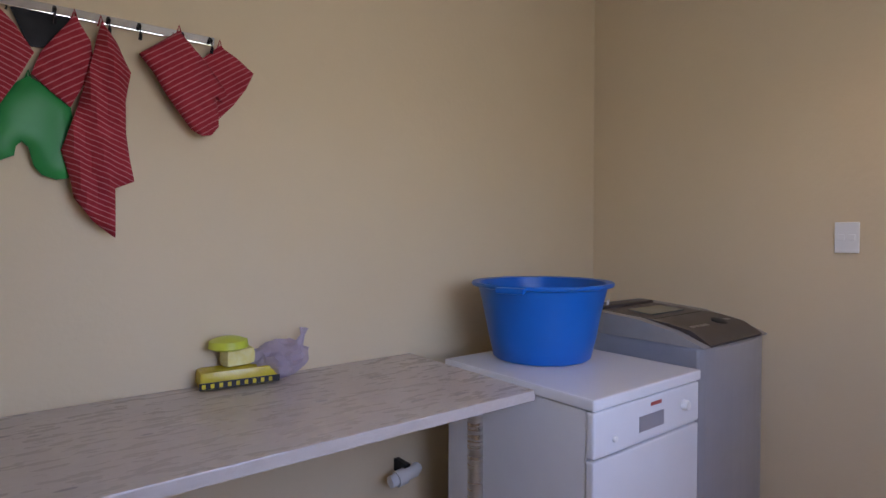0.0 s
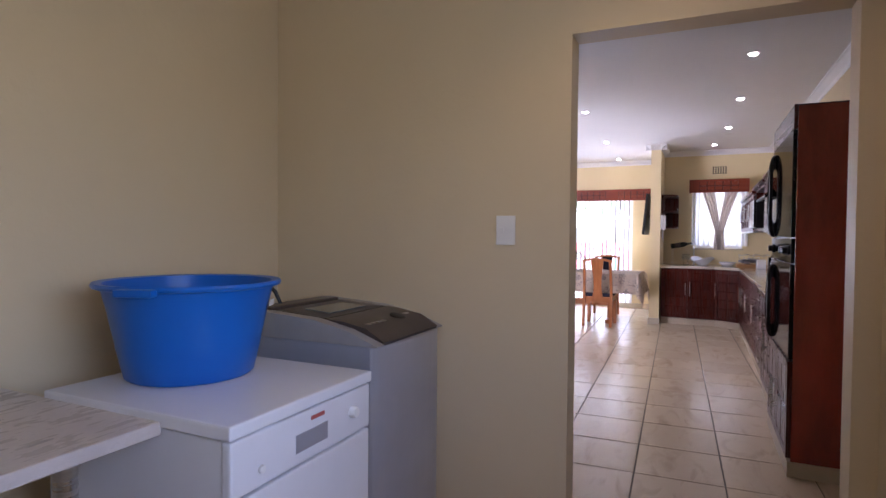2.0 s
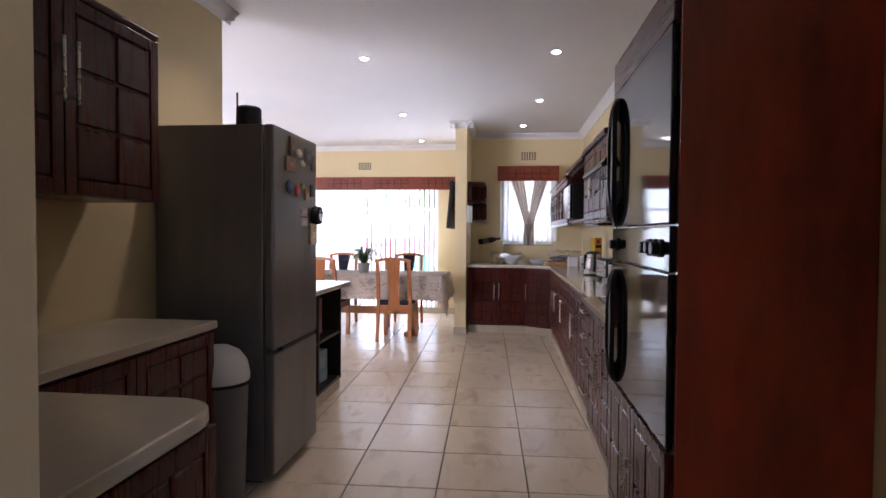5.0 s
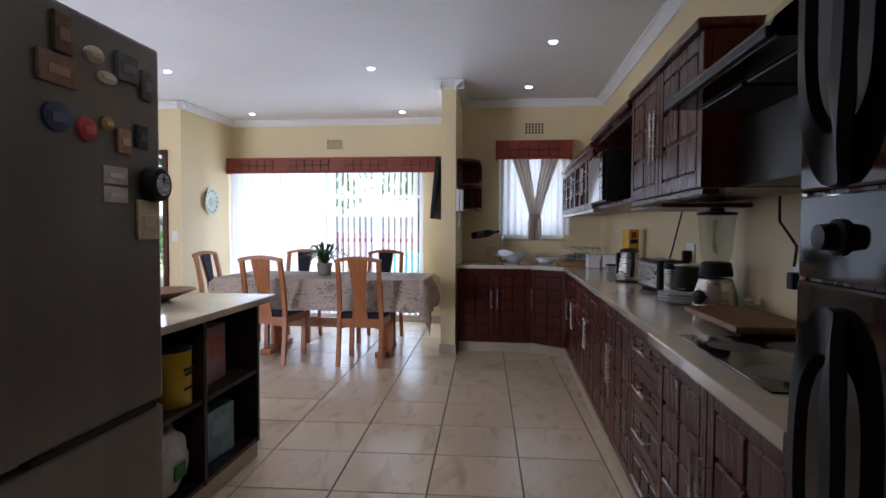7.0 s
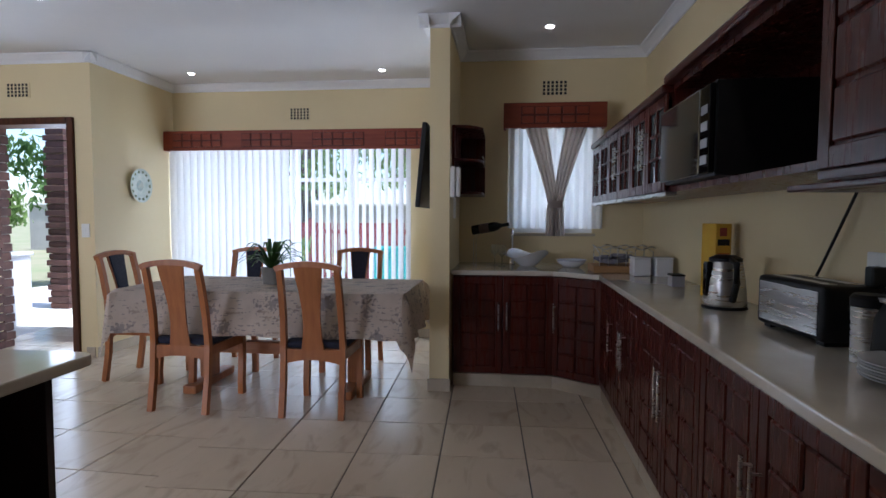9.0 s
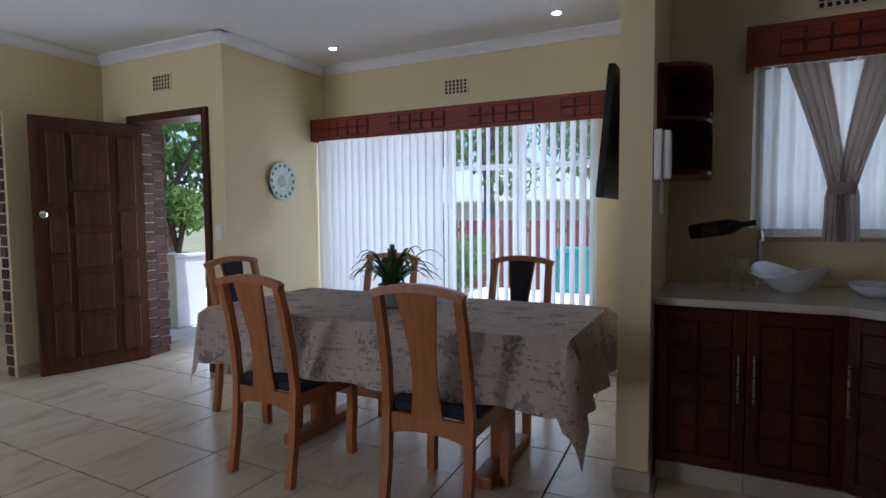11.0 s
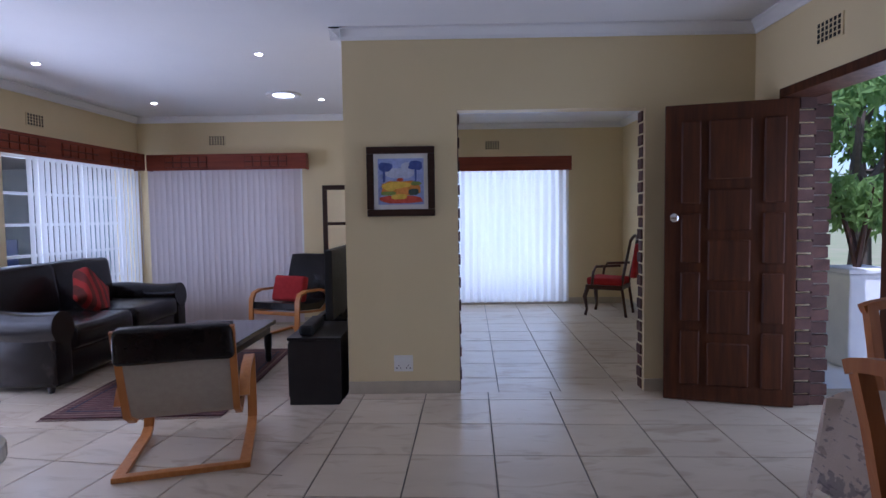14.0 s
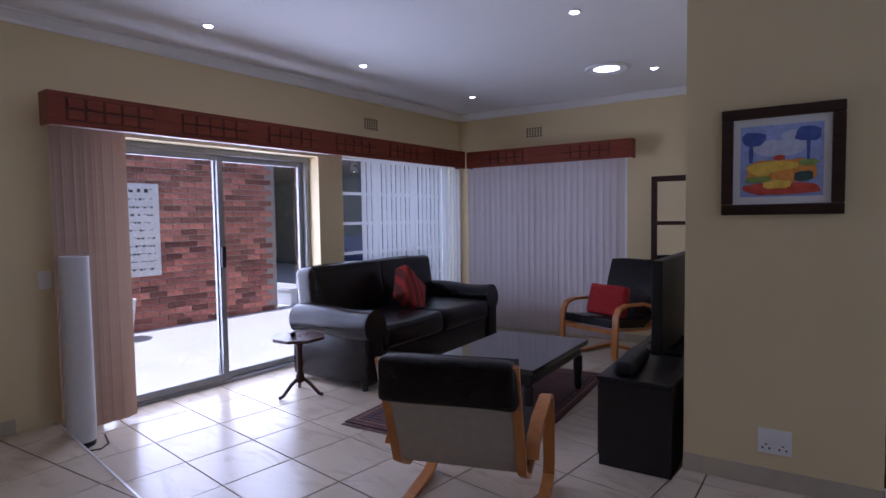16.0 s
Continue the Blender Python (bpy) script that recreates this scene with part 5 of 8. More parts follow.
for x in (-0.12, 0.14):
    part("rail", tube([(x, -0.26 + 0.03 * k, 0.175 + 0.012 * math.sin(k * 1.5)) for k in range(14)], 0.004, 6), STEEL, dr)
CLOTHS = mat("grey_blue_cloth", (0.16, 0.16, 0.22), 0.9, (0.3, 0.28, 0.3), 20, vary=0.3)
for i in range(12):
    r = random.Random(i)
    part("folded_cloth", box(-0.05, -0.03, -0.012, 0.05, 0.03, 0.012, 0.006, None, pose(r.uniform(-0.07, 0.1), r.uniform(-0.2, 0.1), 0.07 + 0.004 * i, r.uniform(-15, 15), r.uniform(-15, 15), r.uniform(0, 180))), CLOTHS, dr, "folded grey or blue cloth")
wb = thing("wavy_bowl", "white ceramic bowl with a wavy rim", "bowl", (10.62, 0.60, TZ))
b = lathe([(0.0005, 0.0), (0.05, 0.0), (0.07, 0.01), (0.12, 0.06), (0.16, 0.10), (0.163, 0.103), (0.155, 0.104), (0.11, 0.062), (0.06, 0.018), (0.0005, 0.012)], 40)
for v in b.verts:
    rr = math.hypot(v.co.x, v.co.y)
    if rr > 0.1:
        v.co.z += 0.03 * math.sin(2 * math.atan2(v.co.y, v.co.x)) * (rr - 0.1) / 0.06
part("bowl", b, WHITE, wb, "", True)
part("foot_ring", lathe([(0.045, -0.0005), (0.052, -0.0005), (0.052, 0.006), (0.045, 0.006)], 24), WHITE, wb)
b2 = thing("shallow_bowl", "shallow white ceramic serving bowl", "bowl", (10.60, 0.26, TZ))
part("bowl", lathe([(0.0005, 0), (0.06, 0), (0.10, 0.03), (0.115, 0.055), (0.11, 0.056), (0.09, 0.03), (0.0005, 0.008)], 32), WHITE, b2, "", True)
part("rim_band", lathe([(0.1145, 0.05), (0.117, 0.052), (0.116, 0.058), (0.1145, 0.057)], 32), SILVER, b2)
wr = thing("bottle_holder", "dark wine bottle lying in a wire holder", "wine bottle", (10.60, 0.92, TZ), 80)
part("bottle", lathe([(0.0005, 0), (0.037, 0), (0.038, 0.01), (0.038, 0.18), (0.03, 0.21), (0.014, 0.24), (0.014, 0.30), (0.0005, 0.30)], 20, (0, 0, 0), None, pose(0.12, 0, 0.28, 0, -80, 0)), mat("dark_bottle_glass", (0.012, 0.014, 0.012), 0.08), wr, "", True)
part("stand", tube([(0.1, -0.05, 0.003), (0.1, 0.05, 0.003), (0.10, 0.045, 0.2), (0.08, 0.04, 0.25), (0.08, -0.04, 0.25), (0.10, -0.045, 0.2), (0.10, -0.05, 0.003)], 0.003, 5), STEEL, wr)
part("label", lathe([(0.0385, 0.06), (0.0387, 0.06), (0.0387, 0.14), (0.0385, 0.14)], 20, (0, 0, 0), None, pose(0.12, 0, 0.28, 0, -80, 0)), mat("dark_wine_label", (0.08, 0.05, 0.04), 0.6), wr)
for x, y in ((10.55, 0.80), (10.68, 0.86)):
    gl = thing("wine_glass", "clear stemmed wine glass", "glass", (x, y, TZ), 0, "wine glasses")
    part("foot", lathe([(0.0005, 0), (0.032, 0), (0.03, 0.003), (0.005, 0.008), (0.004, 0.07), (0.0005, 0.07)], 20), JAR, gl, "", True)
    part("bowl", lathe([(0.004, 0.071), (0.03, 0.10), (0.034, 0.13), (0.028, 0.165)], 20), JAR, gl, "", True)
tp = thing("mixer_tap", "chrome kitchen mixer tap by the window", "tap", (10.80, 0.72, TZ))
part("spout", tube([(0, 0, 0), (0, 0, 0.22), (-0.03, 0, 0.27), (-0.09, 0, 0.28), (-0.13, 0, 0.24)], 0.011, 10), CHROME, tp, "", True)
part("lever", tube([(0.0, 0.02, 0.06), (0.0, 0.08, 0.09)], 0.007, 8), CHROME, tp, "", True)
part("base", lathe([(0.026, 0), (0.026, 0.03), (0.02, 0.04), (0.0005, 0.04)], 20), CHROME, tp, "", True)
ph = thing("intercom_phone", "white wall intercom handset with a coiled cord", "telephone", (10.13, 1.168, 1.50), 0)
part("base", box(-0.045, -0.035, -0.11, 0.045, 0.0, 0.11, 0.01), WHITEP, ph)
part("handset", box(-0.028, -0.07, -0.105, 0.028, -0.036, 0.105, 0.014, None, None, 3), WHITEP, ph, "", True)
part("cord", tube([(0.01 * math.cos(k * 1.3), -0.03 + 0.01 * math.sin(k * 1.3), -0.11 - 0.0025 * k) for k in range(60)], 0.003, 5), WHITEP, ph)
cs = thing("open_wall_shelf", "dark mahogany open wall shelf with curved top", "shelf", (10.22, 1.168, 1.42), 0)
for q in ((0.0, -0.02, 0, 0.62, 0.0, 0.50),):
    part("backboard", box(*q, 0.0), CABW, cs)
for z in (0.0, 0.24, 0.48):
    part("board", prism([(0.60, -0.0205), (0.60, -0.22), (0.20, -0.22), *arc(0.20, -0.02, 0.2, 270, 180, 8)][:-1] + [(0.0, -0.0205)], z, z + 0.02, None, None, 0.003), CABW, cs)
part("cheek", box(0.601, -0.22, 0.0, 0.62, -0.0205, 0.50, 0.006), CABW, cs)
part("rail", tube([(0.2, -0.215, 0.29), (0.6, -0.215, 0.29)], 0.006, 6), STEEL, cs)


def cable(name, label, pts, plug=None):
    c = thing(name, label, "cable", (0, 0, 0))
    fine = []
    for a, b_ in zip(pts, pts[1:]):
        for k in range(6):
            fine.append(tuple(Vector(a).lerp(Vector(b_), k / 6)))
    fine.append(pts[-1])
    part("lead", tube(fine, 0.005, 6), BLACKP, c, "", True)
    if plug:
        part("plug", box(plug[0] - 0.022, plug[1] - 0.0, plug[2] - 0.03, plug[0] + 0.022, plug[1] + 0.045, plug[2] + 0.03, 0.008), BLACKP, c, "black plug")


wall_switch(7.95, -0.36, 1.10, 180, 0.14, 0.10, True)
wall_switch(6.74, -0.36, 1.06, 180, 0.14, 0.10, True)
wall_switch(9.4, -0.36, 1.08, 180, 0.14, 0.10, True)
cable("microwave_cable", "black cable from the microwave to the worktop", [(8.05, -0.34, 1.36), (8.12, -0.335, 1.25), (8.22, -0.33, 1.10), (8.32, -0.32, 0.95), (8.30, -0.27, 0.872)])
cable("hood_cable", "dark cable from the cabinet down to a plug", [(6.90, -0.34, 1.355), (6.885, -0.335, 1.26), (6.80, -0.33, 1.21), (6.745, -0.33, 1.17), (6.74, -0.32, 1.10)], (6.74, -0.349, 1.05))
cable("toaster_cable", "black cable curling to the socket", [(7.90, -0.30, 0.90), (7.86, -0.33, 1.0), (7.92, -0.33, 1.07)], (7.93, -0.349, 1.08))

# kitchen window
kw = tagged(new("window_1"), "small kitchen window with steel frame", "window", "", "structure")
for q in ((10.99, 0.05, 1.12, 11.03, 0.09, 2.05), (10.99, 0.66, 1.12, 11.03, 0.70, 2.05), (10.99, 0.09, 1.12, 11.03, 0.66, 1.16), (10.99, 0.09, 2.01, 11.03, 0.66, 2.05), (10.995, 0.36, 1.16, 11.025, 0.385, 2.01)):
    part("window_frame", box(*q, 0.003), WHITE, kw)
pn = part("pane", box(11.008, 0.09, 1.16, 11.012, 0.66, 2.01), GLASS, kw)
pn.visible_shadow = False
part("window_sill", box(10.93, 0.03, 1.095, 11.0, 0.72, 1.118, 0.004), SKIRT, kw)


def lattice_pelmet(name, label, length, m, h=0.20, panels=4, lattice=True):
    """A box pelmet; local x along it, its face looks along -y."""
    p = thing(name, label, "pelmet")
    p.matrix_basis = m
    part("board", box(0, 0, 0, length, 0.022, h, 0.003), PELX, p)
    part("top_board", box(0, 0.0225, h - 0.02, length, 0.14, h, 0.002), PELX, p)
    for e in (0.0, length - 0.02):
        part("end_board", box(e, 0.0225, 0, e + 0.02, 0.14, h - 0.021, 0.002), PELX, p)
    if lattice:
        pitch = length / panels
        for i in range(panels):
            cx = (i + 0.5) * pitch
            hw = min(0.27, pitch / 2 - 0.06)
            # flat darker sheet paints the shade of the grooves between the blocks
            part("lattice_back", box(cx - hw, -0.002, 0.03, cx + hw, -0.0003, h - 0.03), PEL_SHADE, p, "dark recessed panel")
            cw, ch = 2 * hw / 5, (h - 0.06) / 2
            for a in range(5):
                for r in range(2):
                    part("lattice_block", box(cx - hw + a * cw + 0.008, -0.014, 0.03 + r * ch + 0.007, cx - hw + (a + 1) * cw - 0.008, -0.0025, 0.03 + (r + 1) * ch - 0.007, 0.005), PELX, p)
    return p


# darkened copy of the pelmet wood, holding the groove shade in its colour
PEL_SHADE = wood("pelmet_groove_shade", (0.11, 0.025, 0.013), (0.08, 0.019, 0.011), 0.5, 0, 3)
PELX = wood("red_brown_pelmet_grain", (0.25, 0.052, 0.022), (0.16, 0.030, 0.014), 0.42, 0, 3)
lattice_pelmet("window_pelmet", "red-brown wooden pelmet over the kitchen window", 0.82, pose(10.755, 0.80, 1.975, 0, 0, -90), 0.20, 1)
CURT = sheer("grey_print_curtain", (0.50, 0.43, 0.37), 0.4)
nc = thing("net_curtain", "white net curtain across the kitchen window", "curtain", (10.90, 0, 0))


def folded(y0, y1, z0, z1, amp, waves, bm=None, pinch=None, x=0.0, rows=14, seed=0):
    """A hanging sheet in folds; pinch(z) gives (centre, width share)."""
    b = bmesh.new()
    cols = int(waves * 8)
    grid = []
    for j in range(rows + 1):
        z = z0 + (z1 - z0) * j / rows
        row = []
        for i in range(cols + 1):
            u = i / cols
            yy = y0 + (y1 - y0) * u
            if pinch:
                c, s = pinch(z)
                yy = c + (yy - (y0 + y1) / 2) * s
            row.append(b.verts.new((x + amp * math.sin(u * waves * 2 * math.pi + seed) + 0.3 * amp * math.sin(u * waves * 5.1 + z * 3), yy, z)))
        grid.append(row)
    for j in range(rows):
        for i in range(cols):
            b.faces.new((grid[j][i], grid[j][i + 1], grid[j + 1][i + 1], grid[j + 1][i]))
    return merge(bm, b)


part("net", folded(-0.02, 0.76, 1.16, 2.0, 0.012, 11), SHEER, nc, "", True)
part("curtain_rod", tube([(0.0, -0.03, 1.99), (0.0, 0.78, 1.99)], 0.006, 8), STEEL, nc)
tc = thing("tied_curtains", "grey patterned curtains gathered together at the middle", "curtains", (10.84, 0, 0))
for s in (-1, 1):
    def pinch(z, s=s):
        k = min(1.0, abs(z - 1.36) / 0.62)
        return 0.37 + s * (0.02 + 0.14 * k ** 1.2 * (1 if z > 1.36 else 0.15)), (0.35 + 0.45 * k) if z > 1.36 else 0.45
    part("curtain", folded(0.37 + s * 0.14 - 0.11, 0.37 + s * 0.14 + 0.11, 1.10, 1.985, 0.014, 4, None, pinch, 0, 20, s), CURT, tc, "", True)
part("tie_band", lathe([(0.052, -0.03), (0.056, -0.02), (0.056, 0.02), (0.052, 0.03)], 20, (0, 0.37, 1.36), None, None, 0.55, 1.0), CURT, tc)

# ---- dining area ----
CLOTH = mat("printed_tablecloth", (0.73, 0.62, 0.52), 0.85, (0.65, 0.55, 0.45), 9, 0.3, 160)
nt = CLOTH.node_tree
pb = nt.nodes["Principled BSDF"]
old = pb.inputs["Base Color"].links[0].from_socket
tcn = nt.nodes.new("ShaderNodeTexCoord")
for sc, th, col, st in ((6.0, 0.33, (0.17, 0.145, 0.17), (1, 1, 1)), (11.0, 0.28, (0.36, 0.26, 0.20), (0.35, 2.2, 2.2)), (26.0, 0.28, (0.20, 0.17, 0.18), (0.25, 3, 3))):
    mpn = nt.nodes.new("ShaderNodeMapping")
    mpn.inputs["Scale"].default_value = (st[1], st[0], st[2])
    vn = nt.nodes.new("ShaderNodeTexVoronoi")
    vn.inputs["Scale"].default_value = sc
    nn = nt.nodes.new("ShaderNodeTexNoise")
    nn.inputs["Scale"].default_value = 45
    ad = nt.nodes.new("ShaderNodeMath")
    ad.operation = "ADD"
    mr = nt.nodes.new("ShaderNodeMapRange")
    mr.inputs[1].default_value, mr.inputs[2].default_value, mr.inputs[3].default_value, mr.inputs[4].default_value = th + 0.40, th + 0.47, 0.55, 0.0
    mxn = nt.nodes.new("ShaderNodeMix")
    mxn.data_type = "RGBA"
    mxn.inputs[7].default_value = (*col, 1)
    nt.links.new(tcn.outputs["Object"], mpn.inputs[0])
    nt.links.new(mpn.outputs[0], vn.inputs["Vector"])
    nt.links.new(tcn.outputs["Object"], nn.inputs["Vector"])
    nt.links.new(vn.outputs["Distance"], ad.inputs[0])
    nt.links.new(nn.outputs[0], ad.inputs[1])
    nt.links.new(ad.outputs[0], mr.inputs[0])
    nt.links.new(mr.outputs[0], mxn.inputs[0])
    nt.links.new(old, mxn.inputs[6])
    old = mxn.outputs[2]
nt.links.new(old, pb.inputs["Base Color"])

TX0, TX1, TY0, TY1, TT = 9.63, 10.50, 1.42, 3.40, 0.750
tb = thing("dining_table", "long honey oak dining table with trestle legs", "table", (0, 0, 0))
part("tabletop", box(TX0 + 0.01, TY0 + 0.01, TT - 0.04, TX1 - 0.01, TY1 - 0.01, TT, 0.006), OAK, tb)
OAKX = wood("honey_oak_rail", (0.42, 0.17, 0.062), (0.31, 0.115, 0.04), 0.38, 1, 3)
for ly in (1.85, 2.97):
    part("leg", box(10.0, ly - 0.045, 0.06, 10.13, ly + 0.045, TT - 0.041, 0.01), OAK, tb)
    part("foot", box(9.78, ly - 0.05, 0.0, 10.35, ly + 0.05, 0.06, 0.012), OAK, tb)
part("stretcher", box(10.03, 1.896, 0.24, 10.10, 2.924, 0.33, 0.006), OAKX, tb)
tcloth = thing("tablecloth", "beige printed tablecloth hanging over the dining table", "tablecloth", (0, 0, 0))


def cloth_mesh():
    """Sheet over the table top; the overhang drops with folds, longest at the corners."""
    b = bmesh.new()
    nx, ny, drop = 44, 88, 0.295
    w, l = TX1 - TX0, TY1 - TY0
    grid = []
    for j in range(ny + 1):
        row = []
        for i in range(nx + 1):
            u = -drop + (w + 2 * drop) * i / nx
            v = -drop + (l + 2 * drop) * j / ny
            ou = max(0, -u, u - w)
            ov = max(0, -v, v - l)
            su = -1 if u < 0 else 1
            sv = -1 if v < 0 else 1
            cu, cv = min(max(u, 0), w), min(max(v, 0), l)
            d = math.hypot(ou, ov)
            fold = 0.5 + 0.5 * math.sin(cv * 17 + 1.3 * math.sin(cu * 5)) if ou > 0 else 0.5 + 0.5 * math.sin(cu * 19)
            flare = (0.045 + 0.045 * fold) * (d / drop) if d > 0 else 0
            if ou > 0 and ov > 0:
                flare = 0.04 + 0.045 * min(d / drop, 1.3)
            x = TX0 + cu + (su * flare * ou / d if d else 0)
            y = TY0 + cv + (sv * flare * ov / d if d else 0)
            soft = max(0.0, d - 0.012)
            row.append(b.verts.new((x, y, TT + 0.006 - soft * (1.0 if not (ou and ov) else 1.2) + 0.0015 * noise.noise(Vector((u * 9, v * 9, 0))))))
        grid.append(row)
    for j in range(ny):
        for i in range(nx):
            b.faces.new((grid[j][i], grid[j][i + 1], grid[j + 1][i + 1], grid[j + 1][i]))
    bmesh.ops.solidify(b, geom=b.faces[:], thickness=0.002)
    return b


part("cloth", cloth_mesh(), CLOTH, tcloth, "", True)


def dining_chair():
    """Oak chair; it faces +x, its back stands at x = 0, feet at z = 0."""
    c = thing("dining_chair", "honey oak dining chair with a navy seat and curved back", "chair", (0, 0, 0), 0, "chairs round the table")
    for s in (-1, 1):
        part("back_leg", strip([(-0.05, s * 0.19, 0.0), (-0.015, s * 0.19, 0.22), (0.0, s * 0.19, 0.44), (-0.015, s * 0.185, 0.62), (-0.05, s * 0.182, 0.80), (-0.085, s * 0.18, 0.945)], 0.036, 0.036, (0, 1, 0)), OAK, c)
        part("front_leg", strip([(0.40, s * 0.19, 0.0), (0.395, s * 0.19, 0.08), (0.41, s * 0.19, 0.25), (0.405, s * 0.19, 0.42)], 0.04, 0.042, (0, 1, 0)), OAK, c)
        part("side_rail", box(0.02, s * 0.19 - 0.012, 0.36, 0.385, s * 0.19 + 0.012, 0.425, 0.004), OAK, c)
    part("front_rail", box(0.392, -0.168, 0.36, 0.416, 0.168, 0.425, 0.004), OAK, c)
    arch = [(0.17, 0.425), (-0.17, 0.425)] + [(-0.17 + 0.034 * k, 0.335 + 0.025 * (1 - ((k - 5) / 5) ** 2)) for k in range(11)]
    b = prism(arch, -0.012, 0.012, None, Matrix(((0, 0, 1, 0), (1, 0, 0, 0), (0, 1, 0, 0), (0, 0, 0, 1))))
    part("back_rail", b, OAK, c)
    pts = [(-0.088, 0.205 * k / 8, 0.965 - 0.030 * (k / 8) ** 2 + (0.0 if abs(k) < 8 else -0.004)) for k in range(-8, 9)]
    part("top_rail", strip(pts, 0.034, 0.034, (1, 0, 0)), OAK, c)
    ws = [0.072, 0.062, 0.055, 0.058, 0.068, 0.082, 0.090]
    zs = [0.425, 0.50, 0.58, 0.68, 0.78, 0.88, 0.952]
    xs = [-0.004, -0.010, -0.016, -0.030, -0.050, -0.074, -0.088]
    for nm, off, th, k, material, lab in (("splat", -0.006, 0.010, 1.0, OAK, "wide waisted wooden splat"), ("back_pad", 0.006, 0.012, 0.86, NAVY, "navy fabric back pad")):
        b = bmesh.new()
        rings = [[b.verts.new((x + off + q * th / 2, s * w * k, z)) for s, q in ((-1, -1), (1, -1), (1, 1), (-1, 1))] for w, z, x in zip(ws, zs, xs)]
        for r0, r1 in zip(rings, rings[1:]):
            for i in range(4):
                b.faces.new((r0[i], r0[(i + 1) % 4], r1[(i + 1) % 4], r1[i]))
        b.faces.new(rings[0])
        b.faces.new(rings[-1])
        part(nm, b, material, c, lab, True)
    part("seat", box(0.005, -0.20, 0.426, 0.425, 0.20, 0.47, 0.018, None, None, 3), NAVY, c, "navy padded seat", True)
    return c


ch = dining_chair()
ch.matrix_basis = pose(9.47, 1.955, 0, 0, 0, 0)
for x, y, rz in ((9.47, 2.83, -3), (10.84, 2.04, 180), (10.78, 2.97, 182), (10.19, 3.72, -92)):
    copy_thing(ch, pose(x, y, 0, 0, 0, rz))

pt = thing("potted_plant", "green strap-leaved plant in a grey pot on the table", "plant", (10.05, 2.47, TT + 0.009))
part("pot", lathe([(0.0005, 0), (0.058, 0), (0.062, 0.004), (0.078, 0.115), (0.08, 0.12), (0.073, 0.12), (0.068, 0.10), (0.0005, 0.10)], 32), mat("grey_stone_pot", (0.34, 0.33, 0.30), 0.7, (0.28, 0.27, 0.25), 20, 0.3, 60), pt, "", True)
part("soil", lathe([(0.0005, 0.1012), (0.067, 0.1012), (0.05, 0.108), (0.0005, 0.11)], 20), mat("dark_soil", (0.03, 0.022, 0.016), 0.95), pt)
LEAF = mat("dark_green_leaf", (0.035, 0.085, 0.025), 0.4, (0.06, 0.13, 0.03), 14)
rng = random.Random(11)
for i in range(38):
    a = i * 2.4 + rng.uniform(-0.3, 0.3)
    L, H = rng.uniform(0.13, 0.29), rng.uniform(0.10, 0.25)
    b = bmesh.new()
    rows = []
    for k in range(8):
        u = k / 7
        r = 0.012 + L * u
        z = 0.105 + H * math.sin(u * math.pi * 0.62) - 0.07 * u * u * (L / 0.2)
        w = 0.013 * math.sin(math.pi * (0.12 + 0.86 * u)) + 0.001
        px, py = r * math.cos(a), r * math.sin(a)
        tx, ty = -math.sin(a) * w, math.cos(a) * w
        rows.append([b.verts.new((px - tx, py - ty, z + 0.004)), b.verts.new((px, py, z)), b.verts.new((px + tx, py + ty, z + 0.004))])
    for r0, r1 in zip(rows, rows[1:]):
        for q in range(2):
            b.faces.new((r0[q], r0[q + 1], r1[q + 1], r1[q]))
    part("leaf", b, LEAF, pt, "", True)

# dining window, blinds, pelmet
lattice_pelmet("window_pelmet", "red-brown wooden pelmet with lattice panels", 3.0, pose(11.665, 4.335, 1.93, 0, 0, -90), 0.20, 4)
dwn = tagged(new("window_2"), "wide dining room window with white frames", "window", "", "structure")
for y in (1.75, 2.36, 3.0, 3.64, 4.26):
    part("window_frame", box(11.92, y, 0.05, 11.97, y + 0.04, 2.05, 0.003), WHITE, dwn)
for z in (0.05, 1.62, 2.01):
    part("window_frame", box(11.925, 1.79, z, 11.965, 4.26, z + 0.04, 0.003), WHITE, dwn)
for y0, y1 in ((1.79, 2.36), (2.40, 3.0), (3.04, 3.64), (3.68, 4.26)):
    pn = part("pane", box(11.943, y0, 0.09, 11.947, y1, 2.01), GLASS, dwn)
    pn.visible_shadow = False
vb = thing("vertical_blinds", "white vertical fabric blinds, partly turned open", "blinds", (11.76, 0, 0))
part("head_rail", box(-0.02, 1.70, 1.955, 0.02, 4.32, 1.985, 0.003), WHITE, vb)
n = 34
slat = None
for i in range(n):
    y = 1.76 + 0.0765 * i
    closed = y > 3.02
    ang = 8 if closed else -47 + 5 * math.sin(i * 1.7)
    b = bmesh.new()
    rows = []
    for z in (0.10, 0.7, 1.3, 1.95):
        rows.append([b.verts.new((0.006 * math.cos(s * 1.5), s * 0.0445, z)) for s in (-1, -0.5, 0, 0.5, 1)])
    for r0, r1 in zip(rows, rows[1:]):
        for q in range(4):
            b.faces.new((r0[q], r0[q + 1], r1[q + 1], r1[q]))
    o = part("slat", b, BLINDV, vb, "", True)
    o.matrix_basis = pose(0, y, 0, 0, 0, ang)
    o.visible_shadow = False

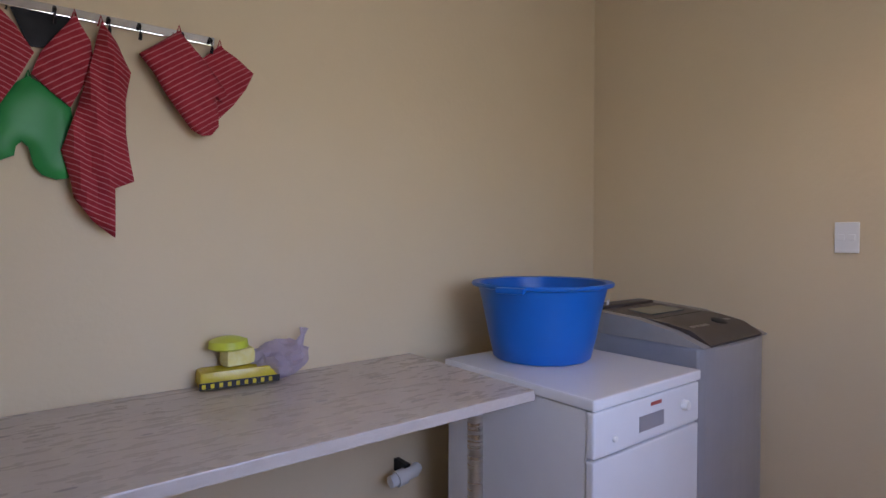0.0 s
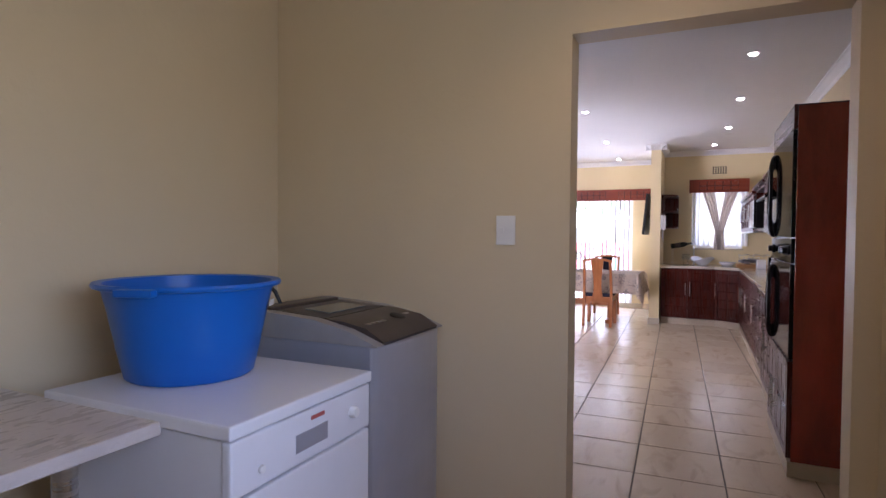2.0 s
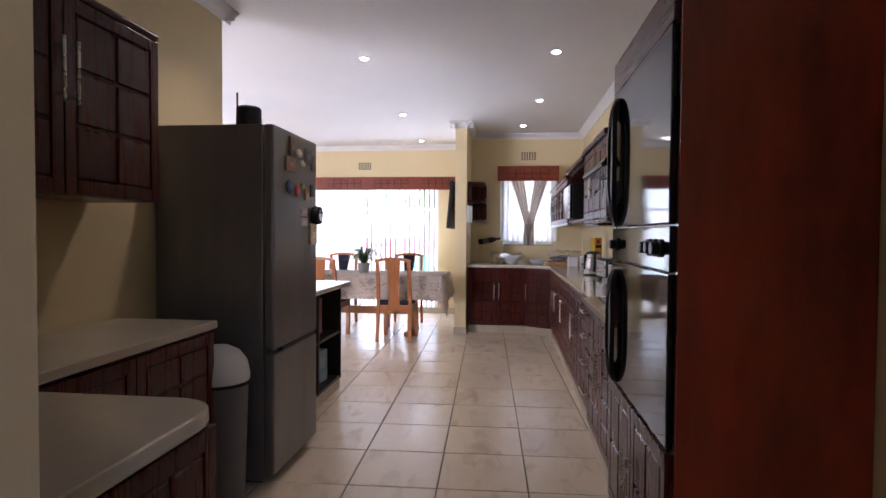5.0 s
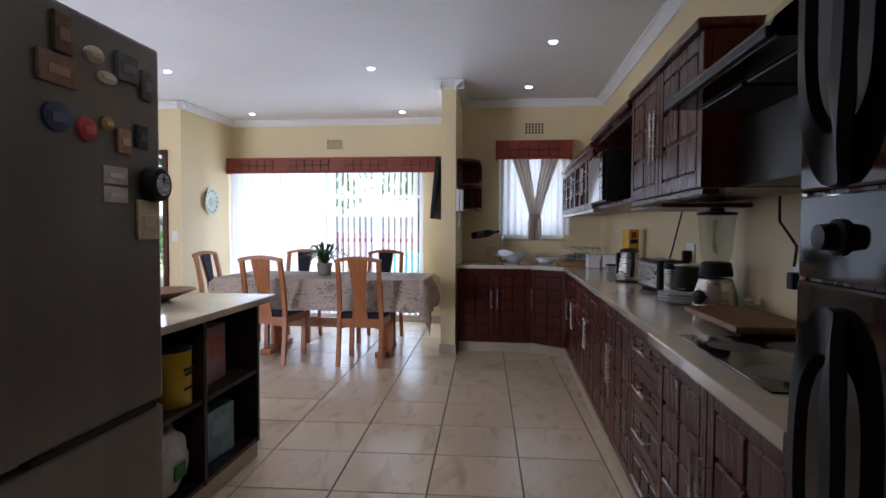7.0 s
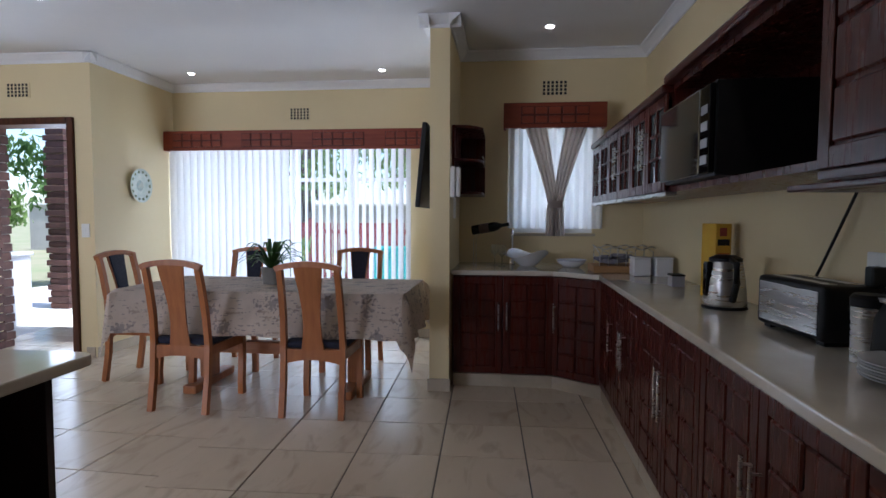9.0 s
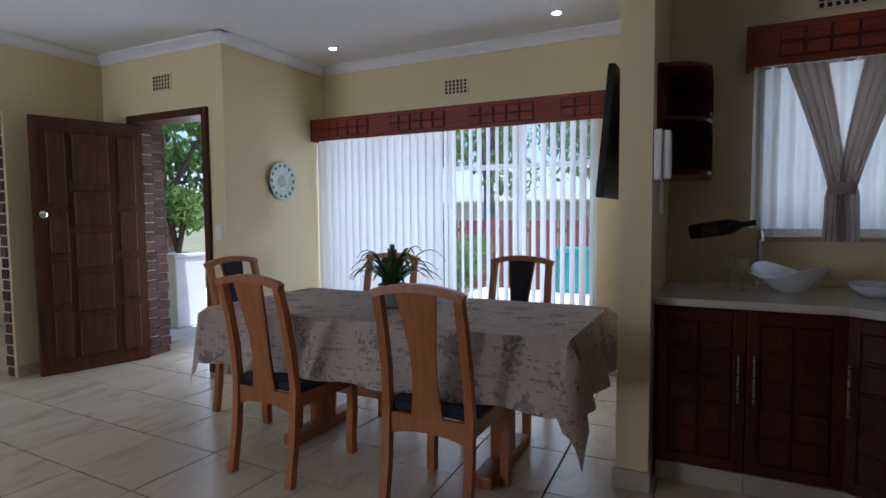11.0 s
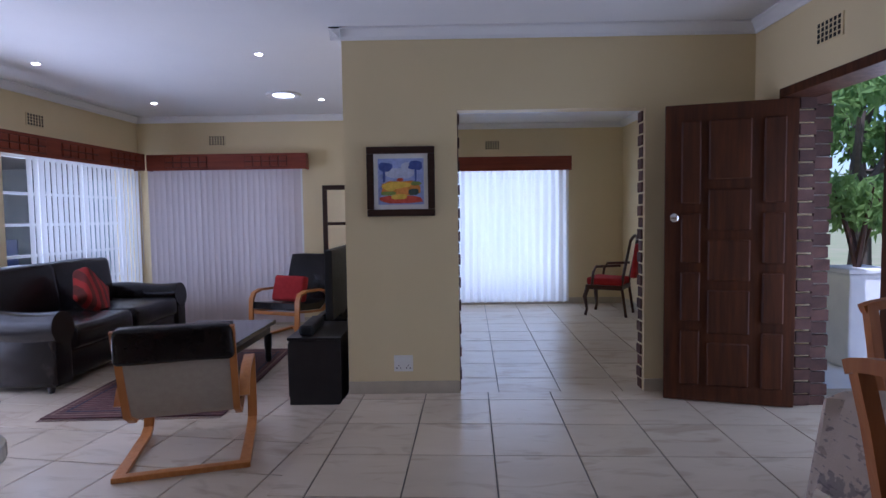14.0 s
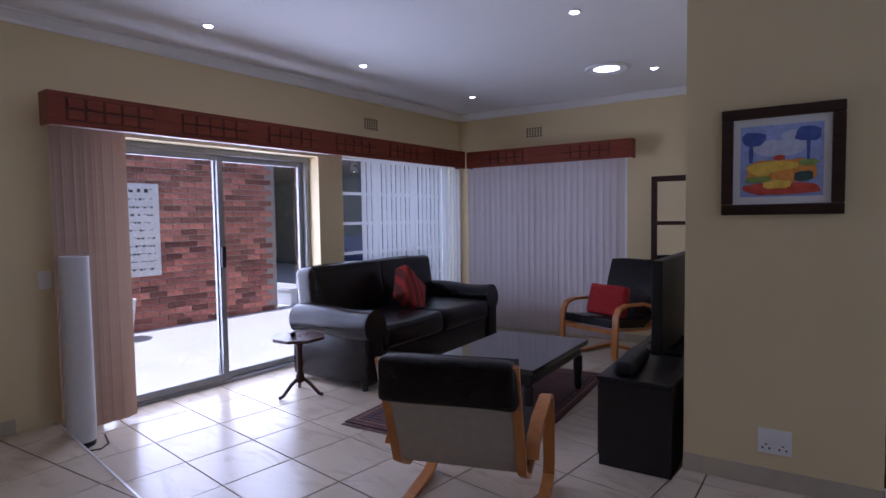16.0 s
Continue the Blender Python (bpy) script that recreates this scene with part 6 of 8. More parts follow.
pte = thing("wall_plate", "round painted ceramic plate hanging on the wall", "plate", (11.26, 4.338, 1.545), 0)
part("plate", lathe([(0.0005, 0.004), (0.10, 0.004), (0.16, 0.022), (0.165, 0.028), (0.158, 0.028), (0.10, 0.012), (0.0005, 0.010)], 48, (0, 0, 0), None, pose(0, 0, 0, 90, 0, 0)), mat("cream_glaze", (0.66, 0.68, 0.60), 0.2, (0.45, 0.55, 0.48), 16), pte, "", True)
for k in range(14):
    a = 2 * math.pi * k / 14
    part("rim_flower", lathe([(0.016, 0), (0.015, 0.003), (0.0005, 0.004)], 9, (0, 0, 0), None, pose(0.135 * math.cos(a), -0.0215, 0.135 * math.sin(a), 90, 0, 0)), mat("green_brown_glaze", (0.16, 0.20, 0.10), 0.3) if k == 0 else bpy.data.materials["green_brown_glaze"], pte)
part("centre_motif", lathe([(0.055, 0.0105), (0.05, 0.0125), (0.0005, 0.013)], 20, (0, 0, 0), None, pose(0, 0, 0, 90, 0, 0)), mat("blue_green_glaze", (0.28, 0.38, 0.36), 0.25, (0.5, 0.5, 0.4), 30), pte)
tv2 = thing("wall_television", "slim black television on a tilted wall bracket", "television", (10.66, 1.375, 1.63), 0)
part("screen", box(-0.46, 0.0, -0.31, 0.46, 0.035, 0.31, 0.006, None, pose(0, 0, 0, 5, 0, 0)), BLACKP, tv2)
part("display", box(-0.445, 0.0355, -0.295, 0.445, 0.0375, 0.295, 0, None, pose(0, 0, 0, 5, 0, 0)), BLACKG, tv2, "dark glossy display")
part("bracket", box(-0.05, -0.065, -0.05, 0.05, 0.002, 0.05, 0.004), BLACKP, tv2)

# front door
fd = tagged(new("door_1"), "dark wooden front door with carved panels, standing open", "door", "", "structure")
for q in ((10.62, 4.50, 0, 10.85, 4.555, 2.10), (10.62, 5.435, 0, 10.735, 5.455, 2.10), (10.62, 4.556, 2.04, 10.85, 5.434, 2.10)):
    part("door_frame", box(*q, 0.005), DOORW, fd)
lf = part("leaf", box(0, -0.022, 0.008, 0.80, 0.022, 2.03, 0.004), DOORW, fd)
lf.matrix_basis = pose(10.715, 5.40, 0, 0, 0, 163.5)
for x0, x1, zs in ((0.07, 0.20, ((0.12, 0.50), (0.56, 0.90), (0.96, 1.30), (1.36, 1.92))), (0.27, 0.53, ((0.12, 0.42), (0.48, 0.78), (0.84, 1.12), (1.18, 1.46), (1.52, 1.92))), (0.575, 0.70, ((0.12, 0.50), (0.56, 0.90), (0.96, 1.30), (1.36, 1.92)))):
    for z0, z1 in zs:
        part("panel", box(x0, 0.0215, z0, x1, 0.042, z1, 0.018, None, None, 1), DOORW, lf)
part("handle", lathe([(0.012, 0), (0.012, 0.03), (0.026, 0.04), (0.028, 0.055), (0.015, 0.065), (0.0005, 0.066)], 18, (0, 0, 0), None, pose(0.745, 0.022, 1.27, -90, 0, 0)), CHROME, lf, "silver round knob", True)

# picture on the wall by the opening
pc = thing("framed_painting", "framed bright landscape painting with orange fields and blue trees", "painting", (8.11, 5.80, 1.557), 0)
FRW = wood("dark_picture_frame", (0.055, 0.028, 0.018), (0.03, 0.015, 0.01), 0.35, 0, 4)
for q in ((-0.245, -0.032, 0.20, 0.245, 0, 0.25), (-0.245, -0.032, -0.25, 0.245, 0, -0.20), (-0.245, -0.032, -0.199, -0.195, 0, 0.199), (0.195, -0.032, -0.199, 0.245, 0, 0.199)):
    part("frame", box(*q, 0.006), FRW, pc)
part("mount", box(-0.196, -0.014, -0.2, 0.196, -0.002, 0.2), WHITEP, pc, "white mount")
PM = {k: mat("paint_" + k, c, 0.6, tuple(min(1, q * 1.35 + 0.04) for q in c), 30) for k, c in (("sky", (0.30, 0.36, 0.62)), ("cloud", (0.46, 0.49, 0.62)), ("blue", (0.05, 0.08, 0.30)), ("orange", (0.62, 0.24, 0.03)), ("yellow", (0.66, 0.44, 0.04)), ("red", (0.45, 0.05, 0.02)), ("dark", (0.03, 0.06, 0.05)), ("green", (0.20, 0.26, 0.05)))}


def daub(k, x0, z0, x1, z1, lift, seed, n=12):
    """One painted shape: an uneven patch."""
    r = random.Random(seed)
    cx, cz = (x0 + x1) / 2, (z0 + z1) / 2
    pts = []
    for i in range(n):
        a = 2 * math.pi * i / n
        q = 0.82 + 0.22 * r.random()
        sq = max(abs(math.cos(a)), abs(math.sin(a))) ** 0.7
        pts.append((cx + (x1 - x0) / 2 * math.cos(a) / sq * q, -(cz + (z1 - z0) / 2 * math.sin(a) / sq * q)))
    part("paint_patch", prism(pts, 0.0, 0.0008, None, pose(0, -0.0145 - lift, 0, -90, 0, 0) @ Matrix.Diagonal((1, 1, -1, 1))), PM[k], pc)


part("canvas", box(-0.165, -0.0155, -0.165, 0.165, -0.0142, 0.165), PM["sky"], pc)
for i, a in enumerate((("cloud", -0.12, 0.02, 0.10, 0.10), ("cloud", 0.0, 0.08, 0.15, 0.14), ("blue", -0.16, 0.07, -0.06, 0.14), ("blue", 0.05, 0.08, 0.16, 0.15), ("blue", -0.13, -0.01, -0.11, 0.09), ("blue", 0.10, -0.01, 0.115, 0.10),
                      ("cloud", -0.05, 0.03, 0.06, 0.06), ("orange", -0.16, -0.11, 0.16, 0.01), ("yellow", -0.14, -0.07, 0.08, 0.0), ("orange", -0.05, -0.10, 0.15, -0.04), ("red", -0.16, -0.16, 0.16, -0.10), ("green", -0.15, -0.10, -0.03, -0.07),
                      ("dark", 0.05, -0.10, 0.13, -0.05), ("yellow", -0.08, -0.13, 0.05, -0.09), ("red", -0.03, 0.0, 0.02, 0.025), ("green", 0.07, -0.03, 0.15, 0.0))):
    daub(*a, 0.0012 + 0.001 * i * 0.5, i)

# ---- lounge ----
askew(lattice_pelmet("window_pelmet", "long red-brown wooden pelmet over the sliding door", 4.42, pose(4.69, 4.33, 1.925, 0, 0, 90), 0.205, 6))
lattice_pelmet("window_pelmet", "red-brown wooden pelmet over the lounge window", 2.02, pose(4.645, 8.80, 1.93, 0, 0, 0), 0.20, 2)
sl = askew(tagged(new("door_2"), "aluminium sliding glass door to the courtyard", "sliding door", "", "structure"))
for q in ((4.18, 4.67, LOW, 4.26, 4.72, 1.93), (4.18, 6.62, LOW, 4.26, 6.67, 1.93), (4.18, 4.72, 1.88, 4.26, 6.62, 1.93), (4.18, 4.72, LOW, 4.26, 6.62, LOW + 0.03)):
    part("door_frame", box(*q, 0.004), ALU, sl)
for y0, y1, x0 in ((5.68, 6.62, 4.185), (4.82, 5.74, 4.225)):
    sash = part("sash", box(x0, y0, LOW + 0.032, x0 + 0.03, y0 + 0.05, 1.878, 0.003), ALU, sl)
    part("stile", box(x0, y1 - 0.05, LOW + 0.032, x0 + 0.03, y1, 1.878, 0.003), ALU, sash)
    part("rail", box(x0, y0 + 0.051, LOW + 0.032, x0 + 0.03, y1 - 0.051, LOW + 0.09, 0.003), ALU, sash)
    part("rail", box(x0, y0 + 0.051, 1.83, x0 + 0.03, y1 - 0.051, 1.878, 0.003), ALU, sash)
    pn = part("pane", box(x0 + 0.013, y0 + 0.05, LOW + 0.09, x0 + 0.017, y1 - 0.05, 1.83), GLASS, sash)
    pn.visible_shadow = False
part("latch", box(4.256, 5.695, 0.92, 4.285, 5.73, 1.10, 0.006), BLACKP, sl, "black pull latch")
w3 = askew(tagged(new("window_3"), "lounge window with steel bars behind blinds", "window", "", "structure"))
for y in (6.98, 7.60, 8.23, 8.87):
    part("window_frame", box(4.22, y, 0.3, 4.26, y + 0.05, 2.0, 0.003), WHITE, w3)
for z in (0.3, 0.62, 0.94, 1.26, 1.58, 1.95):
    part("window_frame", box(4.225, 7.031, z, 4.255, 8.869, z + 0.03 + 0.02 * (z in (0.3, 1.95)), 0.002), WHITE, w3)
pn = part("pane", box(4.238, 7.02, 0.33, 4.242, 8.88, 1.96), GLASS, w3)
pn.visible_shadow = False
w4 = tagged(new("window_4"), "lounge end window behind drawn blinds", "window", "", "structure")
for x in (4.55, 5.52, 6.50):
    part("window_frame", box(x, 9.12, 0.3, x + 0.05, 9.16, 2.03, 0.003), WHITE, w4)
for z in (0.3, 1.55, 1.98):
    part("window_frame", box(4.601, 9.125, z, 6.499, 9.155, z + 0.05, 0.002), WHITE, w4)
pn = part("pane", box(4.6, 9.138, 0.35, 6.5, 9.142, 1.98), GLASS, w4)
pn.visible_shadow = False


def slat_row(parent, a0, a1, step, z0, z1, axis, at, ang, material, wide=0.089):
    n = int((a1 - a0) / step)
    me = None
    for i in range(n + 1):
        a = a0 + step * i
        if me is None:
            b = bmesh.new()
            rows = [[b.verts.new((s * wide / 2, 0.006 * math.cos(s * 1.5), z)) for s in (-1, -0.5, 0, 0.5, 1)] for z in (z0, (z0 + z1) / 2, z1)]
            for r0, r1 in zip(rows, rows[1:]):
                for q in range(4):
                    b.faces.new((r0[q], r0[q + 1], r1[q + 1], r1[q]))
            o = part("slat", b, material, parent, "", True)
            me = o.data
        else:
            o = new("slat", me)
            o.parent = parent
        wob = 3 * math.sin(i * 2.3)
        o.matrix_basis = pose(a, at, 0, 0, 0, ang + wob) if axis == "x" else pose(at, a, 0, 0, 0, 90 + ang + wob)
        o.visible_shadow = False


LILAC = sheer("pale_lilac_blind_cloth", (0.64, 0.56, 0.56), 0.4)
vb2 = askew(thing("vertical_blinds", "white vertical blinds glowing with daylight", "blinds", (0, 0, 0)))
part("head_rail", box(4.50, 6.98, 1.955, 4.54, 8.82, 1.985, 0.003), WHITE, vb2)
slat_row(vb2, 7.16, 8.84, 0.076, LOW + 0.06, 1.95, "y", 4.52, 12, BLINDV)
vb3 = thing("vertical_blinds", "closed pale lilac vertical blinds", "blinds", (0, 0, 0))
part("head_rail", box(4.60, 8.90, 1.955, 6.62, 8.94, 1.985, 0.003), WHITE, vb3)
slat_row(vb3, 4.64, 6.58, 0.075, LOW + 0.05, 1.95, "x", 8.92, 10, LILAC)
vb4 = askew(thing("vertical_blinds", "beige vertical blinds stacked beside the sliding door", "blinds", (0, 0, 0)))
part("head_rail", box(4.49, 4.46, 1.945, 4.53, 6.8, 1.975, 0.003), WHITE, vb4)
slat_row(vb4, 4.42, 4.83, 0.022, LOW + 0.03, 1.94, "y", 4.51, 30, BEIGEB, 0.10)
part("wand", tube([(4.60, 8.78, 1.9), (4.60, 8.78, 0.75)], 0.004, 6), WHITE, vb2)

# sofa; it faces +x
so = thing("leather_sofa", "dark brown leather three-seat sofa with rolled arms", "sofa", (4.60, 5.86, 0))
L = 2.15
part("base", box(0.06, 0.12, 0.07, 0.86, L - 0.12, 0.30, 0.03, None, None, 3), LEATHER, so, "", True)


def pillowy(x0, y0, z0, x1, y1, z1, puff=0.02, m=None):
    b = box(x0, y0, z0, x1, y1, z1, min(x1 - x0, y1 - y0, z1 - z0) * 0.36, None, None, 4)
    bmesh.ops.subdivide_edges(b, edges=[e for e in b.edges if e.calc_length() > 0.15], cuts=4, use_grid_fill=True)
    c = Vector(((x0 + x1) / 2, (y0 + y1) / 2, (z0 + z1) / 2))
    for v in b.verts:
        d = v.co - c
        q = 1 - max(abs(d.x) / (x1 - x0), abs(d.y) / (y1 - y0)) * 1.4
        v.co.z += math.copysign(puff * max(0, q), d.z)
        v.co += Vector((noise.noise(v.co * 6), noise.noise(v.co * 6 + Vector((5, 0, 0))), noise.noise(v.co * 7 + Vector((0, 5, 0))))) * 0.009
    if m is not None:
        bmesh.ops.transform(b, matrix=m, verts=b.verts)
    return b


for y0, y1 in ((0.24, L / 2 - 0.004), (L / 2 + 0.004, L - 0.24)):
    part("seat_cushion", pillowy(0.18, y0, 0.29, 0.90, y1, 0.47, 0.025), LEATHER, so, "", True)
    part("back_cushion", pillowy(0.0, y0 - 0.06, 0.36, 0.24, y1 + 0.06, 0.90, 0.02, pose(0.02, 0, 0, 0, -7, 0)), LEATHER, so, "", True)
for y in (0.0, L - 0.26):
    b = box(0.06, y + 0.03, 0.05, 0.88, y + 0.23, 0.46, 0.03, None, None, 3)
    tube([(0.06 + 0.82 * k / 8, y + 0.13, 0.49 + 0.012 * math.sin(k * 0.8)) for k in range(9)], 0.13, 18, b)
    part("arm", b, LEATHER, so, "rolled leather arm", True)
for x in (0.10, 0.80):
    for y in (0.08, L - 0.12):
        part("foot", lathe([(0.0005, 0), (0.022, 0), (0.03, 0.05), (0.0005, 0.051)], 12, (x, y, 0)), BLACKW, so)
CUSH = bands(mat("red_brown_patch_fabric", (0.22, 0.025, 0.022), 0.85, (0.09, 0.03, 0.02), 6, 0.3, 200), (0.42, 0.03, 0.025), 3.2, "Y", 0.5, 0.9, (0, 0, 20), 1)
sc = thing("scatter_cushion", "red and brown patched cushion on the sofa", "cushion", (5.04, 7.03, 0.43), 0)
part("cushion", pillowy(-0.19, -0.19, -0.06, 0.19, 0.19, 0.06, 0.035, pose(0, 0, 0.19, 0, 68, 12) @ pose(0, 0, 0, 0, 0, 45)), CUSH, sc, "", True)
part("piping", tube([(0, 0.02, 0.19), (0.001, 0.021, 0.191)], 0.002, 4), CUSH, sc)

st = thing("side_table", "small octagonal dark wooden side table on a tripod", "side table", (5.04, 5.62, 0))
DKW = wood("dark_turned_wood", (0.075, 0.032, 0.020), (0.04, 0.017, 0.011), 0.35, 2, 3)
part("top", prism([(0.20 * math.cos(radians(22.5 + 45 * i)), 0.20 * math.sin(radians(22.5 + 45 * i))) for i in range(8)], 0.425, 0.448, None, None, 0.006), DKW, st)
part("stem", lathe([(0.0005, 0.10), (0.03, 0.10), (0.034, 0.14), (0.02, 0.18), (0.026, 0.24), (0.018, 0.30), (0.022, 0.36), (0.04, 0.42), (0.0005, 0.424)], 20), DKW, st, "turned stem", True)
for k in range(3):
    a = radians(120 * k + 20)
    part("leg", tube([(0.02 * math.cos(a), 0.02 * math.sin(a), 0.13), (0.08 * math.cos(a), 0.08 * math.sin(a), 0.09), (0.15 * math.cos(a), 0.15 * math.sin(a), 0.02), (0.18 * math.cos(a), 0.18 * math.sin(a), 0.014)], 0.014, 8), DKW, st, "", True)
gj = thing("small_jar", "tiny dark glass jar on the side table", "jar", (5.02, 5.58, 0.449))
part("jar", lathe([(0.0005, 0), (0.02, 0), (0.022, 0.03), (0.0005, 0.031)], 16), BLACKG, gj, "", True)
part("jar_lid", lathe([(0.016, 0.0312), (0.017, 0.042), (0.0005, 0.043)], 16), STEEL, gj)

ct = thing("coffee_table", "low black coffee table with a glossy top", "coffee table", (0, 0, 0))
part("top", box(6.13, 5.82, 0.345, 6.85, 6.84, 0.382, 0.006), mat("gloss_black_top", (0.014, 0.013, 0.014), 0.09, (0.018, 0.016, 0.016), 6, coat=0.5), ct)
part("apron", box(6.17, 5.87, 0.27, 6.81, 6.79, 0.344, 0.004), BLACKW, ct)
for x in (6.19, 6.79):
    for y in (5.88, 6.78):
        part("leg", lathe([(0.0005, 0.012), (0.022, 0.012), (0.03, 0.05), (0.026, 0.10), (0.034, 0.16), (0.034, 0.268), (0.0005, 0.269)], 14, (x, y, 0)), BLACKW, ct, "turned leg", True)

rug = thing("persian_rug", "dark red patterned rug with a fringe", "rug", (6.30, 6.30, 0), 2)
RUGM = mat("dark_red_rug_pile", (0.10, 0.022, 0.020), 0.95, (0.045, 0.016, 0.018), 7, 0.5, 160)
bands(RUGM, (0.20, 0.12, 0.09), 7.5, "Y", 0.14, 0.7, (0, 0, 0), 1.5)
part("carpet", box(-0.60, -0.92, 0.001, 0.60, 0.95, 0.010, 0.003), RUGM, rug)
for k, (q, c) in enumerate(((0.56, (0.22, 0.13, 0.09)), (0.50, (0.03, 0.025, 0.05)))):
    m = mat("rug_border_%s" % ("pale" if k == 0 else "dark"), c, 0.95, tuple(v * 0.6 for v in c), 30)
    for s in (-1, 1):
        part("border", box(s * q - 0.008, -0.87 + k * 0.06, 0.0102, s * q + 0.008, 0.90 - k * 0.06, 0.0112), m, rug)
        part("border", box(-q, s * (0.86 - k * 0.06) - 0.008, 0.0104, q, s * (0.86 - k * 0.06) + 0.008, 0.0114), m, rug)
b = bmesh.new()
for i in range(60):
    x = -0.59 + 0.02 * i
    for s in (-1, 1):
        y0 = 0.95 if s > 0 else -0.92
        box(x - 0.004, min(y0, y0 + s * 0.045), 0.001, x + 0.004, max(y0, y0 + s * 0.045), 0.004, 0, b)
tagged(part("fringe", b, mat("rug_fringe", (0.16, 0.09, 0.08), 0.95), rug, "short fringe"), kind="stuff")


def bent_armchair(label, at, rz, red=True):
    """Bentwood cantilever chair; it faces +y, feet at z = 0."""
    c = thing("bentwood_armchair", label, "armchair", at, rz, "bentwood armchairs")
    for s in (-1, 1):
        x = s * 0.30
        part("side_frame", strip([(x, -0.30, 0.02), (x, 0.0, 0.018), (x, 0.26, 0.02), (x, 0.34, 0.05), (x, 0.37, 0.13), (x, 0.36, 0.32), (x, 0.35, 0.46), (x, 0.31, 0.53), (x, 0.22, 0.555), (x, -0.05, 0.545), (x, -0.17, 0.50), (x, -0.22, 0.42)], 0.055, 0.024, (1, 0, 0)), BENT, c, "bent laminated side frame", True)
        part("seat_rail", strip([(x * 0.88, 0.34, 0.34), (x * 0.88, 0.10, 0.31), (x * 0.88, -0.14, 0.29), (x * 0.88, -0.24, 0.36), (x * 0.88, -0.30, 0.55), (x * 0.88, -0.36, 0.75), (x * 0.88, -0.41, 0.92)], 0.035, 0.022, (1, 0, 0)), BENT, c, "", True)
    part("rear_foot_bar", box(-0.328, -0.335, 0.0, 0.328, -0.285, 0.034, 0.006), BENT, c)
    part("front_bar", box(-0.27, 0.335, 0.30, 0.27, 0.36, 0.34, 0.005), BENT, c)
    sling = [(0, 0.33, 0.365), (0, 0.10, 0.335), (0, -0.12, 0.315), (0, -0.215, 0.37), (0, -0.285, 0.56), (0, -0.345, 0.75), (0, -0.39, 0.88)]
    part("back_cloth", strip([(p[0], p[1] - 0.018, p[2] - 0.006) for p in sling], 0.49, 0.012, (1, 0, 0)), mat("natural_canvas", (0.42, 0.37, 0.30), 0.9, (0.38, 0.33, 0.27), 30, 0.3, 220), c, "pale canvas back cover", True)
    part("pad", strip([(p[0], p[1] + 0.035, p[2] + 0.035) for p in sling], 0.53, 0.075, (1, 0, 0)), LEATHER, c, "dark padded seat and back", True)
    part("head_roll", pillowy(-0.275, -0.43, 0.72, 0.275, -0.335, 0.93, 0.0), LEATHER, c, "dark head cushion folded over the back", True)
    for o in c.children:
        o.data.transform(Matrix.Diagonal((1, 1, 0.84, 1)))
    return c


bent_armchair("bentwood armchair with dark cushions, its canvas back turned outward", (6.98, 4.86, 0), 16)
far_chair = bent_armchair("bentwood armchair with dark cushions beside the mirror", (6.72, 7.95, 0), 158)
for o in far_chair.children:
    o.data.transform(Matrix.Diagonal((1, 1, 1.14, 1)))
rc = thing("scatter_cushion", "plain red cushion on the armchair", "cushion", (6.72, 7.82, 0.375), 158)
part("cushion", pillowy(-0.2, -0.05, -0.13, 0.2, 0.05, 0.15, 0.0, pose(0, 0.02, 0.16, 14, 0, 0)), REDF, rc, "", True)
part("seam", tube([(-0.18, 0.02, 0.05), (-0.18, 0.02, 0.25)], 0.004, 5), REDF, rc)

ts2 = thing("tv_stand", "low black television stand", "tv stand", (7.32, 5.60, 0))
part("body", box(0, 0, 0.0, 0.365, 1.55, 0.455, 0.006), BLACKW, ts2)
part("top", box(-0.008, -0.008, 0.456, 0.368, 1.56, 0.476, 0.004), BLACKW, ts2)
for i in range(3):
    part("drawer_front", box(-0.012, 0.02 + 0.51 * i, 0.05, -0.0005, 0.50 + 0.51 * i, 0.43, 0.004), BLACKW, ts2)
t2 = thing("television", "black flat-screen television on a stand", "television", (7.52, 6.50, 0.477))
part("screen", box(-0.03, -0.48, 0.04, 0.03, 0.48, 0.58, 0.008), BLACKP, t2)
part("display", box(-0.0325, -0.46, 0.06, -0.0305, 0.46, 0.56), BLACKG, t2)
part("stand_foot", prism([(-0.14, -0.28), (0.10, -0.3), (0.12, 0.3), (-0.14, 0.28)], 0.0, 0.018, None, None, 0.006), BLACKG, t2)
part("stand_neck", box(-0.02, -0.08, 0.019, 0.02, 0.08, 0.039, 0.004), BLACKP, t2)
sk = thing("soundbar", "long black soundbar lying on the tv stand", "soundbar", (7.43, 5.85, 0.477), 2)
part("bar", box(-0.05, -0.22, 0, 0.05, 0.22, 0.075, 0.025, None, None, 3), BLACKP, sk, "", True)
part("grille", box(-0.0525, -0.2, 0.015, -0.0502, 0.2, 0.06), LEATHER, sk)

mr_ = thing("wall_mirror", "tall mirror in a dark wooden frame", "mirror", (7.20, 9.048, 1.11), 0)
for q in ((-0.39, -0.03, 0.56, 0.39, 0, 0.62), (-0.39, -0.03, -0.62, 0.39, 0, -0.56), (-0.39, -0.03, -0.559, -0.33, 0, 0.559), (0.33, -0.03, -0.559, 0.39, 0, 0.559), (-0.329, -0.026, 0.10, 0.329, -0.008, 0.14)):
    part("frame", box(*q, 0.005), FRW, mr_)
part("mirror_glass", box(-0.335, -0.014, -0.565, 0.335, -0.006, 0.565), MIRROR, mr_)
lp = thing("floor_lamp", "white paper cylinder floor lamp, unlit", "floor lamp", (4.64, 4.28, 0))
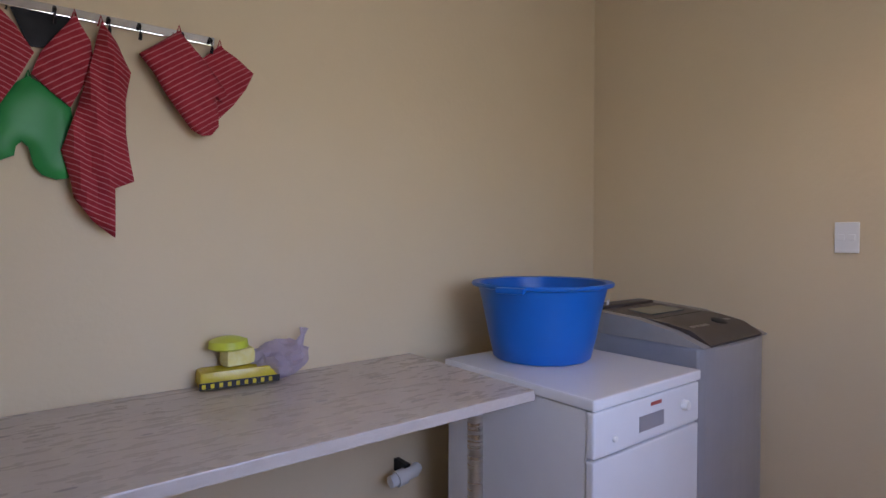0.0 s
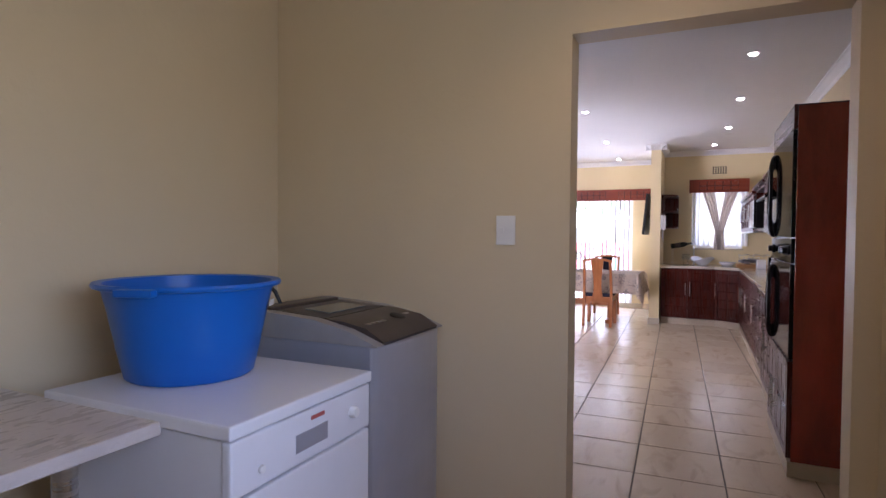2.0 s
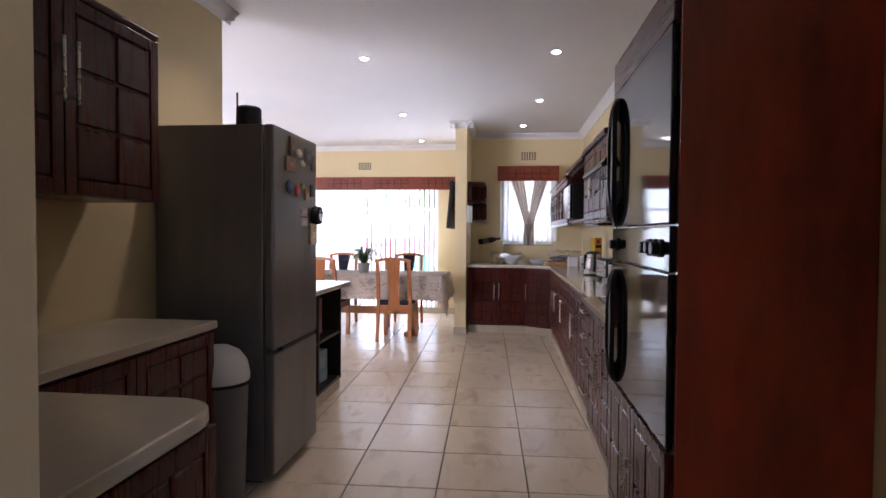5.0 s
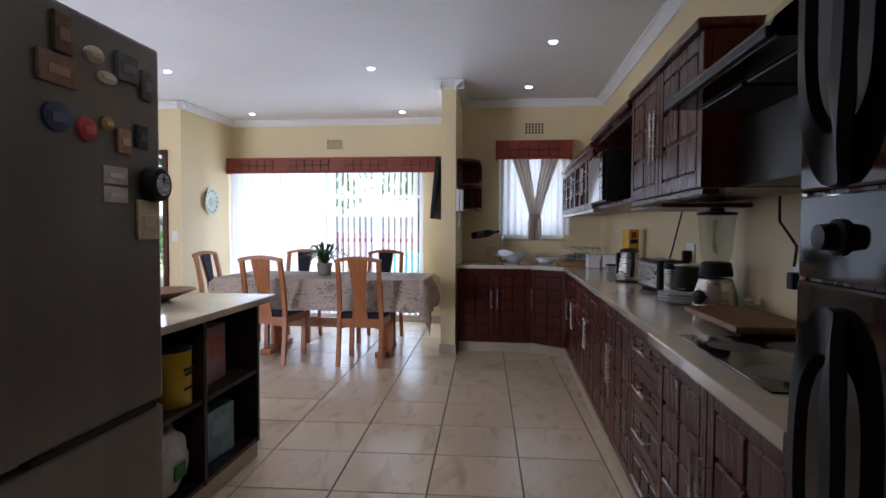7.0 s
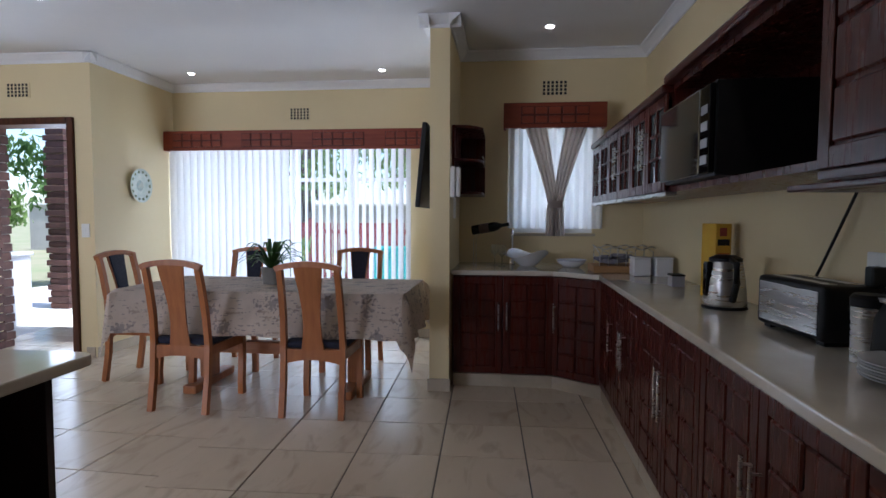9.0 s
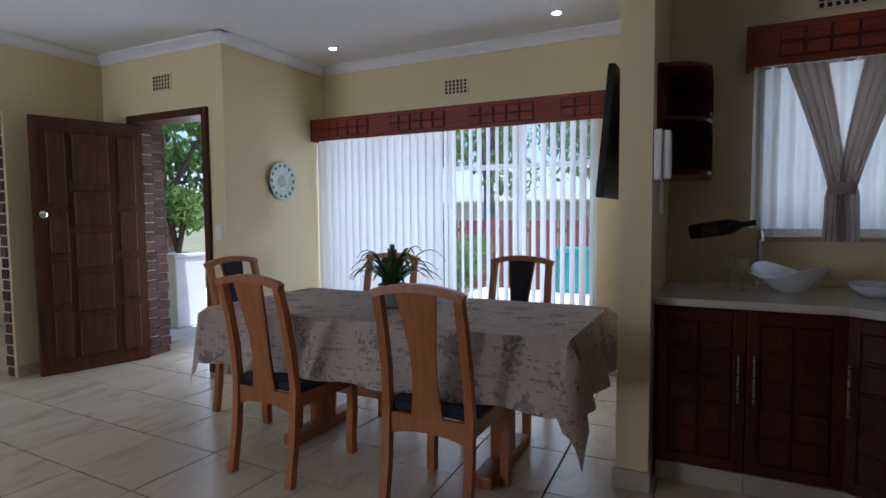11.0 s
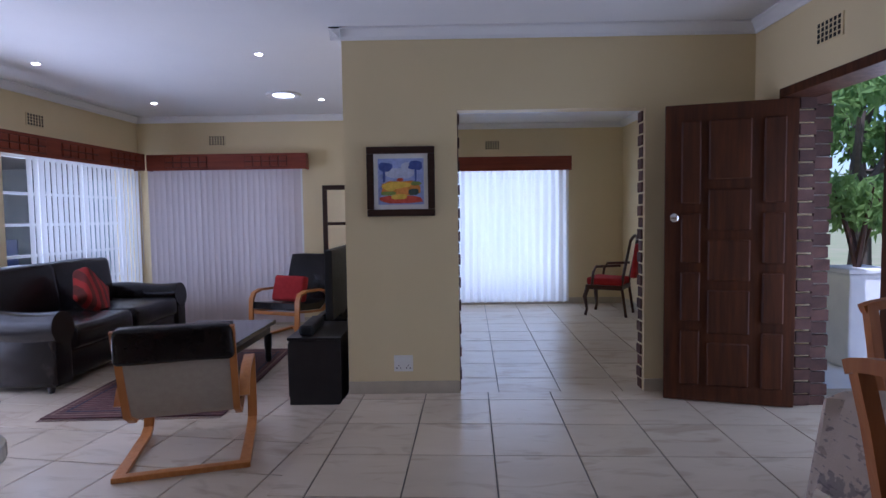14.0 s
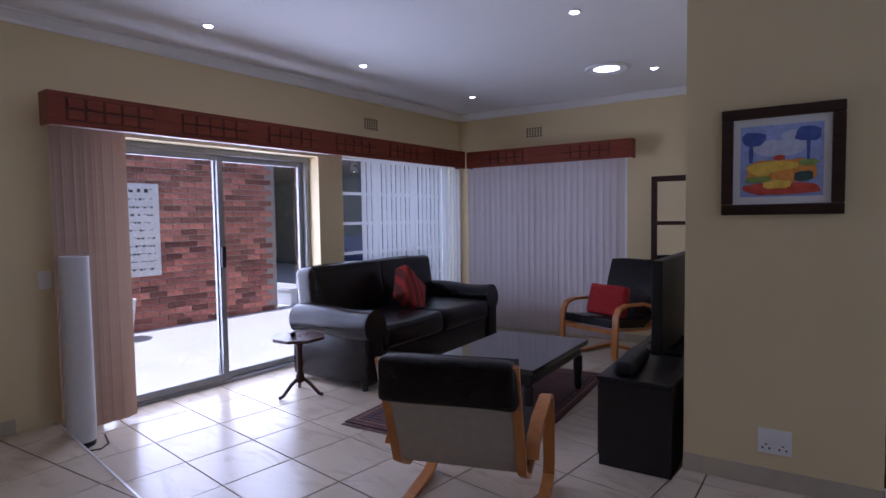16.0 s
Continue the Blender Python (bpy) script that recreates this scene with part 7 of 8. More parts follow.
part("shade", lathe([(0.072, 0.03), (0.077, 0.035), (0.077, 1.12), (0.072, 1.125), (0.070, 1.12), (0.070, 0.035)], 32), sheer("white_lamp_paper", (0.80, 0.79, 0.80), 0.3), lp, "", True)
part("base", lathe([(0.0005, 0), (0.07, 0), (0.072, 0.015), (0.068, 0.028), (0.0005, 0.029)], 28), BLACKP, lp)
part("flex", tube([(0.09, 0.0, 0.01), (0.13, -0.04, 0.006), (0.17, 0.02, 0.006), (0.12, 0.09, 0.006), (-0.05, 0.15, 0.006)], 0.004, 6), BLACKP, lp)

# ---- room beyond the opening ----
lattice_pelmet("window_pelmet", "dark red-brown pelmet over the far window", 1.95, pose(8.25, 9.70, 1.94, 0, 0, 0), 0.20, 3, False)
w5 = tagged(new("window_5"), "tall window with white steel frames", "window", "", "structure")
for x in (8.45, 9.25, 10.05):
    part("window_frame", box(x, 10.02, 0.05, x + 0.05, 10.06, 2.05, 0.003), WHITE, w5)
for z in (0.05, 1.55, 2.0):
    part("window_frame", box(8.501, 10.025, z, 10.049, 10.055, z + 0.05, 0.002), WHITE, w5)
pn = part("pane", box(8.5, 10.038, 0.1, 10.05, 10.042, 2.0), GLASS, w5)
pn.visible_shadow = False
b = folded(-0.9, 0.9, 0.05, 1.95, 0.022, 16, None, None, 0, 10)
bmesh.ops.transform(b, matrix=pose(9.28, 9.82, 0, 0, 0, 90), verts=b.verts)
sh = thing("sheer_curtain", "white sheer curtain in soft folds, backlit", "curtain", (0, 0, 0))
o = part("sheer", b, SHEER, sh, "", True)
o.visible_shadow = False
part("curtain_rod", tube([(8.33, 9.82, 1.955), (10.2, 9.82, 1.955)], 0.008, 8), STEEL, sh)
ac = thing("red_armchair", "dark carved wooden armchair with red upholstery", "armchair", (10.55, 9.05, 0), 60)
for s in (-1, 1):
    part("front_leg", tube([(s * 0.24, 0.22, 0.36), (s * 0.26, 0.25, 0.25), (s * 0.235, 0.23, 0.08), (s * 0.25, 0.25, 0.0)], 0.02, 8, None, None, [0.03, 0.028, 0.016, 0.02]), DKW, ac, "curved cabriole leg", True)
    part("rear_leg", tube([(s * 0.20, -0.20, 0.40), (s * 0.21, -0.26, 0.0)], 0.018, 8), DKW, ac, "", True)
    part("arm", tube([(s * 0.25, 0.16, 0.40), (s * 0.27, 0.14, 0.56), (s * 0.28, 0.10, 0.64), (s * 0.25, -0.20, 0.66)], 0.017, 8), DKW, ac, "", True)
    part("back_post", tube([(s * 0.20, -0.20, 0.40), (s * 0.22, -0.26, 0.70), (s * 0.20, -0.31, 0.98)], 0.018, 8), DKW, ac, "", True)
part("seat_rail", box(-0.25, -0.22, 0.34, 0.25, 0.25, 0.40, 0.015), DKW, ac)
part("seat", pillowy(-0.24, -0.21, 0.40, 0.24, 0.24, 0.48, 0.02), REDF, ac, "red padded seat", True)
part("back", pillowy(-0.18, -0.035, 0.50, 0.18, 0.025, 0.94, 0.0, pose(0, -0.25, 0, 8, 0, 0) @ pose(0, 0, 0)), REDF, ac, "red padded back", True)
part("crest", tube([(-0.21, -0.31, 0.97), (-0.1, -0.315, 1.01), (0.0, -0.32, 1.03), (0.1, -0.315, 1.01), (0.21, -0.31, 0.97)], 0.02, 8), DKW, ac, "", True)
pa = thing("wall_tapestry", "large dark patterned picture on the far wall", "picture", (10.998, 8.35, 1.42), -90)
part("panel", box(-0.55, -0.025, -0.40, 0.55, 0, 0.40, 0.004), mat("purple_brown_picture", (0.12, 0.07, 0.10), 0.7, (0.30, 0.20, 0.18), 9), pa)
part("frame", box(-0.57, -0.022, 0.401, 0.57, 0, 0.43, 0.003), FRW, pa)

# ---- outside ----
GRASS = mat("lawn_and_earth", (0.16, 0.19, 0.08), 0.95, (0.26, 0.23, 0.15), 0.8, 0.5, 20)
setting("ground", box(-400, -400, -0.45, 400, 400, -0.30), GRASS, "garden ground that runs to the horizon", "ground")
askew(setting("courtyard_paving", box(-0.5, 2.75, -0.30, 4.149, 14.0, LOW - 0.02), CONCRETE, "pale concrete courtyard paving in full sun", "paving"))
setting("porch_paving", box(10.86, 4.56, -0.30, 15.5, 9.0, -0.02), CONCRETE, "pale paving outside the front door", "paving")
setting("patio_paving", box(12.06, -1.0, -0.30, 16.5, 4.55, -0.03), CONCRETE, "pale paving outside the dining window", "paving")
# unseen overhang, added to keep direct sun off the north windows
setting("eaves", box(4.0, 10.16, CZ + 0.0, 12.6, 11.3, CZ + 0.12), CEIL, "white roof overhang, added out of view to block sun", "eaves")
setting("porch_roof", box(10.86, 4.56, 2.35, 11.75, 8.4, 2.47), mat("weathered_roof_board", (0.30, 0.24, 0.19), 0.8, (0.2, 0.16, 0.12), 6, stretch=(1, 8, 1)), "boarded porch roof", "roof")
vr = box(-4.0, 8.75, 2.45, 4.14, 12.75, 2.57)
box(4.141, 9.3, 2.45, 6.9, 12.75, 2.57, 0, vr)
setting("veranda_roof", vr, mat("dark_roof_board", (0.16, 0.12, 0.09), 0.8, (0.1, 0.08, 0.06), 6), "dark boarded veranda roof", "roof")
vp = thing("veranda_post", "dark wooden veranda post", "post", (1.75, 8.75, -0.02))
part("post", box(-0.06, -0.06, 0.08, 0.06, 0.06, 2.50, 0.006), DKW, vp)
part("base_block", box(-0.09, -0.09, 0, 0.09, 0.09, 0.079, 0.008), CONCRETE, vp)
stp = thing("veranda_step", "low concrete step to the veranda", "step", (0, 0, 0))
part("slab", box(-4.0, 8.95, -0.02, 4.14, 12.5, 0.26, 0.01), CONCRETE, stp)
part("nosing", box(-4.0, 8.93, 0.22, 4.14, 8.949, 0.262, 0.004), CONCRETE, stp)
vw = thing("veranda_back_wall", "dim stone wall at the end of the veranda", "wall", (0, 0, 0))
part("stonework", box(-4.0, 12.5, -0.1, 6.9, 12.7, 2.449), mat("grey_green_stone", (0.17, 0.18, 0.15), 0.9, (0.10, 0.11, 0.10), 5, 0.8, 20), vw)
part("end_return", box(-4.2, 8.75, -0.1, -4.001, 12.7, 2.449), bpy.data.materials["grey_green_stone"], vw)
part("doorway", box(1.2, 12.46, 0.27, 2.0, 12.499, 2.2, 0.004), mat("pale_blue_door", (0.30, 0.42, 0.46), 0.6), vw, "pale blue door")
vl = thing("veranda_lamp", "small warm lamp under the veranda roof", "lamp", (1.9, 9.8, 2.22))
part("shade", lathe([(0.03, 0.20), (0.07, 0.06), (0.075, 0.0), (0.07, 0.0), (0.028, 0.2)], 18), STEEL, vl, "", True)
part("bulb", lathe([(0.0005, 0.0), (0.035, 0.02), (0.035, 0.05), (0.0005, 0.08)], 16), glow("warm_bulb", (1.0, 0.75, 0.4), 8.0), vl, "", True)
bc = thing("garden_chair", "blue plastic garden chair on the veranda", "chair", (2.0, 9.6, 0.26), 200)
BLU = mat("dull_blue_plastic", (0.03, 0.05, 0.13), 0.5)
part("seat", box(-0.24, -0.22, 0.40, 0.24, 0.22, 0.43, 0.012), BLU, bc)
part("back", box(-0.24, -0.24, 0.44, 0.24, -0.21, 0.88, 0.012), BLU, bc)
for x in (-0.21, 0.21):
    for y in (-0.2, 0.19):
        part("leg", tube([(x, y, 0.4), (x * 1.08, y * 1.1, 0)], 0.018, 8), BLU, bc)
sg = thing("notice_board", "white poster board with rows of dark writing", "sign", (1.332, 6.27, 1.30), 90)
part("board", box(-0.62, -0.02, -0.60, 0.46, 0.0, 0.62, 0.003), mat("white_poster", (0.78, 0.77, 0.74), 0.7), sg)
INK = mat("dark_ink", (0.05, 0.05, 0.06), 0.7)
rng = random.Random(21)
for j in range(11):
    x = -0.55
    z = 0.50 - 0.102 * j
    while x < 0.38:
        w = rng.uniform(0.022, 0.045) * (1.5 if j == 0 else 1.0)
        k = 0.05 if j == 0 else 0.026
        if rng.random() < 0.5:
            part("writing_bar", box(x, -0.0225, z, x + 0.008, -0.0202, z + k), INK, sg)
            part("writing_bar", box(x + 0.0085, -0.0225, z + rng.choice((0, k * 0.5)), x + w, -0.0202, z + k * 0.5 + 0.006), INK, sg)
        else:
            part("writing_bar", box(x, -0.0225, z + rng.choice((0.0, k - 0.008)), x + w, -0.0202, z + k), INK, sg)
        x += w + (0.05 if rng.random() < 0.22 else 0.014)
pl2 = thing("planter", "round pale concrete planter in the courtyard", "planter", (1.75, 5.95, -0.02))
part("pot", lathe([(0.0005, 0), (0.17, 0), (0.18, 0.01), (0.235, 0.48), (0.24, 0.50), (0.215, 0.50), (0.20, 0.42), (0.0005, 0.42)], 32), CONCRETE, pl2, "", True)
part("soil", lathe([(0.0005, 0.421), (0.199, 0.421), (0.15, 0.44), (0.0005, 0.445)], 24), bpy.data.materials["dark_soil"], pl2)
for k in range(9):
    a = k * 0.7
    part("twig", tube([(0.03 * math.cos(a), 0.03 * math.sin(a), 0.43), (0.10 * math.cos(a), 0.10 * math.sin(a), 0.58), (0.13 * math.cos(a + 0.3), 0.13 * math.sin(a + 0.3), 0.62)], 0.008, 5), LEAF, pl2)

# porch: brick pier, tall white pot, shrubs
wp = thing("tall_planter", "tall white square planter outside the front door", "planter", (11.95, 6.55, -0.02))
part("pot", box(-0.2, -0.2, 0, 0.2, 0.2, 0.80, 0.02), mat("white_planter_paint", (0.72, 0.72, 0.74), 0.6, (0.64, 0.64, 0.67), 5), wp)
part("rim", box(-0.22, -0.22, 0.801, 0.22, 0.22, 0.84, 0.01), bpy.data.materials["white_planter_paint"], wp)
FOL = sheer("garden_leaf", (0.11, 0.20, 0.06), 0.45)
FOL2 = sheer("bright_garden_leaf", (0.19, 0.30, 0.09), 0.45)


def leaf_cloud(bm, rng, cx, cy, cz, rx, ry, rz_, n, size):
    """Many small folded leaves in an uneven clump."""
    vs, fs = [], []
    for i in range(n):
        d = Vector((rng.gauss(0, 1), rng.gauss(0, 1), rng.gauss(0, 1)))
        d.normalize()
        q = rng.uniform(0.35, 1.0) * (0.75 + 0.4 * noise.noise(d * 2.3 + Vector((cx, cy, cz))))
        p = Vector((cx + d.x * rx * q, cy + d.y * ry * q, cz + d.z * rz_ * q))
        m = Euler((rng.uniform(0, 6.28), rng.uniform(0, 6.28), rng.uniform(0, 6.28))).to_matrix()
        s = size * rng.uniform(0.6, 1.3)
        k = len(vs)
        for o in ((-s, 0, 0), (0, -s * 0.42, s * 0.12), (s, 0, 0), (0, s * 0.42, s * 0.12)):
            vs.append(tuple(p + m @ Vector(o)))
        fs += [(k, k + 1, k + 2), (k, k + 2, k + 3)]
    me = bpy.data.meshes.new("t")
    me.from_pydata(vs, [], fs)
    bm.from_mesh(me)
    bpy.data.meshes.remove(me)


def shrub(x, y, h, r, n, material, name="shrub", label="leafy green garden shrub", z=-0.30, size=0.06, seed=1):
    s = thing(name, label, name, (x, y, z))
    rng = random.Random(seed)
    for k in range(4):
        a = k * 1.6 + seed
        part("stem", tube([(0, 0, 0), (0.25 * r * math.cos(a), 0.25 * r * math.sin(a), h * 0.35), (0.6 * r * math.cos(a), 0.6 * r * math.sin(a), h * 0.75)], 0.02, 6, None, None, [0.03, 0.022, 0.008]), DKW, s)
    b = bmesh.new()
    for k in range(7):
        a = k * 2.4
        leaf_cloud(b, rng, 0.5 * r * math.cos(a) * (k > 0), 0.5 * r * math.sin(a) * (k > 0), h * (0.45 + 0.4 * rng.random()), r * 0.6, r * 0.6, h * 0.28, n // 7, size)
    part("crown", b, material, s, "dense small leaves")
    return s


shrub(11.95, 6.55, 0.9, 0.33, 700, FOL2, "potted_shrub", "bushy shrub in the tall white planter", 0.82, 0.045, 3)


def tree(x, y, h, r, n, material, seed, label="tall leafy garden tree"):
    t = thing("tree", label, "tree", (x, y, -0.30), seed * 40, "garden trees")
    rng = random.Random(seed)
    part("trunk", tube([(0, 0, 0), (0.08, 0.03, h * 0.25), (0.0, 0.1, h * 0.5), (0.1, 0.05, h * 0.8)], 0.1, 10, None, None, [0.17, 0.13, 0.09, 0.04]), mat("grey_bark", (0.12, 0.09, 0.07), 0.95, (0.07, 0.055, 0.045), 9, 0.8, 25) if "grey_bark" not in bpy.data.materials else bpy.data.materials["grey_bark"], t, "tapered trunk", True)
    b = bmesh.new()
    for k in range(14):
        a = k * 2.4 + rng.random()
        q = r * rng.uniform(0.25, 0.85)
        z = h * rng.uniform(0.38, 0.98)
        leaf_cloud(b, rng, q * math.cos(a), q * math.sin(a), z, r * 0.42, r * 0.42, r * 0.33, n // 14, 0.10)
        if k < 6:
            part("limb", tube([(0.02, 0.05, h * (0.3 + 0.06 * k)), (q * 0.5 * math.cos(a), q * 0.5 * math.sin(a), z * 0.8), (q * math.cos(a), q * math.sin(a), z)], 0.04, 6, None, None, [0.06, 0.04, 0.015]), bpy.data.materials["grey_bark"], t)
    part("crown", b, material, t, "uneven crown of small leaves")


for i, (x, y, h, r) in enumerate(((19.5, 5.6, 6.0, 2.4), (18.5, 9.0, 5.0, 2.2), (21.0, 2.8, 6.5, 2.6), (20.0, -0.6, 5.5, 2.2), (24.0, 7.5, 7.5, 3.0), (23.5, 0.5, 7.0, 3.0), (17.2, 7.0, 3.4, 1.5), (26.0, 4.0, 8.0, 3.2), (15.0, 10.8, 4.0, 1.5), (16.0, 12.0, 5.5, 2.3), (13.4, 12.6, 4.0, 1.5))):
    tree(x, y, h, r, 3600, FOL if i % 2 else FOL2, i + 1)
for i, (x, y, h, r) in enumerate(((15.2, 6.3, 1.5, 0.8), (16.0, 7.6, 1.8, 0.9), (16.6, 5.2, 1.2, 0.8), (15.4, 4.7, 0.9, 0.5), (16.8, 0.2, 1.3, 0.8), (16.9, 6.4, 1.1, 0.7), (9.0, 13.5, 1.8, 0.9), (10.6, 14.0, 2.2, 1.0), (12.2, 13.0, 1.6, 0.8))):
    shrub(x, y, h, r, 1500, FOL if i % 2 else FOL2, seed=i + 5)
fn = thing("garden_fence", "dull red painted slatted garden fence", "fence", (17.4, 1.2, -0.30))
REDP = mat("faded_red_fence_paint", (0.34, 0.07, 0.07), 0.7, (0.28, 0.06, 0.06), 4)
sm = None
for i in range(40):
    if sm is None:
        o = part("slat", box(-0.012, -0.05, 0.12, 0.012, 0.05, 1.42, 0.003), REDP, fn)
        sm = o.data
    else:
        o = new("slat", sm)
        o.parent = fn
    o.matrix_basis = pose(0, 0.14 * i, 0)
for z in (0.3, 1.2):
    part("rail", box(0.013, -0.1, z, 0.05, 5.6, z + 0.08, 0.004), REDP, fn)
for i in range(4):
    part("post", box(0.051, i * 1.8, 0, 0.13, i * 1.8 + 0.08, 1.5, 0.006), REDP, fn)
tq = thing("garden_box", "teal plastic storage box in the garden", "storage box", (16.6, 2.9, -0.30))
part("box", box(-0.3, -0.35, 0, 0.3, 0.35, 0.9, 0.03), mat("teal_plastic", (0.02, 0.30, 0.28), 0.5), tq)
part("lid", box(-0.32, -0.37, 0.901, 0.32, 0.37, 0.98, 0.02), bpy.data.materials["teal_plastic"], tq)
gw = thing("garden_wall", "pale plastered boundary wall beyond the trees", "wall", (0, 0, -0.30))
part("wall", box(29.0, -14, 0, 29.25, 22, 2.0), mat("pale_plaster", (0.52, 0.48, 0.42), 0.9, (0.42, 0.38, 0.33), 1.2), gw)
part("coping", box(28.95, -14, 2.001, 29.3, 22, 2.08, 0.01), CONCRETE, gw)

# ---- pieces: floor tiles and bricks ----
TILE = mat("cream_marbled_floor_tile", (0.61, 0.52, 0.40), 0.25, (0.55, 0.46, 0.35), 1.6, vary=0.05, detail=4)
nt = TILE.node_tree
pb = nt.nodes["Principled BSDF"]
old = pb.inputs["Base Color"].links[0].from_socket
tcn, oin, mpn, nn, mr, mxn = (nt.nodes.new("ShaderNode" + k) for k in ("TexCoord", "ObjectInfo", "Mapping", "TexNoise", "MapRange", "Mix"))
nn.inputs["Scale"].default_value, nn.inputs["Detail"].default_value, nn.inputs["Distortion"].default_value = 3.0, 9, 1.3
mr.inputs[1].default_value, mr.inputs[2].default_value, mr.inputs[4].default_value = 0.54, 0.74, 0.55
mxn.data_type = "RGBA"
mxn.inputs[7].default_value = (0.33, 0.25, 0.17, 1)
sc = nt.nodes.new("ShaderNodeVectorMath")
sc.operation = "SCALE"
sc.inputs[3].default_value = 40.0
nt.links.new(oin.outputs["Location"], sc.inputs[0])
nt.links.new(sc.outputs[0], mpn.inputs["Location"])
nt.links.new(tcn.outputs["Object"], mpn.inputs["Vector"])
mpn.inputs["Scale"].default_value = (0.8, 2.2, 1.0)
for l in list(pb.inputs["Roughness"].links):
    l.from_node.inputs[3].default_value, l.from_node.inputs[4].default_value = 0.21, 0.27
nt.links.new(mpn.outputs[0], nn.inputs["Vector"])
for n_ in nt.nodes:
    if n_.type == "TEX_NOISE" and n_ != nn:
        nt.links.new(mpn.outputs[0], n_.inputs["Vector"])
nt.links.new(nn.outputs[0], mr.inputs[0])
nt.links.new(mr.outputs[0], mxn.inputs[0])
nt.links.new(old, mxn.inputs[6])
nt.links.new(mxn.outputs[2], pb.inputs["Base Color"])

floor_ob = bpy.data.objects["floor"]


def clipped(poly, edge):
    """The part of a convex outline that lies inside a convex edge given counter-clockwise."""
    for (ax, ay), (bx, by) in zip(edge, edge[1:] + edge[:1]):
        side = [(bx - ax) * (y - ay) - (by - ay) * (x - ax) for x, y in poly]
        out = []
        for k, p in enumerate(poly):
            q, d, e = poly[k - 1], side[k], side[k - 1]
            if (d >= 0) != (e >= 0):
                f = e / (e - d)
                out.append((q[0] + f * (p[0] - q[0]), q[1] + f * (p[1] - q[1])))
            if d >= 0:
                out.append(p)
        poly = out
        if len(poly) < 3:
            return []
    return poly


def rect(x0, y0, x1, y1):
    return [(x0, y0), (x1, y0), (x1, y1), (x0, y1)]


GAP = 0.007
# outline of each tiled area, its level, a joint crossing, the tile's sides and the turn of the pattern
ZONES = (
    (rect(3.62, -0.36, 11.85, 2.42), 0.0, (4.46, 0.937), 0.4535, 0.449, 2.1),
    ([(3.75, 2.42), (7.54, 2.42), STEP[1], STEP[0]], 0.0, (4.46, 0.937), 0.4535, 0.449, 2.1),
    ([(7.54, 2.42), (11.85, 2.42), (11.85, 5.80), STEP[3], STEP[2]], 0.0, (9.12, 4.22), 0.455, 0.465, -2.2),
    (rect(7.72, 5.80, 11.0, 9.95), 0.0, (8.82, 6.16), 0.455, 0.455, -2.2),
    ([(3.68, 4.46), STEP[1], (7.70, 5.80), (7.70, 9.05), (4.16, 9.05)], LOW, (4.75, 4.67), 0.445, 0.43, -8.7),
    (rect(-0.6, 0.1, 3.62, 2.55), 0.0, (0.0, 0.2), 0.45, 0.44, 0.0),
)
WALKED = ((5.0, 0.7), (6.5, 0.9), (8.2, 1.4), (9.0, 1.4), (8.4, 4.0), (8.6, 5.0), (7.0, 4.4), (5.4, 5.0))
tile_cells = []
for edge, level, (ox, oy), tw_, td_, turn in ZONES:
    ca, sa = math.cos(radians(turn)), math.sin(radians(turn))
    for i in range(-24, 25):
        for j in range(-24, 25):
            u, v = (i + 0.5) * tw_, (j + 0.5) * td_
            cx, cy = ox + u * ca - v * sa, oy + u * sa + v * ca
            hw, hd = (tw_ - GAP) / 2, (td_ - GAP) / 2
            poly = [(cx + a * ca - b_ * sa, cy + a * sa + b_ * ca) for a, b_ in ((-hw, -hd), (hw, -hd), (hw, hd), (-hw, hd))]
            cut = clipped(poly, edge)
            if len(cut) < 3:
                continue
            area = abs(sum(p[0] * q[1] - q[0] * p[1] for p, q in zip(cut, cut[1:] + cut[:1]))) / 2
            if area > 0.004:
                tile_cells.append((cx, cy, level, turn, tw_, td_, None if area > hw * hd * 4 - 1e-4 else cut))
tile_cells.sort(key=lambda c: min(math.hypot(c[0] - px, c[1] - py) for px, py in WALKED))
tile_meshes = {}
rng = random.Random(31)


def tile_mesh(w, d):
    if (w, d) not in tile_meshes:
        me = bpy.data.meshes.new("tile")
        b = box(-(w - GAP) / 2, -(d - GAP) / 2, -0.008, (w - GAP) / 2, (d - GAP) / 2, 0.0, 0.002, None, None, 1)
        b.to_mesh(me)
        b.free()
        me.materials.append(TILE)
        tile_meshes[w, d] = me
    return tile_meshes[w, d]


rest = bmesh.new()
for i, (cx, cy, level, turn, w, d, cut) in enumerate(tile_cells):
    if i < 300:
        if cut is None:
            o = new("tile", tile_mesh(w, d))
            o.parent = floor_ob
        else:
            o = part("tile", prism([(x - cx, y - cy) for x, y in cut], -0.008, 0.0, None, Matrix.Rotation(radians(-turn), 4, "Z")), TILE, floor_ob)
        o.matrix_basis = pose(cx, cy, level + rng.uniform(-0.0006, 0.0006), 0, 0, turn)
    else:
        hw, hd, ca, sa = (w - GAP) / 2, (d - GAP) / 2, math.cos(radians(turn)), math.sin(radians(turn))
        prism(cut or [(cx + a * ca - b_ * sa, cy + a * sa + b_ * ca) for a, b_ in ((-hw, -hd), (hw, -hd), (hw, hd), (-hw, hd))], level - 0.008, level, rest)
tagged(part("tiles", rest, TILE, floor_ob, "cream marbled floor tiles"), kind="stuff")

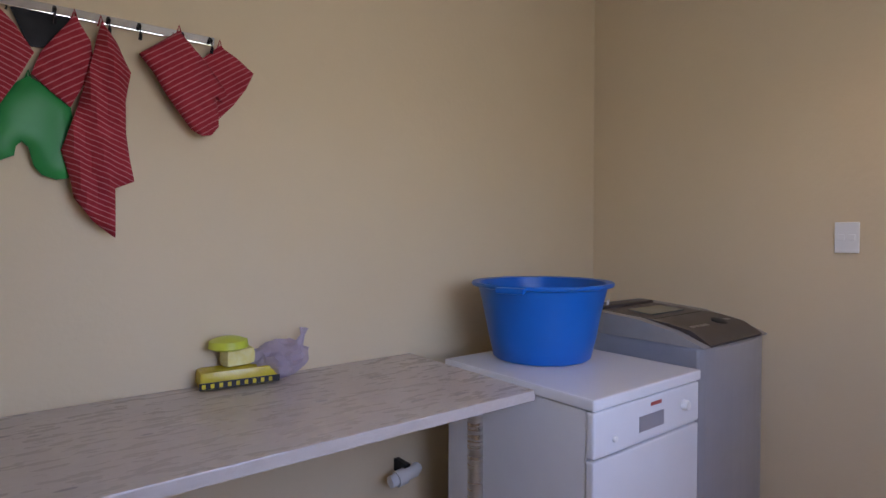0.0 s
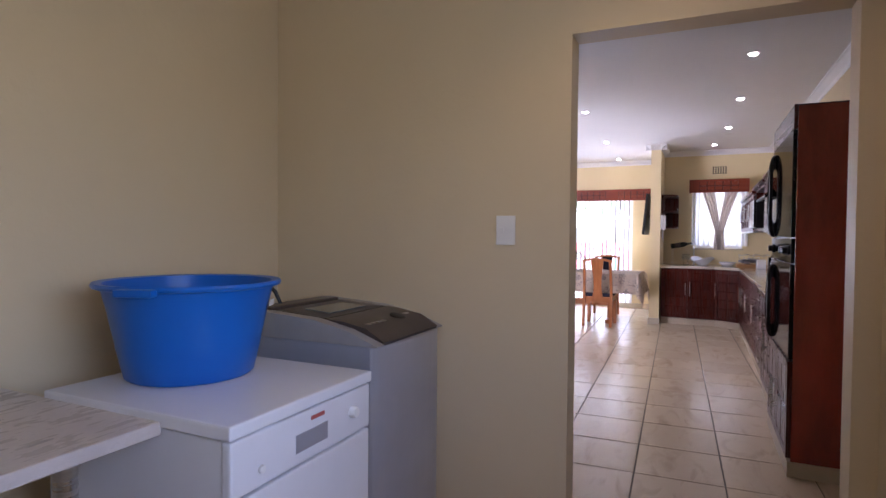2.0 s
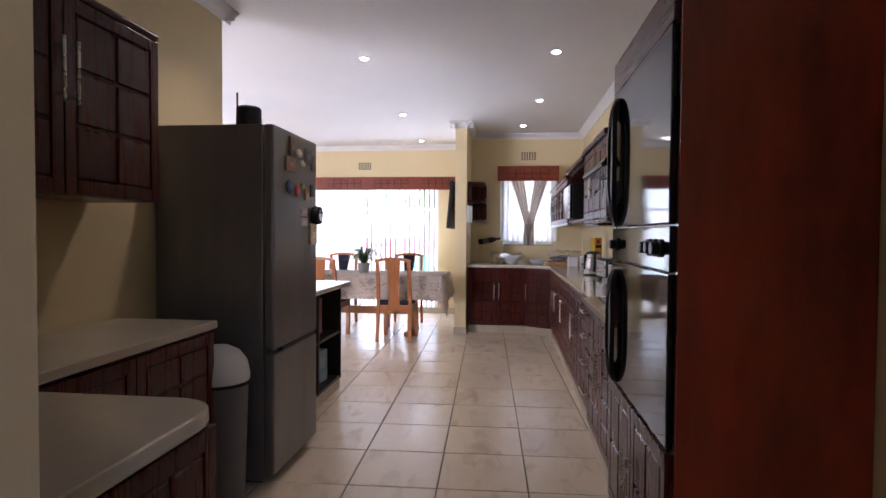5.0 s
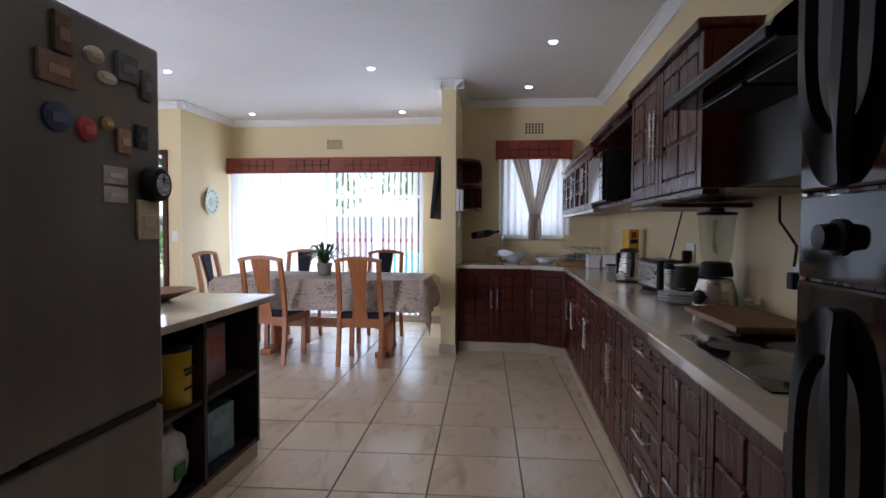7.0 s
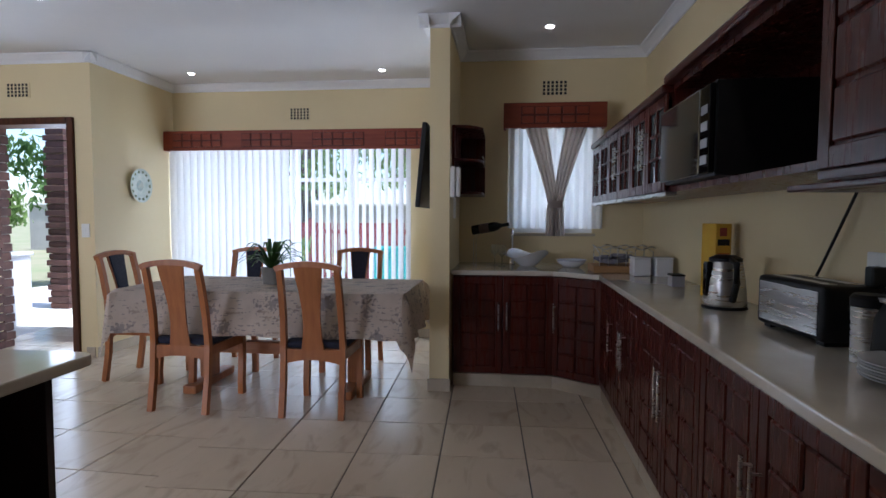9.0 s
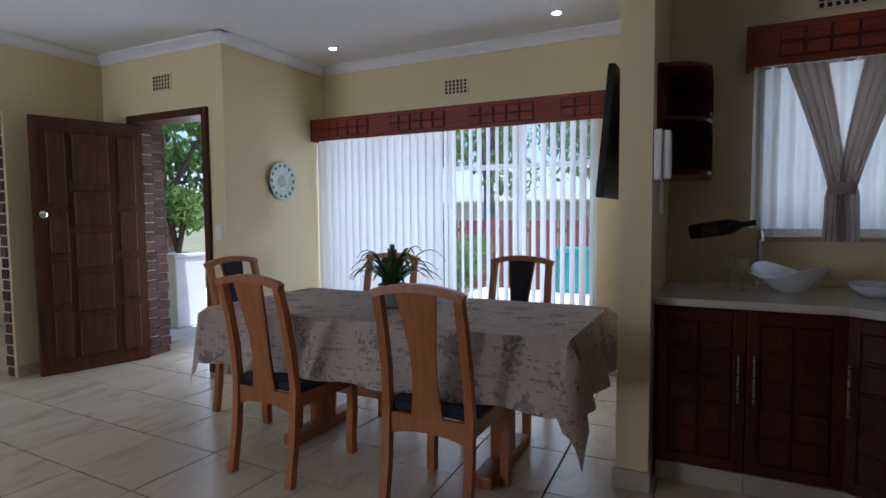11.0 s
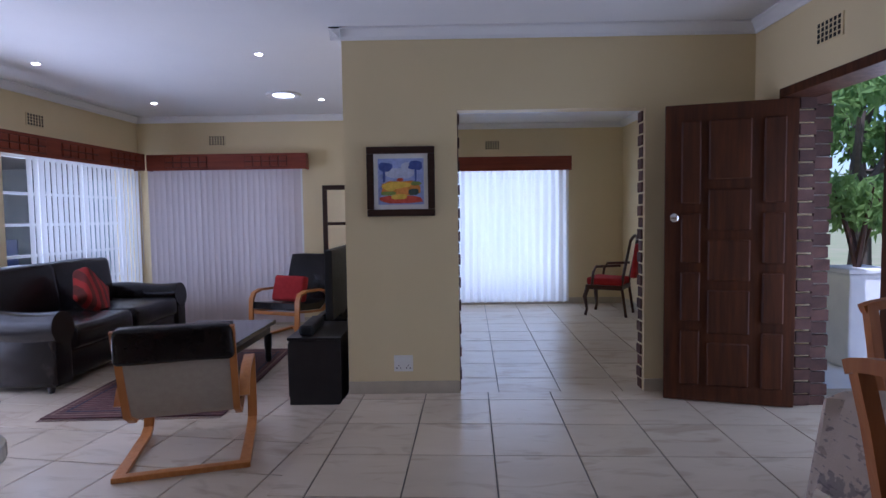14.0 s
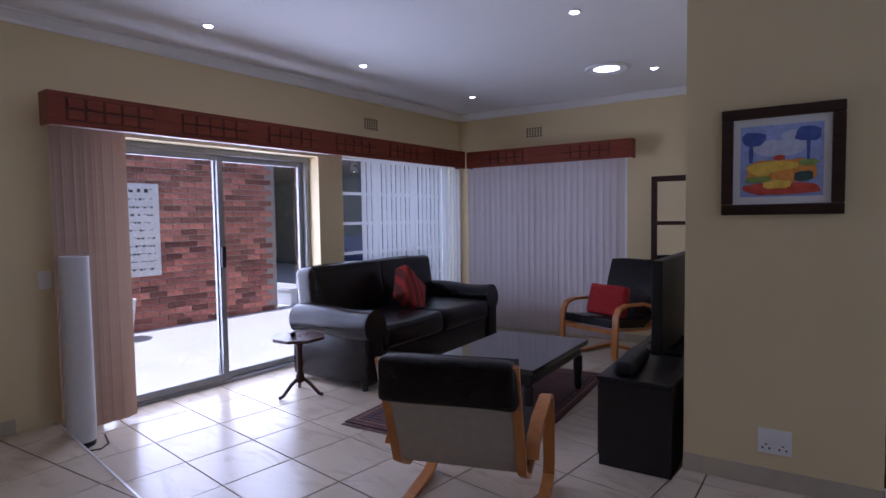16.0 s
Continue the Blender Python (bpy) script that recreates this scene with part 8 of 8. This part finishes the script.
# courtyard brick wall: stretcher courses with recessed joints
bw = setting("wall_courtyard", box(1.15, 3.0, -0.30, 1.30, 8.60, 3.0), MORTAR, "red-brown face brick courtyard wall", "wall")
brick_mesh = None
more = bmesh.new()
count = 0
for j in range(34):
    z = -0.02 + 0.083 * j
    y = 3.02 + (0.115 if j % 2 else 0.0)
    while y + 0.22 < 8.58:
        near = 5.4 < y < 8.6 and z < 2.2
        if near and count < 300 and z > 0.2:
            if brick_mesh is None:
                b = box(-0.02, -0.1095, -0.036, 0.012, 0.1095, 0.036, 0.004, None, None, 1)
                brick_mesh = bpy.data.meshes.new("brick")
                b.to_mesh(brick_mesh)
                b.free()
                brick_mesh.materials.append(BRICK)
            o = new("brick", brick_mesh)
            o.parent = bw
            o.matrix_basis = pose(1.302 + 0.002 * math.sin(j * 7 + y * 13), y + 0.1095, z + 0.04, 0, 0, 0)
            count += 1
        else:
            box(1.29, y, z + 0.004, 1.313, y + 0.219, z + 0.076, 0, more)
        y += 0.23
BRICK2 = BRICK.copy()
BRICK2.name = "red_clay_brick_mixed"
for n_ in BRICK2.node_tree.nodes:
    if n_.type == "OBJECT_INFO":
        gi = BRICK2.node_tree.nodes.new("ShaderNodeNewGeometry")
        for l in list(n_.outputs["Random"].links):
            BRICK2.node_tree.links.new(gi.outputs["Random Per Island"], l.to_socket)
tagged(part("bricks", more, BRICK2, bw, "red-brown face bricks"), kind="stuff")

# brick colour darkened to put the porch shade into it; opening jambs share it
SHADE_BRICK = mat("shade_darkened_clay_brick", (0.11, 0.052, 0.04), 0.85, (0.065, 0.033, 0.028), 14, 0.6, 60, vary=0.35)
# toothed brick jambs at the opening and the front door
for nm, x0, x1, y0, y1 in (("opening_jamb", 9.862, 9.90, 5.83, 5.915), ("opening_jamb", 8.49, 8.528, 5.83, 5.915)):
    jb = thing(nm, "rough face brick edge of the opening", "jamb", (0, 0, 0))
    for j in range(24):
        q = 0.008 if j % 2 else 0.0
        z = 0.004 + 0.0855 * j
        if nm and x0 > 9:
            part("brick", box(x0 - q, y0, z, x1 - 0.032, y1, z + 0.073, 0.003, None, None, 1), SHADE_BRICK, jb)
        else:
            part("brick", box(x0 + 0.032, y0, z, x1 + q, y1, z + 0.073, 0.003, None, None, 1), SHADE_BRICK, jb)
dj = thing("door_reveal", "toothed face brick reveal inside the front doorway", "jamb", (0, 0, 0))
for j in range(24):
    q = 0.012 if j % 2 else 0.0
    part("brick", box(10.74, 5.432 - q, 0.004 + 0.0855 * j, 10.848, 5.454, 0.077 + 0.0855 * j, 0.003, None, None, 1), SHADE_BRICK, dj)
pr_ = thing("porch_pier", "face brick pier beside the front door", "pier", (11.27, 5.60, -0.02))
part("core", box(-0.415, -0.13, 0, -0.31, 0.13, 2.36), MORTAR, pr_)
for j in range(28):
    z = 0.084 * j + 0.004
    q = 0.008 if j % 2 else 0.0
    for k in range(1):
        part("brick", box(-0.415 + 0.225 * k, -0.145 - q, z, -0.305 + 0.225 * k + q, -0.125, z + 0.074, 0.003, None, None, 1), SHADE_BRICK, pr_)

pp = thing("porch_pillar", "face brick pillar at the edge of the porch, darkened for shade", "pillar", (13.2, 6.80, -0.02))
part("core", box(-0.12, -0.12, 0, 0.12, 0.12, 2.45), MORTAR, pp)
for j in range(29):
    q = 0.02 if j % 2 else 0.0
    part("brick", box(-0.135 - q, -0.135 - q, 0.084 * j + 0.004, 0.135 + q, 0.135 + q, 0.084 * j + 0.078, 0.004, None, None, 1), SHADE_BRICK, pp)
strip_ob = setting("floor_trim", box(0, -0.006, 0.0005, 2.0, 0.006, 0.003, 0.0), mat("pale_aluminium_strip", (0.75, 0.75, 0.76), 0.35, metal=0.6), "thin pale metal strip between floor areas", "trim")
strip_ob.matrix_basis = pose(3.90, 4.428, 0, 0, 0, -10.04)

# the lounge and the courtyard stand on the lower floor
# scaled about the camera's mean position, so the furniture keeps its view
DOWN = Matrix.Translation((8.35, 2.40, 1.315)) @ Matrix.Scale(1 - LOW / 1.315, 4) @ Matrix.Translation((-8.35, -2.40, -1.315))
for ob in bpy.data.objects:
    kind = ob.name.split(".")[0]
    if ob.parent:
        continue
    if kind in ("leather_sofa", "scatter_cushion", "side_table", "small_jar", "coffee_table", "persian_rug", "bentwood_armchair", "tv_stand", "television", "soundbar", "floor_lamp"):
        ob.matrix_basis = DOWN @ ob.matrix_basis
    # courtyard things are turned and shifted to fit the camera's view
    if kind in ("veranda_roof", "veranda_post", "veranda_step", "veranda_back_wall", "veranda_lamp", "garden_chair", "notice_board", "planter", "wall_courtyard"):
        ob.matrix_basis = TURN @ Matrix.Translation((-0.25, 0, LOW)) @ ob.matrix_basis
